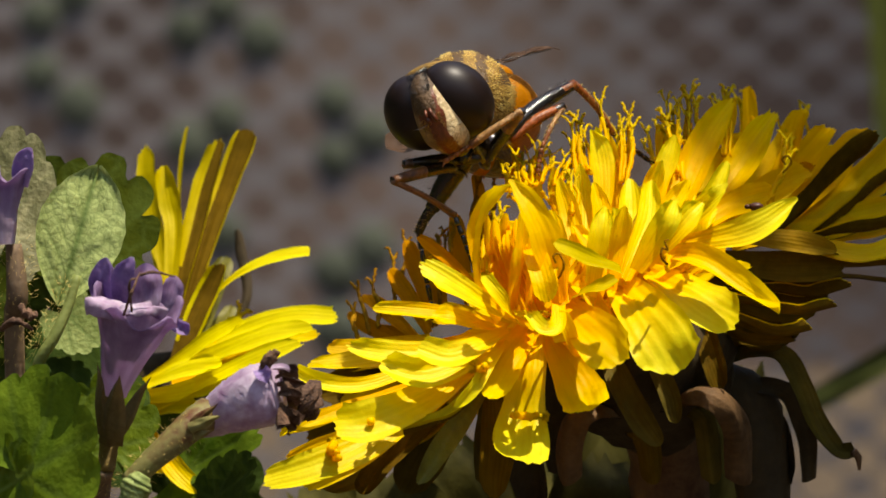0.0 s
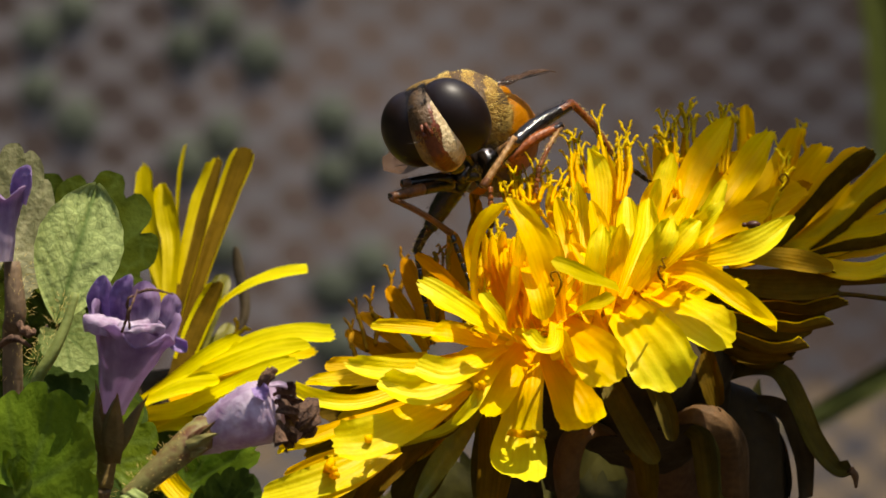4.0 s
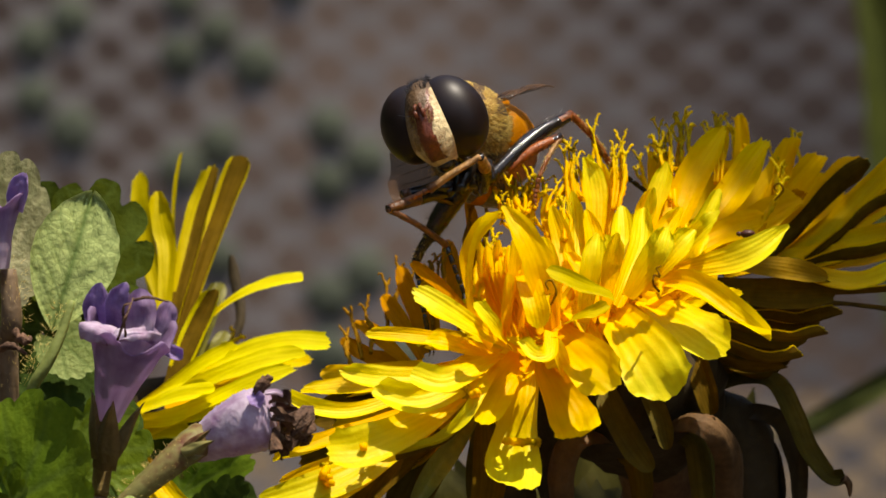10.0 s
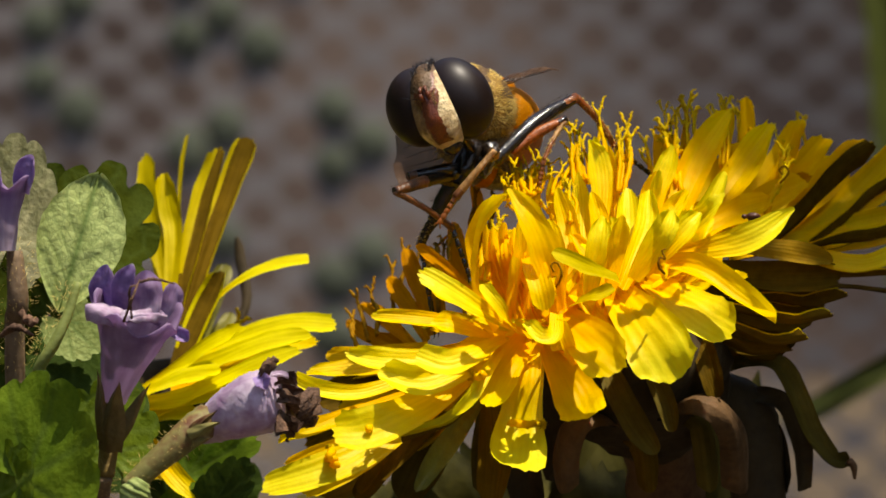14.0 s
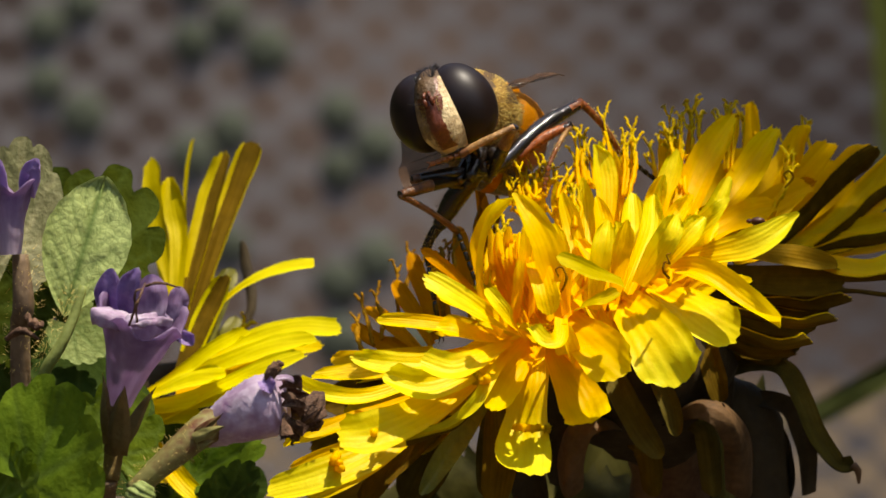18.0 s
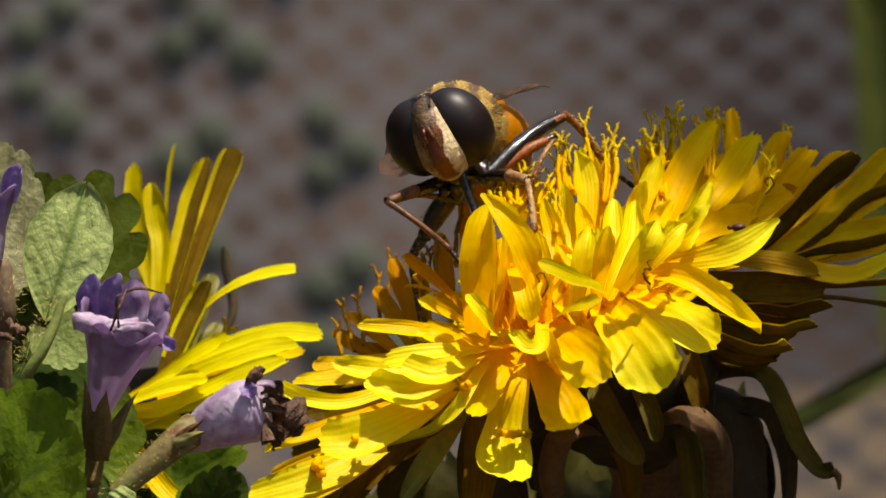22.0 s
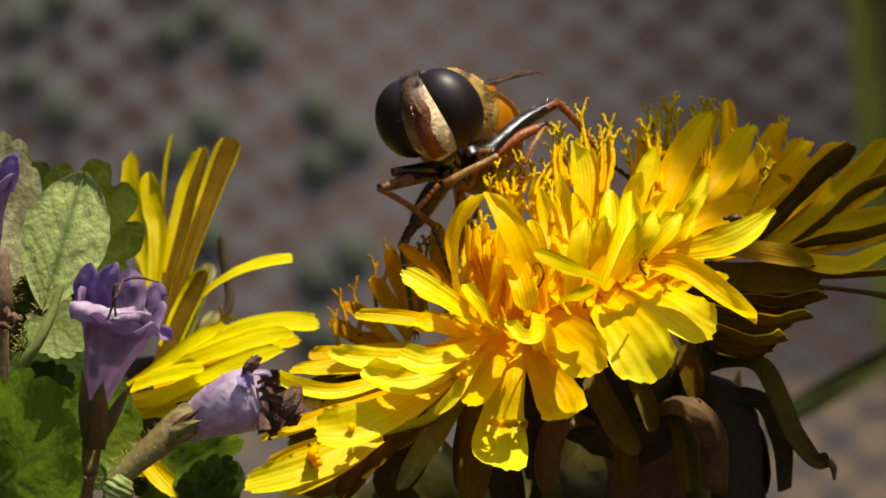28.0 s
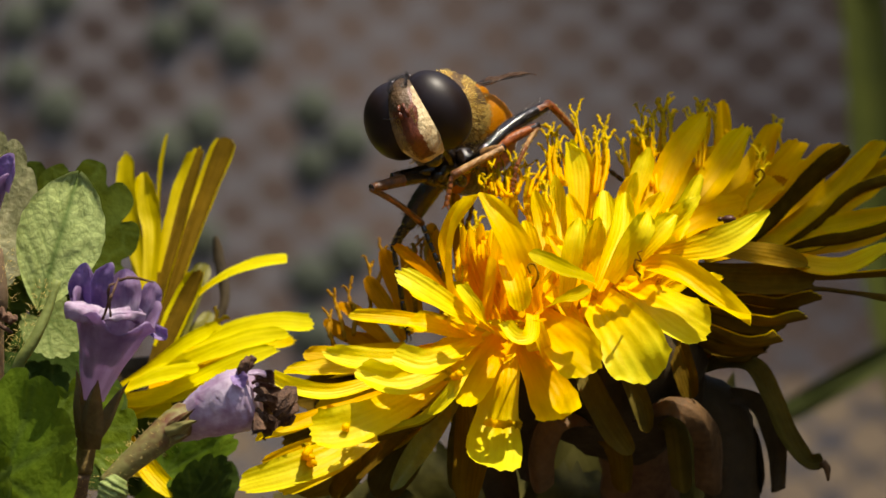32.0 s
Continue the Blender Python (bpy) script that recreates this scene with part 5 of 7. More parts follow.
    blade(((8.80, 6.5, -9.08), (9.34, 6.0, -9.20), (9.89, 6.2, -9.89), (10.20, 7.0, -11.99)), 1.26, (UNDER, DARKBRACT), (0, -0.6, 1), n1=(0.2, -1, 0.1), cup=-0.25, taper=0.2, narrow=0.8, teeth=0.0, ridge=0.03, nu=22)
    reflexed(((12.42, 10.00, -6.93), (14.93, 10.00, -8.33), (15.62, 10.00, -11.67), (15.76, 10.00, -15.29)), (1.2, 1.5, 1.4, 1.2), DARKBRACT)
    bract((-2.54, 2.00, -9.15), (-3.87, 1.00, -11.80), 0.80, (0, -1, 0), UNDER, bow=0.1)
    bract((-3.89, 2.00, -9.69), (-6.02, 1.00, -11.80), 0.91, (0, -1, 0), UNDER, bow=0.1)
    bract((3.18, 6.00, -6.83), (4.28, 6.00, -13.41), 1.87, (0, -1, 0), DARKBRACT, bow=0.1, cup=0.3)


dandelion_florets()
dandelion_stamens()
dandelion_base()
# the two florets that the fly bends while it feeds
front_petal = blade(((5.42, -4.0, -3.17), (5.03, -6.0, -1.31), (4.45, -6.5, 0.39), (3.15, -6.0, 2.72)), 1.85, YELLOW, (0.35, -1, 0.35), n1=(0.5, -0.9, 0.45), cup=0.16, taper=0.66, narrow=0.55, blunt=0.3, teeth=0.0)
side_petal = blade(((2.66, -3.0, -3.60), (1.75, -4.2, -1.98), (1.59, -5.0, -0.26), (2.03, -5.4, 1.18), (2.98, -5.5, 2.52)), 2.00, YELLOW, (-1, -0.1, 0.1), n1=(-1, -0.12, 0.15), cup=0.22, taper=0.6, narrow=0.7, teeth=0.0)


# ---- the dandelion behind the ground ivy ----
far_dandelion = thing("dandelion", (-13.13, 20.00, -7.49), "half-open yellow dandelion with brown-backed florets behind ground ivy", "flower", "dandelions")


def far_pet(base, tip, width, normal=(0, -1, 0.4), material=None, **k):
    SEED[0] += 1
    return floret(far_dandelion, base, tip, width, normal, material, SEED[0], **k)


def far_blade(spine, width, material, n0=(0, -1, 0.4), n1=None, **k):
    SEED[0] += 1
    base = Vector(spine[0])
    bm = ribbon([Vector(p) - base for p in spine], width, n0, n1 or n0, seed=SEED[0], two=isinstance(material, tuple), **k)
    return part("petal", bm, material, far_dandelion, "", Matrix.Translation(base * MM - Vector(far_dandelion.location)))


def far_florets():
    # upright florets, some showing their brown backs; the dull yellow carries their shade
    far_blade(((-12.97, 16.0, -3.98), (-11.82, 18.0, 0.01), (-10.73, 19.5, 3.19), (-9.82, 20.0, 5.57)), 1.45, (GREENSHADE, UNDER), (0.5, 0.85, 0.1), cup=-0.1, taper=0.12, narrow=0.6, blunt=0.12, rims=(2, 1))
    far_blade(((-13.51, 15.5, -3.97), (-12.75, 17.5, -0.42), (-12.04, 19.0, 2.61), (-11.26, 19.6, 4.98)), 1.50, (GREENSHADE, UNDER), (0.5, 0.85, 0.1), cup=-0.16, taper=0.4, narrow=0.6, rims=(5, 0))
    far_blade(((-13.92, 18.0, -3.15), (-14.60, 20.0, 0.30), (-15.03, 21.0, 2.63), (-15.18, 21.6, 4.73)), 1.22, GREENSHADE, (-0.45, -1, 0.1), cup=0.1, taper=0.25)
    far_blade(((-13.68, 16.0, -2.84), (-13.55, 17.5, 0.44), (-13.80, 18.4, 2.03), (-14.20, 19.0, 3.76)), 1.25, GREENSHADE, (-0.3, -1, 0.15), cup=0.2, taper=0.4)
    far_blade(((-13.46, 22.0, 1.18), (-13.51, 23.0, 2.94), (-13.42, 23.6, 4.41), (-13.14, 24.0, 5.83)), 0.40, GREENSHADE, (-0.9, -0.8, -0.1), cup=0.1, nu=12)
    far_blade(((-11.21, 15.0, -2.60), (-9.92, 14.6, -1.62), (-8.35, 14.4, -0.96), (-6.59, 14.2, -0.70)), 0.92, PALE, (0, -0.7, 1), cup=0.1, taper=0.0, narrow=0.55, blunt=0.02)
    far_blade(((-13.22, 12.5, -6.46), (-12.54, 13.0, -4.78), (-11.79, 13.4, -3.09), (-10.90, 13.6, -1.29)), 1.35, (PALE, UNDER), (0.45, 0.9, 0.1), cup=-0.22, taper=0.35, narrow=0.6, rims=(2, 2))
    far_blade(((-11.01, 24.0, -4.98), (-10.16, 25.0, -2.94), (-10.49, 26.0, -0.88), (-10.71, 26.4, 0.46)), 0.60, (DARKBRACT, DARKBRACT), (0.2, 1, 0), cup=0.2)
    # spread florets
    far_blade(((-14.45, 14.5, -6.93), (-10.73, 13.6, -4.93), (-7.89, 13.0, -3.99), (-5.22, 12.4, -3.99)), 1.41, PALE, (0.05, -0.6, 1), n1=(0.1, -0.9, 0.8), cup=0.12, taper=0.12, blunt=0.15)
    far_blade(((-14.96, 13.5, -7.47), (-11.51, 12.0, -5.94), (-8.81, 11.0, -4.97), (-6.36, 10.6, -4.41)), 1.63, PALE, (0.05, -0.7, 1), n1=(0.05, -0.8, 1), cup=0.16, taper=0.35, ridge=0.02)
    far_blade(((-15.19, 12.5, -7.44), (-12.88, 11.4, -5.93), (-11.31, 10.8, -4.88), (-9.77, 10.6, -4.04)), 1.06, PALE, (0.1, -0.8, 0.8), cup=0.22, taper=0.2)
    far_blade(((-14.57, 11.5, -8.53), (-11.44, 10.4, -6.97), (-8.91, 9.8, -5.89), (-6.95, 9.6, -5.14)), 1.28, PALE, (0.05, -0.8, 0.9), cup=0.16, taper=0.35)
    far_blade(((-15.30, 12.0, -7.43), (-13.70, 11.0, -6.84), (-12.28, 10.4, -6.35), (-10.86, 10.0, -6.12)), 1.62, PALE, (0, -0.8, 0.9), cup=0.12, taper=0.3)
    far_blade(((-15.16, 12.0, -7.85), (-13.14, 11.0, -7.60), (-11.45, 10.6, -7.11), (-9.76, 10.4, -6.41)), 1.23, PALE, (0, -1, 0.5), cup=0.12, taper=0.3)
    far_blade(((-14.88, 12.0, -8.55), (-13.73, 11.4, -8.39), (-12.86, 11.0, -8.32), (-12.02, 10.8, -8.23)), 1.01, PALE, (0, -0.9, 0.7), cup=0.12, taper=0.3)
    far_blade(((-13.68, 16.0, -7.11), (-10.83, 16.0, -6.26), (-8.53, 15.6, -5.11), (-6.24, 15.0, -4.82)), 1.31, YELLOW, (0.05, -0.8, 0.6), cup=0.12, taper=0.3)
    far_pet((-14.99, 12.00, -9.23), (-12.04, 9.00, -12.46), 1.12, (0.2, -1, 0), YELLOW, taper=0.12, bow=0.05)
    far_pet((-16.39, 12.00, -9.51), (-13.48, 10.00, -11.39), 1.07, (0.2, -1, 0), YELLOW, taper=0.12, bow=0.05)
    for k in (3, 5):
        stamen(far_dandelion, *far_pair(300 + k * 10, 680, 380 + k * 9, 600 - (k % 3) * 12, 13), 200 + k, radius=0.12, fork=0.6)
    o = Vector(far_dandelion.location) / MM
    part("involucre", tube([Vector(p) - o for p in ((-13.71, 20.00, -5.75), (-13.42, 20.00, -8.07), (-13.13, 20.00, -10.38))], (2.5, 3.6, 2.0), 14, 10, 0.2, 4), DARKBRACT, far_dandelion)
    part("stem", tube([Vector(p) - o for p in ((-13.13, 20.00, -9.80), (-12.94, 22.00, -19.20), (-12.88, 24.00, -47.22))], (1.7, 1.6, 1.8), 12, 12, 0.15, 5), STEM, far_dandelion)
    for bx, tx, ty in ((330, 415, 560), (345, 440, 640), (300, 395, 470)):
        b, t = far_pair(bx, 720, tx, ty, 21)
        SEED[0] += 1
        m = aim(b, t, (0.1, -1, 0))
        m.translation = m.translation - Vector(far_dandelion.location)
        part("bract", strap((Vector(t) - Vector(b)).length, 1.4, seed=SEED[0], two=True, teeth=0.02), (BRACT, DARKBRACT), far_dandelion, "", m)


far_florets()

# ---- ground ivy ----
ivy = thing("ground_ivy", (-16.98, 0.00, -12.29), "flowering ground ivy with scalloped leaves and fading violet flowers", "plant")
IVY = Vector(ivy.location) / MM


def ivy_tube(name, pts, radii, material, label="", rough=0.25, seed=0):
    return part(name, tube([Vector(p) - IVY for p in pts], radii, 12, 22, rough, seed), material, ivy, label)


def hairs(name, pts, count, length, seed, material, parent, origin, thick=0.014, spread=0.3, around=None):
    """Short fine hairs that stand off a limb."""
    rnd = random.Random(seed)
    line = spline(pts, 40)
    out = []
    for k in range(count):
        p = line[rnd.randrange(40)]
        d = Vector((rnd.gauss(0, 1), rnd.gauss(-0.3, 1), rnd.gauss(0, 1))).normalized()
        b = p + d * spread - origin
        out.append((b, b + d * length * rnd.uniform(0.6, 1.2)))
    return part(name, needles(out, thick), material, parent)


def needles(pairs, thick):
    """Many thin tapered hairs in one mesh."""
    verts, faces = [], []
    for b, t in pairs:
        way = (t - b).normalized()
        s = way.orthogonal().normalized() * thick
        u = way.cross(s)
        n = len(verts)
        verts += [(b + s) * MM, (b - s * 0.5 + u * 0.87) * MM, (b - s * 0.5 - u * 0.87) * MM, t * MM]
        faces += [(n, n + 1, n + 3), (n + 1, n + 2, n + 3), (n + 2, n, n + 3)]
    me = bpy.data.meshes.new("needles")
    me.from_pydata(verts, [], faces)
    bm = bmesh.new()
    bm.from_mesh(me)
    bpy.data.meshes.remove(me)
    return bm


def violet_flower(base, mouth, r0, r1, flare, material, seed):
    """The tube of a flower with its lip, from base to mouth; gives it and its length."""
    m = aim(base, mouth, (0, -1, 0.2))
    m.translation = m.translation - Vector(ivy.location)
    length = (Vector(mouth) - Vector(base)).length
    c = part("flower_tube", corolla(length, r0, r1, flare, seed, 1.0), material, ivy, "", m)
    return c, length


def ivy_flowers():
    # upright flower
    f, _ = violet_flower((-15.16, -6.00, -7.08), (-13.94, -8.00, -2.98), 0.62, 1.9, 0.12, PURPLE, 1)

    def lobe(owner, base, tip, width, normal, mats, **k):
        m = aim(base, tip, normal)
        m.translation = m.translation - Vector(ivy.location)
        SEED[0] += 1
        part("lobe", strap((Vector(tip) - Vector(base)).length, width, seed=SEED[0], teeth=0.0, narrow=0.75, two=True, **k), mats, owner, "", owner.matrix_basis.inverted() @ m)

    lobe(f, (-15.30, -7.00, -3.10), (-15.55, -8.00, -0.96), 1.39, (-0.2, -1, 0.1), (LILAC, LILAC), bow=0.1, cup=0.3)
    lobe(f, (-14.57, -8.00, -3.08), (-14.25, -9.00, -0.90), 1.07, (-0.4, -1, 0.1), (LILAC, MAUVE), bow=0.1, cup=0.4)
    lobe(f, (-13.47, -9.00, -3.33), (-13.47, -9.00, -1.11), 1.45, (0.1, -1, 0.1), (PURPLE, LILAC), bow=0.1, cup=-0.2)
    lobe(f, (-12.91, -7.00, -3.49), (-12.18, -7.00, -1.74), 1.07, (0.4, -1, 0.2), (PURPLE, PURPLE), bow=0.1, cup=0.3)
    lobe(f, (-14.43, -9.00, -3.38), (-16.29, -9.00, -2.81), 1.23, (0, -0.8, 0.7), (MAUVE, PURPLE), bow=0.12, cup=-0.3)
    lobe(f, (-13.78, -9.00, -2.87), (-13.61, -9.80, -3.58), 2.46, (0, -0.8, 0.6), (MAUVE, PURPLE), bow=0.16, cup=-0.25)
    lobe(f, (-12.47, -7.00, -3.88), (-11.61, -7.00, -4.29), 0.70, (0.1, -1, 0.3), (LILAC, LILAC), bow=-0.1, cup=0.5)

    def wither(owner, name, lines, radii, label=""):
        o = owner.matrix_basis.inverted()
        made = [tube([(o @ ((Vector(p) - IVY) * MM)) / MM for p in pts], radii, 7, 16, 0.6, k) for k, pts in enumerate(lines)]
        part(name, join(*made), WITHER, owner, label)

    wither(f, "withered_stamen", (((-14.45, -10.00, -3.44), (-14.03, -11.00, -2.41), (-13.73, -10.00, -1.52)), ((-14.09, -10.00, -3.32), (-14.13, -11.00, -2.02), (-13.82, -11.00, -1.77)),
                                  ((-13.73, -10.00, -1.65), (-13.08, -10.00, -1.52), (-12.18, -9.00, -1.73))), (0.055, 0.075, 0.03), "brown withered stamens")
    # lying, fading flower
    g = part("flower_tube", tube([Vector(p) - IVY for p in ((-11.51, -7.0, -8.74), (-10.60, -7.6, -8.25), (-9.38, -8.2, -7.61), (-8.22, -8.6, -7.13), (-7.50, -8.8, -6.95))],
                                 (0.50, 0.86, 1.26, 1.46, 1.12), 32, 30, 0.10, 21), MAUVE, ivy, "inflated fading mauve flower")
    for k in range(8):
        a = k * 2.4
        b = Vector((-7.45 + 0.10 * math.sin(k * 1.7), -8.4 - 0.9 * math.cos(a), -7.05 + 0.95 * math.sin(a)))
        tip = b + Vector((0.85 + 0.25 * math.sin(k * 2.3), 0.5 * math.cos(a * 1.3), 0.45 * math.sin(a) - 0.55))
        lobe(g, b, tip, 0.50 + 0.15 * math.sin(k * 3.1), (0.2 + math.sin(k), -1, math.cos(k * 1.9)), (WITHER, WITHER), bow=0.25, cup=0.8, curl=0.5 * math.sin(k * 2.9))
    wither(g, "withered_tip", (((-7.50, -9.2, -6.60), (-7.05, -8.9, -6.85), (-6.75, -8.0, -7.30)), ((-7.45, -9.3, -7.60), (-7.05, -9.0, -8.00), (-6.95, -8.0, -8.30))), (0.12, 0.20, 0.08), "brown withered flower mouth")
    wither(g, "withered_style", (((-8.29, -9.6, -6.12), (-8.02, -10.0, -5.60), (-7.71, -10.0, -5.14)), ((-8.12, -9.4, -6.05), (-7.78, -9.6, -5.53), (-7.52, -9.6, -5.09))), (0.13, 0.22, 0.16), "brown withered style")
    lobe(g, (-7.76, -10.0, -5.86), (-6.90, -9.8, -5.97), 0.40, (0.1, -0.6, 1), (MAUVE, MAUVE), bow=0.1, cup=0.3)
    lobe(g, (-8.35, -10.0, -5.91), (-7.96, -10.2, -6.50), 0.80, (0.1, -1, 0.3), (LILAC, MAUVE), bow=0.1, cup=0.5)
    # a third flower, on the neighbouring stem
    h, n3 = violet_flower((-20.39, -4.00, -0.24), (-20.55, -4.00, 2.92), 0.5, 1.2, 0.35, PURPLE, 3)
    for y, z in ((-1.0, 0.4), (0.2, 0.7), (1.1, 0.3)):
        b = Vector((n3 * 0.85, y, z))
        SEED[0] += 1
        part("lobe", strap(1.9, 1.0, 0.1, 0.3, 0.1, seed=SEED[0], teeth=0.0, narrow=0.7, two=True), (LILAC, LILAC), h, "", aim(b, b + Vector((1.6, y * 0.5, 0.5)), (0.1, 0.2, 1)))
    # calyces
    for base, tip, w, mats in (((-15.61, -6.4, -8.99), (-15.85, -7.2, -5.66), 0.62, SEPAL), ((-15.31, -6.6, -9.51), (-14.77, -8.6, -6.30), 1.25, SEPAL), ((-15.14, -6.4, -9.18), (-13.44, -7.0, -6.29), 0.72, SEPAL), ((-15.48, -6.8, -8.98), (-15.63, -7.8, -6.68), 0.60, SEPAL),
                               ((-11.70, -9.40, -8.74), (-10.23, -10.00, -7.43), 0.55, CALYX), ((-11.53, -9.70, -8.62), (-10.06, -10.30, -7.98), 0.55, CALYX), ((-11.65, -9.30, -9.00), (-10.45, -9.80, -8.77), 0.5, CALYX)):
        SEED[0] += 1
        m = aim(base, tip, (0, -1, 0.1))
        m.translation = m.translation - Vector(ivy.location)
        part("sepal", strap((Vector(tip) - Vector(base)).length, w, 0.03, -0.3, seed=SEED[0], two=True, teeth=0.0, narrow=0.9, point=0.7), (mats, mats), ivy, "", m)
    ivy_tube("calyx", ((-15.59, -5.00, -10.73), (-15.38, -5.00, -8.63), (-15.16, -6.00, -6.90)), (0.4, 0.5, 0.5), SEPAL, "brown-green ribbed calyx", 0.08, 4)
    ivy_tube("calyx", ((-14.34, -9.20, -11.12), (-12.84, -9.20, -9.72), (-11.47, -8.80, -8.55), (-10.73, -8.00, -8.01)), (0.46, 0.58, 0.74, 0.80), CALYX, "hairy reddish-green calyx tube", 0.06, 5)
    ivy_tube("bud", ((-14.20, -10.30, -11.95), (-13.85, -10.30, -11.20), (-13.55, -10.30, -10.70)), (0.55, 0.68, 0.35), LEAFPALE, "pale hairy bud", 0.3, 6)
    ivy_tube("stem", ((-15.72, -5.00, -10.60), (-15.97, -4.00, -12.09), (-16.31, -2.00, -17.50), (-16.17, 0.00, -43.35)), (0.5, 0.5, 0.6, 0.7), IVYSTEM, "", 0.1, 7)
    ivy_tube("stem", ((-20.00, -3.00, -0.24), (-19.84, -3.00, -2.62), (-20.08, -2.00, -4.75), (-19.92, 0.00, -14.97), (-19.00, 2.00, -43.70)), (0.38, 0.52, 0.46, 0.6, 0.8), IVYSTEM, "", 0.1, 8)
    ivy_tube("leaf_stalk", ((-17.09, -2.0, -1.71), (-17.52, -2.2, -3.12), (-18.12, -2.4, -4.49), (-18.91, -2.2, -5.83), (-18.95, -1.0, -7.32), (-19.60, 4.0, -11.69)), (0.20, 0.24, 0.28, 0.28, 0.30, 0.36), STEMGREEN, "pale green hairy leaf stalk", 0.1, 9)
    ivy_tube("withered_flower", ((-20.53, -4.00, -4.19), (-19.79, -5.00, -3.78), (-18.95, -5.00, -4.17)), (0.12, 0.18, 0.06), WITHER, "", 0.5, 10)
    ivy_tube("withered_flower", ((-19.60, -4.00, -3.14), (-19.05, -5.00, -3.52), (-18.74, -5.00, -3.39)), (0.14, 0.22, 0.08), WITHER, "", 0.9, 11)
    ivy_tube("withered_flower", ((-7.10, -5.0, -6.95), (-6.55, -4.5, -7.55), (-6.10, -4.0, -8.25)), (0.45, 0.95, 0.40), WITHER, "dark brown shrivelled flower", 0.6, 14)
    ivy_tube("withered_flower", ((-7.48, -4.00, -6.82), (-6.69, -4.00, -7.14), (-6.19, -3.00, -7.51)), (0.16, 0.22, 0.08), WITHER, "", 0.4, 12)
    ivy_tube("withered_flower", ((-7.35, -4.00, -7.88), (-6.96, -4.00, -8.01), (-6.32, -3.00, -8.44)), (0.16, 0.2, 0.07), WITHER, "", 0.4, 13)
    for k, (pts, r) in enumerate(((((-15.72, -5.00, -10.60), (-15.97, -4.00, -12.09)), 0.6), (((-14.34, -9.20, -11.12), (-12.84, -9.20, -9.72), (-11.34, -8.80, -8.50)), 0.75), (((-20.00, -3.00, -0.24), (-19.84, -3.00, -2.62), (-20.08, -2.00, -5.29)), 0.85),
                                  (((-17.69, -2.00, -2.10), (-19.07, -2.00, -5.29)), 0.4))):
        hairs("hairs", pts, 170, 0.30, k, HAIR, ivy, IVY, 0.012, r)


def ivy_leaves():
    ovate_leaf("leaf", ivy, (-18.09, -1.00, -3.19), (-16.35, 1.00, 3.25), 4.15, (0.15, -1, 0.2), LEAFPALE, 1, 0.14, "pale green crinkled leaf underside")
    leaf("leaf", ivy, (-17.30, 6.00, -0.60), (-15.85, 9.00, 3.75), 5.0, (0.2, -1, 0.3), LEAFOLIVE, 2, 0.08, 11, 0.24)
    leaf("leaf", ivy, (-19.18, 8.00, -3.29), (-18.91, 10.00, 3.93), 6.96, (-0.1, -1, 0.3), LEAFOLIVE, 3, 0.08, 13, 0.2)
    leaf("leaf", ivy, (-20.70, 3.00, 0.03), (-20.38, 5.00, 5.22), 3.48, (0, -1, 0.3), LEAFBROWN, 4, 0.1, 13, 0.08, "brownish ageing leaf")
    leaf("leaf", ivy, (-19.27, -7.0, -10.79), (-15.29, -9.0, -8.82), 7.6, (0.05, -1, 0.50), LEAFMID, 5, 0.15, 13, 0.11)
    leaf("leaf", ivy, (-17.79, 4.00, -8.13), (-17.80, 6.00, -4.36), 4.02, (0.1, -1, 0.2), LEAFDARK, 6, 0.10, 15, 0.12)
    leaf("leaf", ivy, (-15.61, -4.0, -9.64), (-15.59, -3.4, -6.22), 3.9, (0.1, -1, 0.45), LEAF, 7, 0.10, 11, 0.20)
    leaf("leaf", ivy, (-18.06, 4.00, -3.65), (-16.49, 4.00, -5.20), 2.46, (0.1, -1, 0.3), LEAFPALE, 8, 0.10, 15, 0.12)
    leaf("leaf", ivy, (-21.10, -5.00, -12.04), (-18.25, -8.00, -10.34), 4.02, (0, -1, 0.4), LEAF, 9, 0.10, 15, 0.12)
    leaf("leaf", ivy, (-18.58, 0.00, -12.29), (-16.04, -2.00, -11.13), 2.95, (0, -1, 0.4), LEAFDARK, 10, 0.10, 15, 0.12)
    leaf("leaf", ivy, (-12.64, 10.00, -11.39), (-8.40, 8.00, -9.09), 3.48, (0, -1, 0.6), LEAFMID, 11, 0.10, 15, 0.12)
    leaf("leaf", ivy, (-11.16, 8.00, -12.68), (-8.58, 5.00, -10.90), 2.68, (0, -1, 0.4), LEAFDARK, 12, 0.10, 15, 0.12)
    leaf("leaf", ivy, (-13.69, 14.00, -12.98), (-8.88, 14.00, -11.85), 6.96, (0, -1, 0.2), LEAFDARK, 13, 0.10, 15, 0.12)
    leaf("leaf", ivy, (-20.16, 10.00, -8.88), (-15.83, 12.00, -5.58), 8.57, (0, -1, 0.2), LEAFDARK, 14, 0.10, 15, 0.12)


ivy_flowers()
ivy_leaves()

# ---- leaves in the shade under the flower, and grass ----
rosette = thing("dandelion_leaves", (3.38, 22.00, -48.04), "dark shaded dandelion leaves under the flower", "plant")


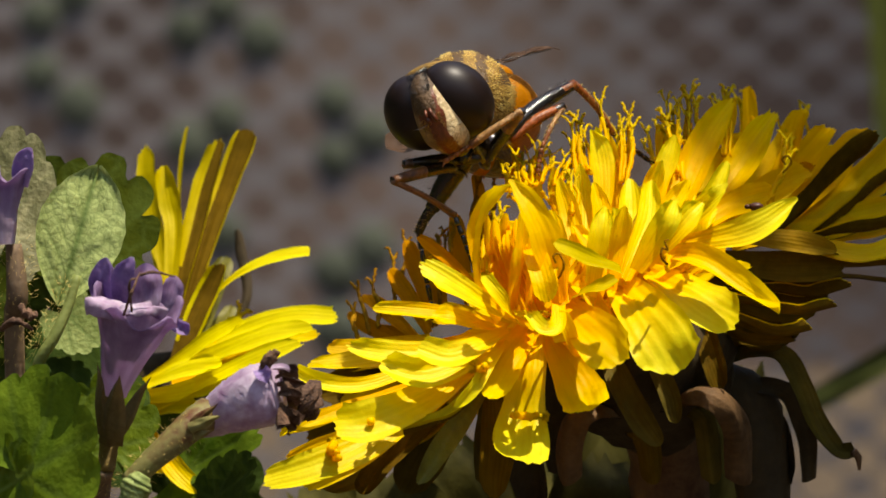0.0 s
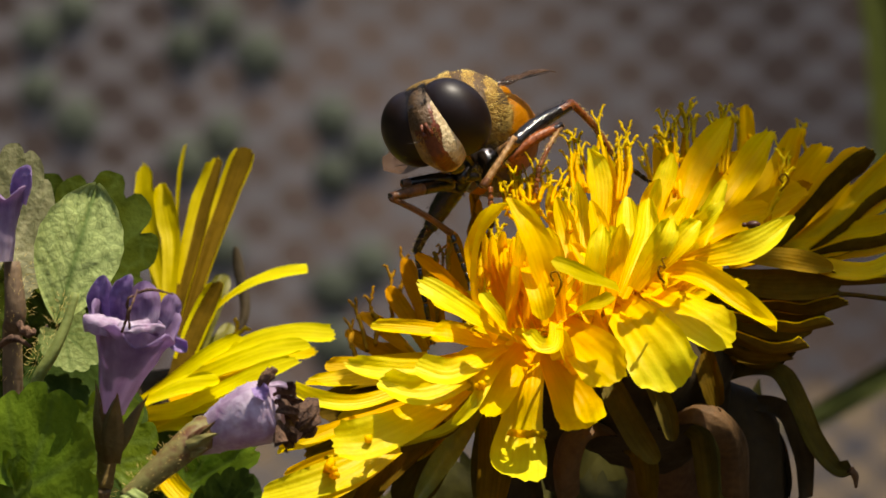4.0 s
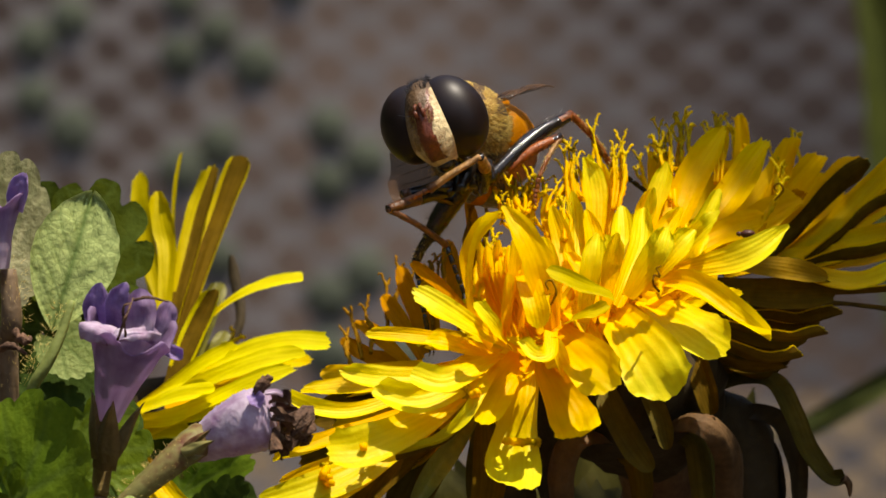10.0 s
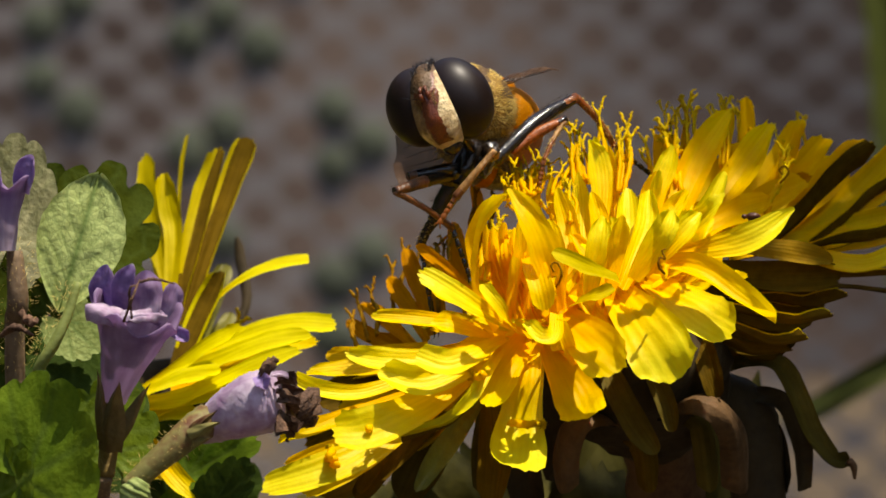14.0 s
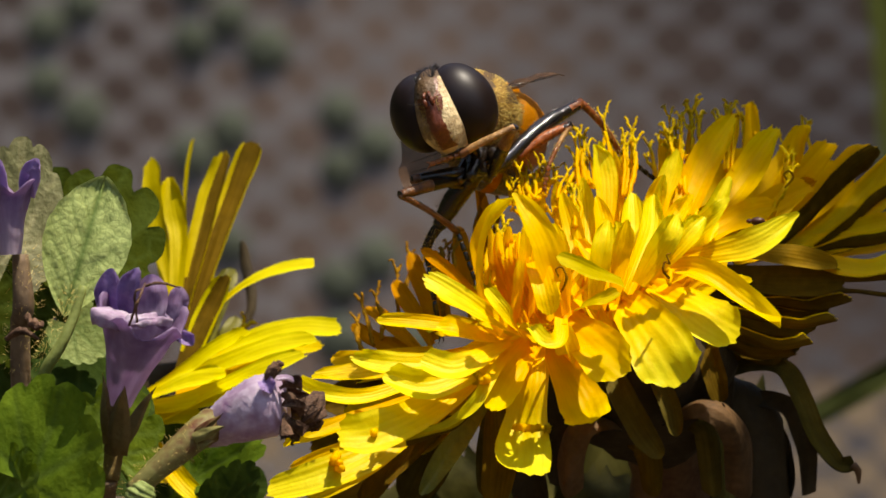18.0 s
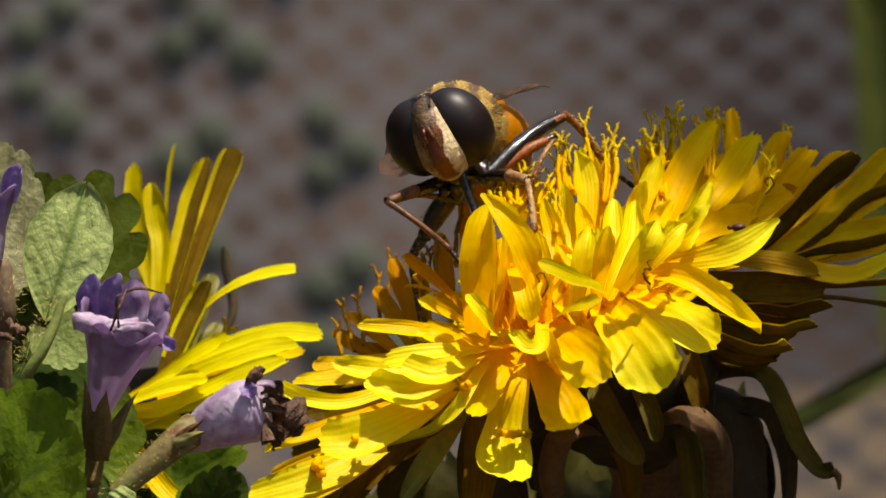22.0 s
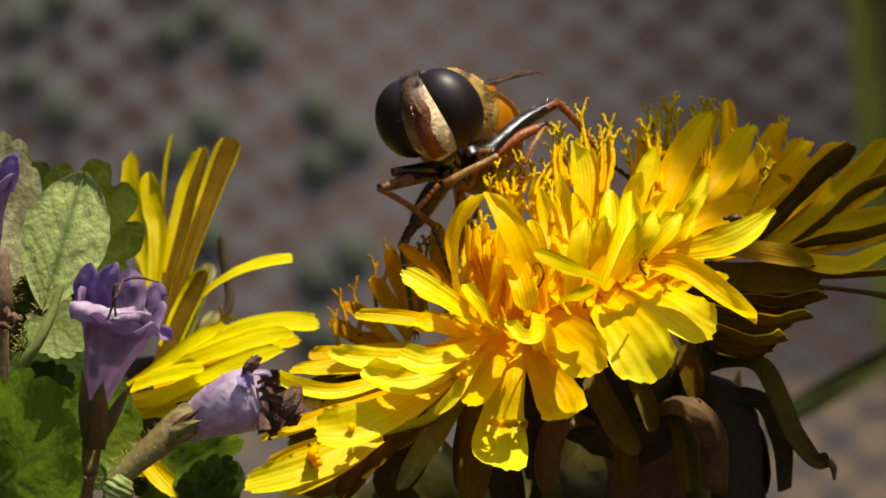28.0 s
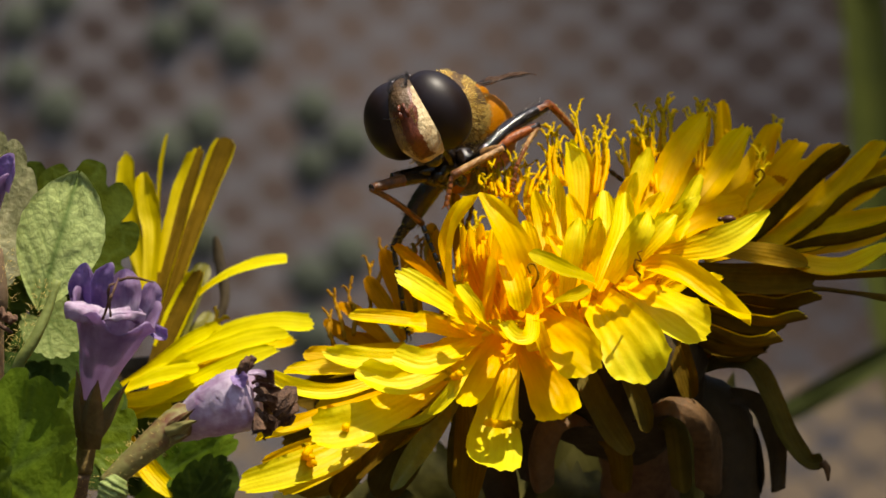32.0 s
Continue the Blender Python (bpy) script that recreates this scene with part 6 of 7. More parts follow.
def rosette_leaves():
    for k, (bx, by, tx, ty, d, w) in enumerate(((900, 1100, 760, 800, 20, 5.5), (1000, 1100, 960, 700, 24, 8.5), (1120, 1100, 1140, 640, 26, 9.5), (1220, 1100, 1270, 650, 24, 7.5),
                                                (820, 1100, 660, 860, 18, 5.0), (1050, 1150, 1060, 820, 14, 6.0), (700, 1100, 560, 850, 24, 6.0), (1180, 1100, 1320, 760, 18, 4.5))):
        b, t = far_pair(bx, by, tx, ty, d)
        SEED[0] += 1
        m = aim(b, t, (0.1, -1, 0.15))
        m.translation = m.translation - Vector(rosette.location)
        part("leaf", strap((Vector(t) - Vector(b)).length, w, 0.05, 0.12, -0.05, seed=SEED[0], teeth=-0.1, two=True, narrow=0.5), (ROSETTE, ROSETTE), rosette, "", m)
        o = Vector(rosette.location) / MM
        part("leaf_stalk", tube([Vector(b) - o, (Vector(b) - o) * 0.6 + Vector((0, 0, -4)), Vector((k * 0.6 - 2, 0, 0))], (1.2, 0.9, 0.9), 8, 8, 0.1, k), STEMGREEN, rosette)


rosette_leaves()


def grass_blade(base, tip, width, bend, seed, label):
    b, t = Vector(base), Vector(tip)
    ob = thing("tall_grass", base, label, "grass", "grass blades")
    m = aim(base, tip, (0.2, -1, 0.1))
    m.translation = Vector((0, 0, 0))
    n = (t - b).length
    part("midrib", tube(((0, 0, -0.1), (n / 2, 0, bend * n - 0.2), (n * 0.98, 0, -0.1)), (0.35, 0.3, 0.1), 6, 14), GRASS, ob, "", m)
    part("blade", strap((t - b).length, width, bend, 0.15, seed=seed, teeth=-0.5, two=True, narrow=0.9), (GRASS, GRASS), ob, "", m)


grass_blade((68.2, 350.00, -61.63), (45.0, 350.00, 41.19), 6.4, -0.015, 1, "blurred upright green grass blade")
grass_blade((26.8, 160.0, -13.86), (41.3, 160.0, -6.53), 2.0, 0.01, 2, "blurred slanting green grass blade beside a dandelion")

# grass blades added out of view to throw broken shade on the flower's far side
clump = thing("added_grass_clump", (58.2, -20.0, -62.0), "added unseen grass blades that shade the dandelion's far side", "grass")
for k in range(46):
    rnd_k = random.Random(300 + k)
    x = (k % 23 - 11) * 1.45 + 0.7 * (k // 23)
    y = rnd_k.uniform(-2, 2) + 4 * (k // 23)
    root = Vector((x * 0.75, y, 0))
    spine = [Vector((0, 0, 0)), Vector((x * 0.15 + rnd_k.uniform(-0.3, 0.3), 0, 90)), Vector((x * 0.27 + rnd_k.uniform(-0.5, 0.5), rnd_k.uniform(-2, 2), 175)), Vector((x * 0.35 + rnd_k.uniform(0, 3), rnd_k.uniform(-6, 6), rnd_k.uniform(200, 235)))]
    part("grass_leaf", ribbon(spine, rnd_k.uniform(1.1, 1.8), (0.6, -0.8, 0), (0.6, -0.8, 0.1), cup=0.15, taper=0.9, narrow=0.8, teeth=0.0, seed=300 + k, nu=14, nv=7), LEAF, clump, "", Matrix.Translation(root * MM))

# ---- a tiny beetle on a floret ----
beetle = thing("beetle", (14.95, 2.60, 1.35), "tiny dark beetle on a yellow floret", "beetle")
part("body", ball((0.36, 0.24, 0.2), (0, -0.45, 0.05), 8, 12), BEETLE, beetle)
part("head", ball((0.14, 0.13, 0.12), (-0.42, -0.5, 0.05), 6, 10), BEETLE, beetle)
for k in range(6):
    part("leg", tube(((-0.2 + 0.2 * (k % 3), -0.45, 0), (-0.2 + 0.2 * (k % 3), -0.5 + 0.2 * (k // 3), -0.2), (-0.22 + 0.22 * (k % 3), -0.4, -0.32)), (0.03, 0.02), 5, 5), BEETLE, beetle)

# ---- the hoverfly ----
FLY = Vector((1.80, 4.00, 3.84))
hoverfly = thing("hoverfly", FLY, "striped hoverfly with black glossy eyes feeding on a dandelion", "insect")


def fly_space(p):
    return Vector(p) - FLY


def mark(bm, rule):
    """Material slot of each face by its centre in millimetres."""
    for f in bm.faces:
        f.material_index = rule(f.calc_center_median() / MM)
    return bm


def build_head():
    def face_warp(p):
        front = max(0.0, -p.y)
        knob = math.exp(-((p.z + 0.30) / 0.26) ** 2) * 0.10 * front * math.exp(-(p.x / 0.5) ** 2)
        mouth = math.exp(-((p.z + 0.80) / 0.2) ** 2) * 0.10 * front
        q = p.copy()
        q.y -= knob + mouth
        q.x *= 0.86 - 0.12 * p.z - 0.45 * max(0.0, -p.z - 0.45)
        q.y += 0.10 * abs(q.x) * (p.y < 0)
        return q

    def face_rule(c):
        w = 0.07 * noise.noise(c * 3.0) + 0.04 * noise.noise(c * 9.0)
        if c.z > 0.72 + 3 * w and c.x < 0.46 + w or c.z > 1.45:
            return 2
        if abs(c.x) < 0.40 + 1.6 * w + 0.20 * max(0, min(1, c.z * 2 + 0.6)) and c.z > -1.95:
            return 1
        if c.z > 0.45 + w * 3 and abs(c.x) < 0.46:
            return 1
        # slot 3 paints shade on the face's left half
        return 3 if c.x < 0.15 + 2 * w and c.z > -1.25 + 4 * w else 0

    head = part("head", mark(ball((1.58, 1.74, 2.16), (0, -0.30, -0.20), 110, 140, face_warp), face_rule), (FACE, FACEDARK, FRONS, FACESHADED), hoverfly,
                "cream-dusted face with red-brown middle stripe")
    for s in (-1, 1):
        m = Matrix.Translation(Vector((s * 0.98, 0.12, -0.02 - 0.12 * s)) * MM) @ pose(0, 0, 0, 0, -s * 9, s * 10)
        part("eye", ball((1.60, 1.52, 1.98 + 0.06 * s), (0, 0, 0), 48, 64), EYE, head, "glossy black compound eye", m)
    part("back_of_head", ball((2.15, 0.75, 1.85), (0, 0.95, 0), 16, 28), GOLD, head)
    for s in (-1, 1):
        part("antenna", join(tube(((s * 0.10, -1.70, 0.88), (s * 0.13, -1.95, 0.80), (s * 0.16, -2.00, 0.64)), (0.08, 0.09, 0.08), 8, 8),
                             ball((0.12, 0.10, 0.22), (s * 0.18, -2.02, 0.44), 10, 12)), FACEDARK, head, "short dark red-brown antenna")
        part("bristle", tube(((s * 0.24, -2.18, 0.42), (s * 0.5, -2.5, 0.5), (s * 0.85, -2.7, 0.7)), (0.022, 0.016, 0.008), 5, 6), LEGDARK, head)
    rnd = random.Random(2)
    fuzz = []
    for k in range(1500):
        a, z = rnd.uniform(-1.0, 1.0), rnd.uniform(-1.9, 0.7)
        if abs(a) < 0.3:
            continue
        r = math.sqrt(max(0.0, 1 - (z / 2.15) ** 2))
        p = Vector((1.28 * r * math.sin(a) * (0.8 - 0.08 * z), -0.30 - 1.72 * r * math.cos(a), z - 0.1))
        d = Vector((math.sin(a) * 0.6, -0.75, -0.7)).normalized()
        fuzz.append((p, p + d * rnd.uniform(0.12, 0.24)))
    part("face_hairs", needles(fuzz, 0.012), HAIR, head)
    crown = []
    for k in range(520):
        x, y = rnd.uniform(-0.5, 0.5), rnd.uniform(-1.2, 0.6)
        p = Vector((x, y, 1.85 - 0.3 * abs(y)))
        crown.append((p, p + Vector((x * 0.3, -0.3, 1)).normalized() * rnd.uniform(0.2, 0.45)))
    part("crown_hairs", needles(crown, 0.014), LEGDARK, head)
    part("mouth", ball((0.5, 0.6, 0.5), (0.05, -0.5, -2.1), 12, 16), LEGDARK, head, "dark mouth opening")
    return head


def build_body():
    def stripes(c):
        x = c.x - fly_space((1.20, 5.00, 6.86)).x
        z = c.z - fly_space((1.20, 5.00, 6.86)).z
        w = 0.12 * noise.noise(c * 2.0)
        if z < 0.2:
            return 0
        return 1 if (abs(abs(x - 0.3) - 0.55 - w) < 0.28 or abs(abs(x - 0.3) - 1.7 - w) < 0.32) else 0

    c = fly_space((1.20, 4.60, 6.63))
    thorax = part("thorax", mark(ball((2.38, 2.9, 2.15), c, 40, 56), stripes), (GOLD, THORAXSTRIPE), hoverfly, "golden thorax with dark lengthwise stripes")
    rnd = random.Random(8)
    fur = []
    for k in range(6500):
        u = Vector((rnd.gauss(0, 1), rnd.gauss(0, 1), rnd.gauss(0, 1))).normalized()
        p = c + Vector((u.x * 2.37, u.y * 2.88, u.z * 2.14))
        if stripes(p) and rnd.random() < 0.9:
            continue
        d = (u + Vector((rnd.gauss(0, 0.25), rnd.gauss(0, 0.25), rnd.gauss(0, 0.25) - 0.25))).normalized()
        fur.append((p, p + d * rnd.uniform(0.06, 0.15) * (2.6 if u.x > 0.45 and u.z < 0.5 else 1)))
    part("thorax_hairs", needles(fur, 0.019), HAIR, thorax)
    part("scutellum", ball((1.5, 0.9, 0.6), fly_space((2.15, 7.40, 7.75)), 12, 18), AMBER, hoverfly)
    part("abdomen", tube([fly_space(p) for p in ((2.73, 5.00, 6.09), (3.02, 8.50, 5.95), (3.27, 13.00, 5.38), (3.67, 18.00, 4.62))], (1.6, 1.95, 1.75, 0.5), 22, 26, 0.04, 3,
                         lambda i, j: 1 if (0.50 < i < 0.56 or 0.74 < i < 0.80) else 0), (AMBER, THORAXDARK), hoverfly, "orange abdomen with dark bands")
    part("belly", tube([fly_space(p) for p in ((0.85, 7.00, 4.16), (1.82, 7.50, 3.89), (3.21, 8.50, 3.57), (3.93, 10.00, 3.43))], (0.8, 1.0, 0.9, 0.4), 18, 26, 0.06, 7,
                       lambda i, j: 1 if int(i * 7) % 2 else 0), (AMBER, THORAXDARK), hoverfly, "orange-brown banded underside of the abdomen")
    part("breast", ball((1.9, 2.2, 1.2), fly_space((1.67, 5.00, 4.89)), 16, 22), THORAXSTRIPE, hoverfly)
    fur = []
    for k in range(900):
        u = Vector((rnd.gauss(0, 1), rnd.gauss(0, 1), rnd.gauss(0, 1))).normalized()
        p = fly_space((1.67, 5.00, 4.89)) + Vector((u.x * 1.88, u.y * 2.18, u.z * 1.18))
        fur.append((p, p + (u + Vector((0, 0, -0.4))).normalized() * rnd.uniform(0.2, 0.45)))
    part("breast_hairs", needles(fur, 0.009), HAIR, hoverfly)
    for base, tip, r in (((1.57, 2.00, 4.83), (1.13, 0.50, 3.46), 0.5), ((1.24, 2.00, 4.67), (0.59, 0.80, 3.30), 0.42), ((2.27, 2.00, 4.72), (2.69, 1.50, 3.91), 0.5), ((1.80, 4.00, 4.65), (1.68, 3.00, 3.66), 0.5)):
        part("coxa", tube([fly_space(base), (fly_space(base) + fly_space(tip)) / 2, fly_space(tip)], (r, r * 0.9, r * 0.55), 10, 10, 0.2, 3), LEGDARK, hoverfly)
    # wings, folded back
    wings = []
    for tip, w, label in ((5.0, 3.1, "smoky translucent wing"), (3.6, 1.5, "smoky translucent wing seen edge-on")):
        wing = part("wing", strap(tip, w, 0.02, 0.04, 0.0, seed=len(wings) + 50, teeth=0.0, narrow=0.75, blunt=0.15, taper=0.15), WING, hoverfly, label)
        for k in range(4):
            v = -0.4 + 0.26 * k
            part("vein", tube(((0.1, v * w * 0.3, 0.02), (tip * 0.5, v * w * 0.7, 0.04), (tip * 0.86, v * w * 0.6, 0.02)), (0.03, 0.025, 0.015), 5, 10), LEGDARK, wing)
        wings.append(wing)
    return wings


def limb(name, length, radii, material, seed, label="", hairy=0.0, slots=None):
    """One segment of a leg along x, in millimetres, with short bristles."""
    mid = length * 0.5
    ob = part(name, tube(((0, 0, 0), (mid, 0, 0.05 * length), (length, 0, 0)), radii, 12, 20, 0.12, seed, slots), material, hoverfly, label)
    if hairy:
        rnd = random.Random(seed)
        out = []
        for k in range(int(60 * length)):
            x = rnd.uniform(0.05, 1) * length
            a = rnd.uniform(0, math.tau)
            r = radii[1] * 0.9
            p = Vector((x, r * math.cos(a), 0.2 * x * (1 - x / length) + r * math.sin(a)))
            out.append((p, p + Vector((0.5, math.cos(a), math.sin(a))).normalized() * hairy * rnd.uniform(0.6, 1.2)))
        part("bristles", needles(out, 0.012), LEGDARK if seed % 2 else HAIR, ob)
    return ob


def tarsus(length, material, seed):
    """Five bead-like foot joints and two claws along x."""
    bits = []
    for k in range(5):
        a, b = k * length / 5, (k + 0.92) * length / 5
        bits.append(tube(((a, 0, 0), ((a + b) / 2, 0, 0), (b, 0, 0)), (0.10, 0.13, 0.15 - 0.012 * k), 8, 6, 0.2, seed + k))
    for s in (-1, 1):
        bits.append(tube(((length * 0.97, s * 0.05, 0), (length * 1.06, s * 0.14, 0.03), (length * 1.1, s * 0.16, -0.1)), (0.05, 0.035, 0.015), 5, 5))
    return part("tarsus", join(*bits), material, hoverfly)


def set_leg(a, k, b, t, r, mats, seed):
    """A leg that stands still on the flower: femur, tibia and foot."""
    a, k, b, t = (fly_space(p) for p in (a, k, b, t))
    two = lambda i, j: 1 if i > 0.88 + 0.06 * math.sin(j * 19) else 0
    femur = limb("femur", (k - a).length, (r * 0.8, r * 1.15, r * 0.75), mats[0], seed, hairy=0.18, slots=two)
    femur.matrix_basis = aim(a, k, (0, -0.3, 1))
    shin = limb("tibia", (b - k).length, (r * 0.58, r * 0.5, r * 0.45), mats[1], seed + 1, hairy=0.16, slots=lambda i, j: 1 if i > 0.4 + 0.2 * math.sin(j * 14) else 0)
    shin.matrix_basis = aim(k, b, (0, -0.3, 1))
    foot = tarsus((t - b).length, mats[2], seed)
    foot.matrix_basis = aim(b, t, (0, -0.3, 1))


fly_head = build_head()
fly_wings = build_body()
set_leg((2.59, 1.60, 4.12), (6.55, 4.80, 7.18), (8.45, 6.00, 4.80), (10.28, 8.00, 3.51), 0.33, ((LEGDARK, LEGRED), (LEGORANGE, LEGRED), LEGDARK), 11)
set_leg((3.40, 2.20, 4.46), (6.03, 3.40, 6.11), (4.92, 2.20, 4.08), (4.70, 2.20, 2.86), 0.23, ((LEGORANGE, LEGDARK), (LEGPALE, LEGRED), LEGRED), 21)
set_leg((1.57, 3.00, 3.82), (-0.33, 4.00, 1.22), (-0.98, 4.50, 0.03), (-0.27, 5.00, -4.07), 0.48, ((LEGDARK, LEGDARK), (LEGDARK, LEGDARK), LEGDARK), 31)
proboscis = part("proboscis", join(tube(((0, 0, 0), (1.2, 0, 0.1), (2.6, 0, 0), (4.2, 0, 0.05)), (0.20, 0.27, 0.22, 0.20), 10, 16, 0.2, 3),
                                  tube(((4.0, 0, 0), (4.6, 0, 0.05), (4.9, 0, 0)), (0.22, 0.27, 0.10), 10, 8, 0.3, 4)), LEGDARK, hoverfly, "black extended proboscis")
FEMUR_L, TIBIA_L, SHIN_L = 4.0, 2.9, 3.8
left_leg = (limb("femur", 4.0, (0.22, 0.30, 0.22), (LEGDARK, LEGBROWN), 41, hairy=0.1, slots=lambda i, j: 1 if i > 0.5 else 0),
            limb("tibia", 3.8, (0.16, 0.14, 0.17), LEGBROWN, 43, hairy=0.1), tarsus(2.5, LEGDARK, 45))
right_leg = (limb("femur", 4.0, (0.24, 0.32, 0.22), (LEGDARK, LEGPALE), 51, hairy=0.1, slots=lambda i, j: 1 if i > 0.6 else 0),
             limb("tibia", 2.9, (0.15, 0.17, 0.21), (LEGPALE, LEGBROWN), 53, hairy=0.14, slots=lambda i, j: 1 if i > 0.8 else 0), tarsus(1.5, LEGRED, 55))
inner_leg = (limb("femur", 4.0, (0.22, 0.30, 0.22), (LEGDARK, LEGBROWN), 61, hairy=0.1, slots=lambda i, j: 1 if i > 0.85 else 0),
             limb("tibia", 2.9, (0.16, 0.15, 0.18), (LEGBROWN, LEGDARK), 63, hairy=0.1, slots=lambda i, j: 1 if i > 0.6 else 0), tarsus(1.5, LEGDARK, 65))


# ---- what moves ----
def motions():
    body = []

    def stand(t, dx, dz):
        body.append((t, Vector((dx, 0, dz))))

    stand(0, -0.161, 0.161); stand(3, -0.161, 0.107); stand(6, -0.054, 0.107); stand(8, 0.054, -0.000); stand(13, 0.000, -0.000); stand(20, 0.000, -0.054); stand(21, 0.214, -0.054)
    stand(22, 0.161, -0.321); stand(23, 0.107, -0.428); stand(24.5, 0.107, -0.268); stand(26, -0.054, -0.214); stand(29, -0.107, -0.161); stand(32, -0.214, -0.214)
    walk(hoverfly, [(t, Matrix.Translation((FLY + o) * MM)) for t, o in body])

    def offset(t):
        for (a, p), (b, q) in zip(body, body[1:]):
            if t <= b:
                return p.lerp(q, (t - a) / (b - a))
        return body[-1][1]

    # the head: place, nod (face down is positive), turn and lean
    nods = []

    def nod(t, place, pitch, lean, turn=-15):
        p = (Vector(place) + Vector((-0.07, 0, 0)) - FLY - offset(t)) * MM
        nods.append((t, Matrix.Translation(p) @ pose(0, 0, 0, 0, lean, 0) @ pose(0, 0, 0, pitch, 0, turn)))

    nod(0, (-0.13, -0.50, 6.15), 26, -25)
    nod(1.5, (-0.16, -0.50, 6.17), 26, -25)
    nod(3, (-0.21, -0.50, 6.23), 24, -24)
    nod(5.5, (-0.03, -0.40, 6.18), 20, -22)
    nod(6, (0.00, -0.40, 6.23), 17, -21)
    nod(7, (0.13, -0.20, 6.53), 8, -20)
    nod(8, (0.11, 0.00, 6.72), 4, -20)
    nod(9, (-0.03, 0.00, 6.80), 0, -19)
    nod(11, (-0.05, 0.00, 6.80), 0, -19)
    nod(13, (-0.05, 0.00, 6.80), 0, -20)
    nod(16.5, (-0.11, 0.00, 6.77), 0, -20)
    nod(16.7, (-0.03, 0.00, 6.72), 3, -21)
    nod(16.9, (-0.05, 0.00, 6.35), 12, -22)
    nod(17, (0.00, 0.00, 6.29), 14, -22)
    nod(17.2, (-0.11, 0.00, 6.45), 8, -21)
    nod(17.4, (-0.08, 0.00, 6.72), 2, -21)
    nod(17.6, (-0.11, 0.00, 6.75), 0, -21)
    nod(19, (-0.13, 0.00, 6.75), 0, -20)
    nod(20, (-0.16, 0.00, 6.72), 0, -20)
    nod(20.5, (-0.05, 0.00, 6.67), 4, -20)
    nod(21, (0.75, 0.00, 6.83), 6, -20)
    nod(21.5, (0.80, 0.00, 6.56), 10, -21)
    nod(22, (0.59, -0.30, 5.86), 16, -22)
    nod(23, (0.45, -0.50, 5.69), 26, -30)
    nod(24, (0.40, -0.40, 5.93), 16, -23)
    nod(25, (0.45, -0.40, 5.91), 18, -25)
    nod(26, (0.24, -0.30, 6.07), 10, -23)
    nod(28.5, (0.24, -0.20, 6.31), 10, -23)
    nod(29, (0.24, -0.20, 6.31), 8, -22)
    nod(30, (0.16, -0.20, 6.29), 6, -22)
    nod(31, (0.00, -0.20, 6.26), 4, -22)
    nod(32, (-0.08, -0.20, 6.23), 6, -23)
    walk(fly_head, nods)

    # forelegs: knee, ankle and foot tip
    right, left, inner = ([], [], []), ([], [], []), ([], [], [])

    def reach(rows, t, hip, knee, ankle, tip):
        o = FLY + offset(t)
        hip, knee, ankle, tip = (Vector(p) - o for p in (hip, knee, ankle, tip))
        up = (0.2, -1, 0.5)

        def fixed(a, b, n):
            d = b - a
            flat = Vector((d.x, 0, d.z))
            short = n * n - flat.length_squared
            d = Vector((d.x, -math.sqrt(short) if d.y < 0 else math.sqrt(short), d.z)) if short > 0.05 else flat.normalized() * n
            return a + d

        d = (knee - hip).normalized()
        rows[0].append((t, aim(knee - d * FEMUR_L, knee, up)))
        end = fixed(knee, ankle, SHIN_L if rows is left else TIBIA_L)
        rows[1].append((t, aim(knee, end, up)))
        rows[2].append((t, aim(end, end + (tip - ankle), up)))

    def r(t, knee, ankle, tip):
        reach(right, t, (2.27, 2.00, 3.81), knee, ankle, tip)

    def l(t, knee, ankle, tip):
        reach(left, t, (0.43, 1.00, 3.31), knee, ankle, tip)

    r(0, (3.76, -1.00, 5.92), (1.33, -2.00, 4.30), (0.43, -2.00, 3.75))
    r(1, (3.76, -1.00, 5.84), (1.62, -2.00, 3.75), (1.22, -2.00, 2.42))
    r(2, (3.68, -1.00, 5.84), (1.43, -2.00, 4.14), (1.09, -2.00, 2.55))
    r(3, (3.76, -1.00, 5.84), (1.81, -2.00, 3.48), (1.43, -2.00, 2.02))
    r(5.5, (2.56, -1.00, 4.51), (2.82, -2.00, 3.08), (3.21, -2.00, 2.42))
    r(6, (2.24, -1.00, 4.29), (2.92, -2.00, 3.16), (3.29, -2.00, 2.55))
    r(6.4, (2.35, -1.00, 4.77), (1.65, -2.00, 2.95), (1.49, -2.00, 2.42))
    r(7, (2.88, -1.00, 5.28), (2.07, -2.00, 3.48), (1.75, -2.00, 2.95))
    r(7.4, (2.83, -1.00, 4.77), (2.23, -2.00, 2.95), (1.81, -2.00, 1.89))
    r(8, (3.23, -1.00, 5.49), (1.97, -2.00, 2.95), (1.75, -3.00, 1.08))
    r(9, (3.89, -1.00, 5.76), (1.62, -2.00, 4.01), (1.38, -2.00, 2.20))
    r(10, (2.13, -1.00, 5.04), (-0.64, -2.00, 3.27), (-1.30, -2.00, 2.95))
    r(11, (3.65, -1.00, 5.23), (1.09, -2.00, 3.32), (0.43, -2.00, 2.95))
    r(12, (2.19, -1.00, 5.12), (-0.74, -2.00, 3.27), (-1.30, -2.00, 2.95))
    r(13, (2.35, -1.00, 5.41), (0.53, -2.00, 3.48), (-0.32, -2.00, 2.95))
    r(14, (2.56, -1.00, 4.51), (0.58, -2.00, 2.15), (0.16, -2.00, 1.49))
    r(16.5, (3.09, -1.00, 5.63), (0.43, -2.00, 3.75), (-0.37, -2.00, 2.95))
    r(16.6, (3.49, -1.00, 6.56), (0.43, -1.50, 6.81), (-0.64, -1.50, 7.16))
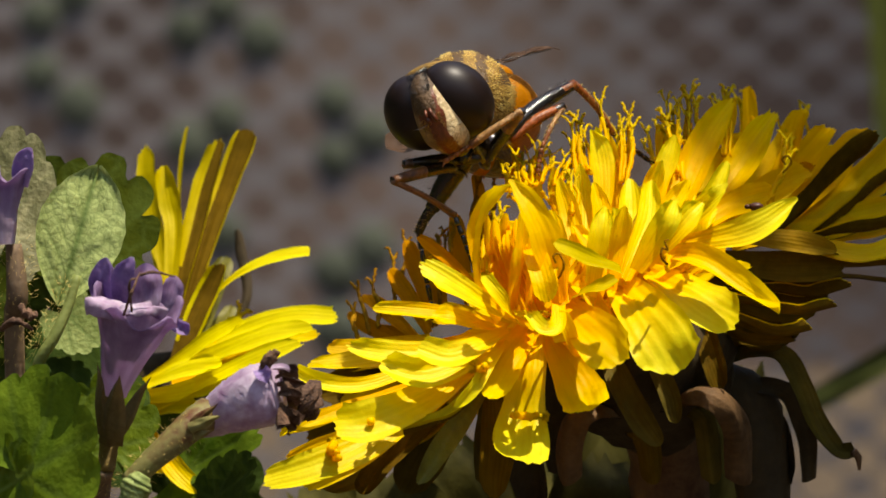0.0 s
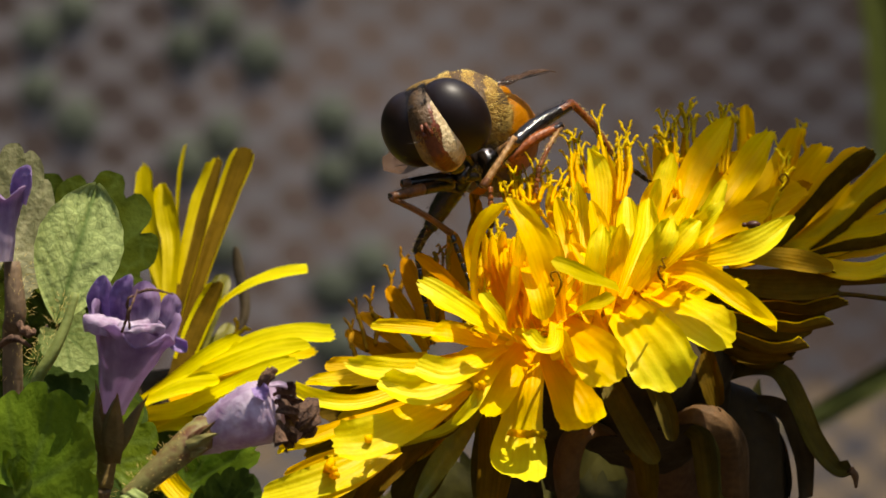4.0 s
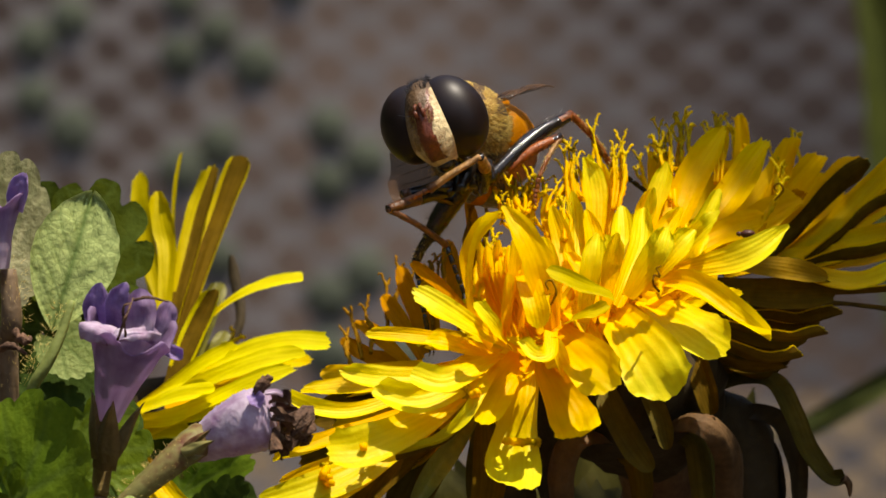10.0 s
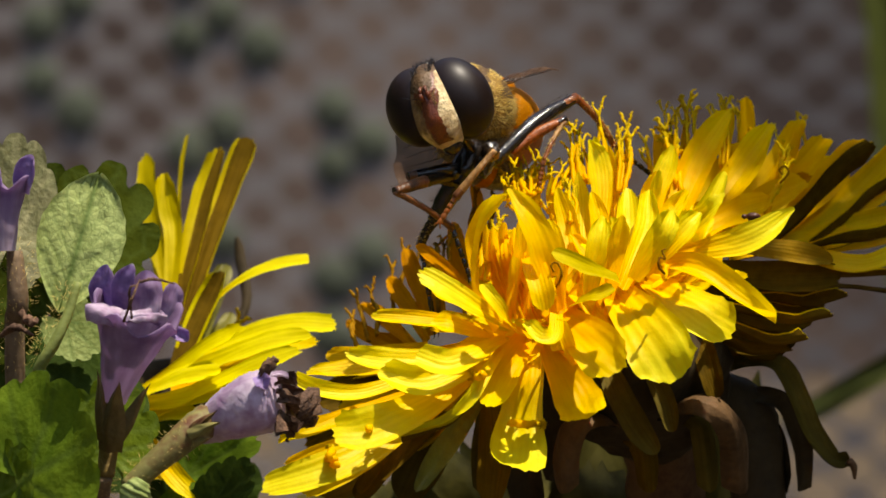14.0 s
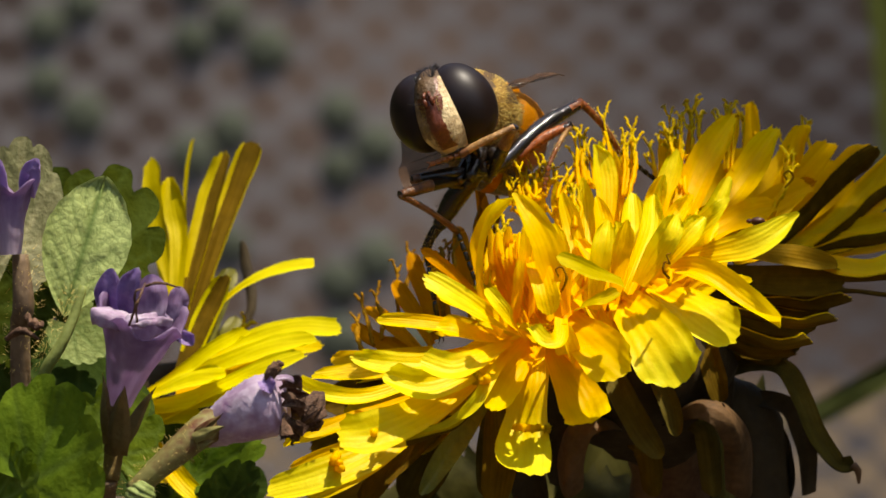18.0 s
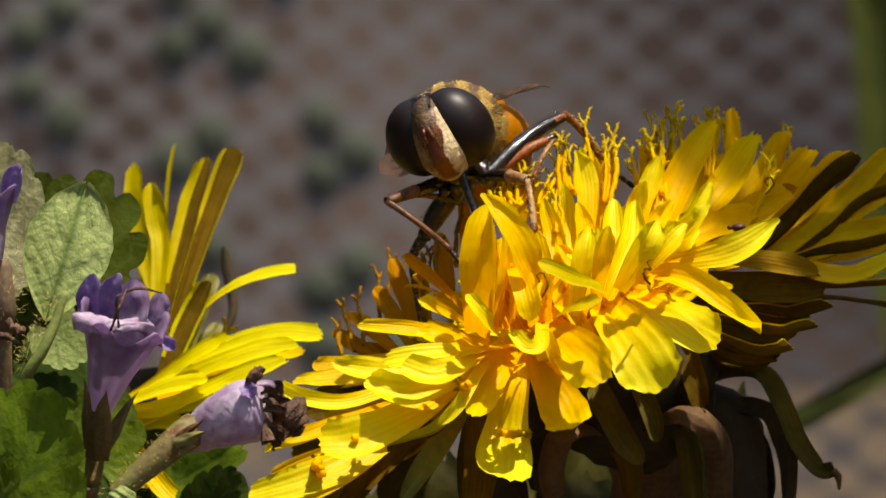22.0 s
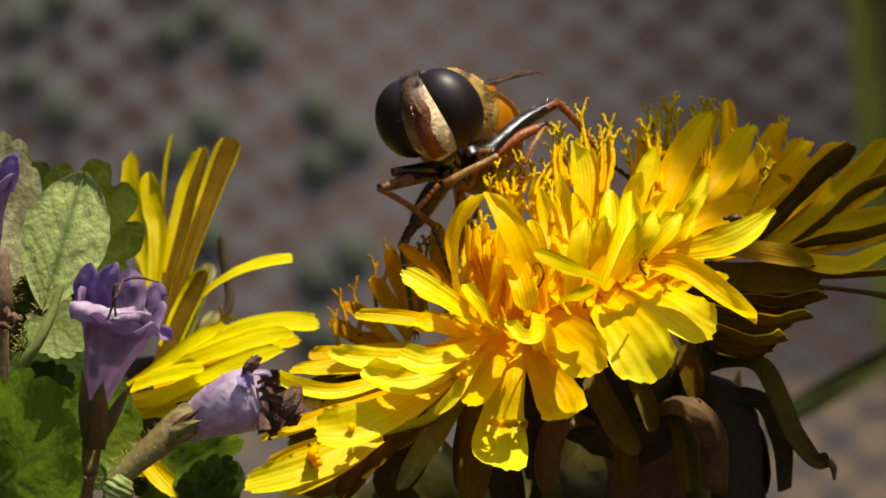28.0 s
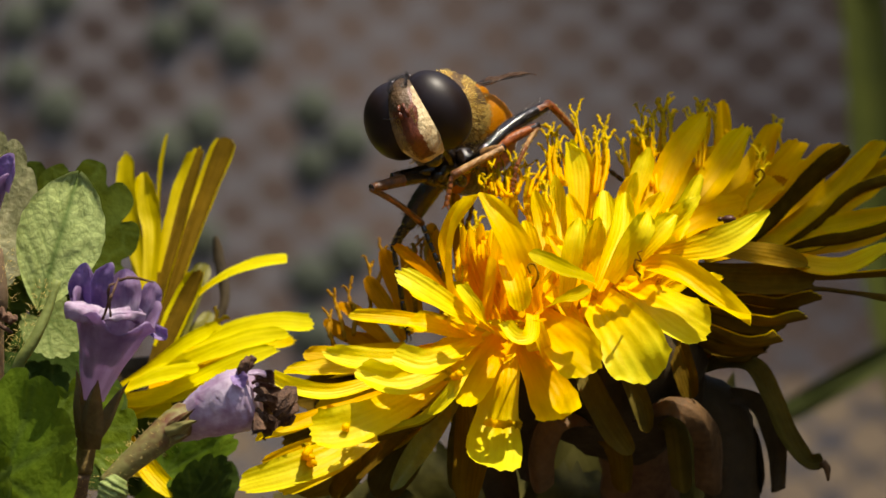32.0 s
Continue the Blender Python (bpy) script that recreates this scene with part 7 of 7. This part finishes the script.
    r(16.7, (3.87, 1.00, 7.15), (3.21, 2.00, 8.39), (3.29, 2.00, 9.34))
    r(16.8, (3.64, 0.00, 7.12), (1.23, -1.00, 7.76), (0.16, -1.00, 7.76))
    r(16.9, (3.47, -1.00, 7.07), (0.43, -1.50, 6.10), (-0.37, -1.50, 5.48))
    r(17, (3.63, 3.00, 7.02), (2.25, 6.00, 7.98), (0.77, 6.00, 9.46))
    r(17.2, (3.32, 0.00, 7.28), (2.18, 1.00, 9.44), (1.96, 1.00, 9.97))
    r(17.3, (2.83, -1.00, 6.83), (0.16, -1.50, 7.75), (-0.64, -1.50, 7.75))
    r(17.4, (2.56, -1.00, 6.59), (0.29, -2.00, 6.27), (-0.37, -2.00, 6.00))
    r(17.6, (3.47, -1.00, 6.13), (1.09, -2.00, 5.50), (0.16, -2.00, 5.07))
    r(18, (3.23, -1.00, 5.84), (-0.11, -2.00, 4.14), (-1.30, -2.00, 3.75))
    r(19, (1.92, -1.00, 5.04), (-0.74, -2.00, 3.32), (-1.30, -2.00, 2.95))
    r(20, (3.68, -1.00, 4.91), (0.82, -2.00, 3.56), (0.37, -2.00, 2.55))
    r(20.5, (3.23, -1.00, 4.29), (2.28, -2.00, 1.89), (2.55, -2.00, 0.29))
    r(21, (4.91, -2.00, 4.01), (3.94, -3.00, 1.77), (4.07, -3.00, 0.56))
    r(22, (4.73, -2.00, 3.59), (5.03, -3.00, 1.08), (5.16, -3.00, -0.50))
    r(23, (5.34, -2.00, 5.34), (3.20, -3.00, 2.54), (2.86, -3.00, 0.29))
    r(24, (4.78, -2.00, 4.22), (4.44, -3.00, 1.75), (4.87, -3.00, 0.24))
    r(24.5, (3.89, -1.00, 4.77), (1.49, -2.00, 3.35), (0.43, -2.00, 2.95))
    r(25, (2.69, -1.00, 3.63), (0.03, -2.00, 1.75), (-0.37, -2.00, 1.09))
    r(26, (4.43, -1.00, 4.51), (1.78, -2.00, 3.27), (1.30, -2.00, 1.49))
    r(28.5, (2.83, -1.00, 4.03), (0.16, -2.00, 2.42), (-0.37, -2.00, 1.89))
    r(29, (2.24, -1.00, 3.44), (-0.05, -2.00, 1.30), (-0.37, -2.00, 0.56))
    r(30, (3.71, -1.00, 4.35), (1.22, -2.00, 2.15), (0.69, -2.00, 1.09))
    r(31, (1.92, -1.00, 3.76), (0.00, -2.00, 2.23), (-0.19, -2.00, 1.30))
    r(32, (4.00, -1.00, 4.69), (1.59, -2.00, 3.35), (1.20, -2.00, 1.41))

    l(0, (-2.32, -1.50, 2.66), (0.59, -1.00, 1.04), (1.44, -1.00, -1.20))
    l(3, (-2.32, -1.50, 2.74), (0.59, -1.00, 1.04), (1.33, -1.00, -1.04))
    l(6, (-2.26, -1.50, 2.64), (0.43, -1.00, 1.04), (1.28, -1.00, -1.04))
    l(8, (-2.24, -1.50, 2.58), (0.51, -1.00, 0.93), (1.17, -1.00, -0.77))
    l(13, (-2.18, -1.50, 2.56), (0.56, -1.00, 0.83), (1.12, -1.00, -0.77))
    l(20, (-2.16, -1.50, 2.61), (0.56, -1.00, 0.88), (1.17, -1.00, -0.77))
    l(20.6, (-2.13, -1.50, 2.61), (0.59, -1.00, 0.88), (1.23, -1.00, -0.77))
    l(21, (-2.02, -1.50, 2.61), (1.75, -3.00, 1.08), (3.19, -4.00, -0.76))
    l(21.5, (-1.97, -1.50, 2.61), (2.54, -3.00, 1.72), (3.98, -4.00, 0.76))
    l(22, (-1.92, -1.50, 2.58), (1.32, -3.00, 0.11), (2.79, -4.00, -1.82))
    l(22.5, (-1.92, -1.50, 2.58), (1.88, -3.00, 1.40), (2.85, -4.00, -0.37))
    l(24, (-1.92, -1.50, 2.50), (0.87, -3.00, 0.24), (2.58, -4.00, -1.82))
    l(24.5, (-2.08, -1.50, 2.45), (0.48, -1.00, 0.77), (1.63, -1.00, -1.04))
    l(25, (-2.13, -1.50, 2.42), (0.43, -1.00, 0.77), (1.49, -1.00, -1.04))
    l(26, (-2.10, -1.50, 2.56), (0.56, -1.00, 0.77), (1.23, -1.00, -1.04))
    l(32, (-2.24, -1.50, 2.74), (0.16, -1.00, 1.09), (0.96, -1.00, -0.77))
    # the foreleg that is mostly folded under the head
    def f(t, knee, ankle, tip):
        reach(inner, t, (1.29, 1.50, 3.69), knee, ankle, tip)

    f(0, (-1.82, 0.00, 3.45), (0.43, 1.50, 3.21), (1.66, 4.00, 2.88))
    f(3, (-1.82, 0.00, 3.45), (0.43, 1.50, 3.21), (1.66, 4.00, 2.88))
    f(6, (-1.66, 0.00, 3.19), (0.43, 1.50, 2.99), (1.52, 4.00, 2.61))
    f(8, (-1.61, 0.00, 3.24), (0.48, 1.50, 2.99), (1.58, 4.00, 2.61))
    f(13, (-1.55, 0.00, 3.29), (0.48, 1.50, 2.99), (1.58, 4.00, 2.61))
    f(16.5, (-1.66, 0.00, 3.35), (0.43, 1.50, 2.99), (1.52, 4.00, 2.61))
    f(16.56, (-1.92, -1.00, 3.60), (-0.50, -2.50, 5.99), (-0.11, -2.50, 6.92))
    f(16.62, (-2.19, -1.00, 3.92), (-3.29, -2.50, 6.65), (-3.82, -2.50, 7.71))
    f(16.7, (-2.40, -1.00, 4.19), (-4.35, -2.50, 5.33), (-5.67, -2.50, 6.02))
    f(16.78, (-2.19, -1.00, 3.92), (-3.29, -2.50, 6.65), (-3.82, -2.50, 7.71))
    f(16.84, (-1.92, -1.00, 3.60), (-0.50, -2.50, 5.99), (-0.11, -2.50, 6.92))
    f(16.9, (-1.66, 0.00, 3.45), (0.43, 1.50, 3.31), (1.52, 4.00, 3.24))
    f(17.05, (-1.66, 0.00, 3.45), (0.43, 1.50, 3.31), (1.52, 4.00, 3.24))
    f(17.12, (-2.13, -1.00, 3.76), (-1.83, -2.00, 6.40), (-2.23, -2.00, 7.20))
    f(17.2, (-2.40, -1.00, 3.97), (-3.44, -1.00, 4.40), (-3.84, -1.00, 4.51))
    f(17.28, (-2.13, -1.00, 3.76), (-1.83, -2.00, 6.40), (-2.23, -2.00, 7.20))
    f(17.4, (-1.66, 0.00, 3.40), (0.43, 1.50, 3.26), (1.52, 4.00, 3.16))
    f(20, (-1.55, 0.00, 3.19), (0.48, 1.50, 2.94), (1.58, 4.00, 2.61))
    f(22, (-1.12, 0.00, 2.92), (0.97, 1.50, 2.72), (1.80, 4.00, 2.42))
    f(26, (-1.18, 0.00, 3.19), (0.92, 1.50, 2.94), (1.80, 4.00, 2.61))
    f(28.5, (-1.50, -0.50, 3.55), (0.59, 1.50, 3.31), (1.69, 4.00, 3.02))
    f(29, (-1.50, -0.50, 3.61), (0.59, 1.50, 3.31), (1.69, 4.00, 3.02))
    f(32, (-1.29, 0.00, 3.29), (0.81, 1.50, 3.04), (1.80, 4.00, 2.75))
    for pieces, rows in ((left_leg, left), (right_leg, right), (inner_leg, inner)):
        for piece, row in zip(pieces, rows):
            walk(piece, row)

    # proboscis: drawn up under the head, or down between the florets
    sip = []

    def suck(t, base, tip):
        o = FLY + offset(t)
        base, tip = Vector(base) - o, Vector(tip) - o
        sip.append((t, aim(tip + (base - tip).normalized() * 4.9, tip, (0.2, -1, 0.3))))

    suck(0, (1.12, 0.00, 4.90), (2.12, 4.00, 3.35)); suck(4.6, (1.12, 0.00, 4.90), (2.12, 4.00, 3.35)); suck(5.2, (1.17, -1.00, 4.16), (2.08, -1.50, 0.69)); suck(5.6, (1.17, -1.00, 3.97), (2.13, -1.50, 0.56))
    suck(6.4, (0.59, -1.00, 4.43), (2.10, -1.50, 0.08)); suck(7, (0.91, -1.00, 4.51), (2.02, -1.50, 0.13)); suck(7.4, (0.80, -1.00, 4.61), (1.57, -1.00, 0.51)); suck(8, (1.12, 0.00, 5.11), (2.12, 4.00, 3.35))
    suck(20.5, (1.12, 0.00, 5.11), (2.12, 4.00, 3.35)); suck(21.2, (1.39, 0.00, 4.58), (2.20, 1.00, 2.45)); suck(22, (1.55, -0.50, 4.04), (2.72, -1.00, 0.96)); suck(22.5, (1.45, 0.00, 4.18), (2.38, 2.00, 1.65))
    suck(23.2, (1.50, 0.00, 4.04), (2.27, 2.00, 1.86)); suck(24, (1.45, 0.00, 4.10), (2.00, 2.00, 2.29)); suck(24.5, (1.29, 0.00, 4.58), (2.12, 4.00, 3.02)); suck(32, (1.12, 0.00, 4.58), (2.12, 4.00, 3.02))
    walk(proboscis, sip)

    # wings
    beat, span = [], 5.0

    def fold(t, base, tip, normal):
        o = FLY + offset(t)
        base, tip = Vector(base) - o, Vector(tip) - o
        base = tip + (base - tip).normalized() * span
        beat.append((t, aim(base, tip, normal)))

    fold(0, (2.76, 5.00, 6.50), (-2.75, 8.00, 4.90), (-0.2, -0.9, 0.6))
    fold(3, (2.76, 5.00, 6.45), (-2.75, 8.00, 4.80), (-0.2, -0.9, 0.6))
    fold(6, (2.90, 5.00, 6.04), (-2.82, 8.00, 4.17), (-0.2, -0.9, 0.6))
    fold(6.8, (3.17, 5.00, 5.76), (-2.76, 8.00, 4.01), (-0.2, -0.95, 0.4))
    fold(8, (3.30, 5.00, 5.54), (-2.32, 8.00, 3.84), (-0.2, -1, 0.2))
    fold(20, (3.30, 5.00, 5.54), (-2.32, 8.00, 3.84), (-0.2, -1, 0.2))
    fold(21, (3.71, 5.00, 6.17), (-2.27, 8.00, 4.12), (-0.2, -0.9, 0.3))
    fold(22, (3.44, 5.00, 6.45), (-2.38, 8.00, 4.61), (-0.2, -0.9, 0.6))
    fold(23, (4.53, 5.00, 6.45), (-1.16, 8.00, 5.06), (-0.3, -0.5, 0.8))
    fold(26, (4.81, 5.00, 6.45), (-1.05, 8.00, 4.95), (-0.3, -0.5, 0.8))
    fold(32, (4.53, 5.00, 6.45), (-1.22, 8.00, 4.78), (-0.3, -0.5, 0.8))
    walk(fly_wings[0], beat)
    beat, span = [], 3.6
    fold(0, (2.76, 5.00, 8.49), (5.53, 7.00, 9.22), (0.05, -0.12, 1))
    fold(13, (3.03, 5.00, 7.95), (5.53, 7.00, 8.70), (0.05, -0.12, 1))
    fold(32, (2.90, 5.00, 7.95), (5.53, 7.00, 8.56), (0.05, -0.12, 1))
    walk(fly_wings[1], beat)

    # the florets that the fly pulls down
    def bend(ob, moves):
        rest = ob.matrix_basis.copy()
        hold = Matrix.Translation(rest.translation)
        walk(ob, [(t, Matrix.Translation(Vector((x, 0, z)) * MM) @ hold @ pose(0, 0, 0, a, b, 0) @ pose(0, 0, 0, 0, 0, c) @ hold.inverted() @ rest) for t, a, b, c, x, z in moves])

    bend(front_petal, ((0, 0, 0, 0, 0, 0), (20, 0, 0, 0, 0, 0), (21, 3, -11, 0, 0, 0.3), (22, 4, -7, 6, -0.15, 0.7), (23, 5, -10, 6, -0.2, 0.8), (24, 6, -9, 0, -0.15, 0.6), (24.5, 0, -3, 0, 0, 0), (32, 0, -3, 0, 0, 0)))
    bend(side_petal, ((0, 0, 0, 0, 0, 0), (20, 0, 0, 0, 0, 0), (21, 3, -4, 12, 0, 0), (22, 8, -18, 55, -0.2, -0.2), (23, 8, -34, 60, -0.2, -0.3), (24, 8, -18, 55, -0.2, -0.2), (24.5, 0, -2, 0, 0, 0), (32, 0, -3, 0, 0, 0)))
    bend(pressed[0], ((0, 0, 0, 0, 0, 0), (20.7, 0, 0, 0, 0, 0), (21.8, -6, -40, 0, 0, 0), (24.1, -6, -40, 0, 0, 0), (24.6, 0, 0, 0, 0, 0), (32, 0, 0, 0, 0, 0)))


motions()
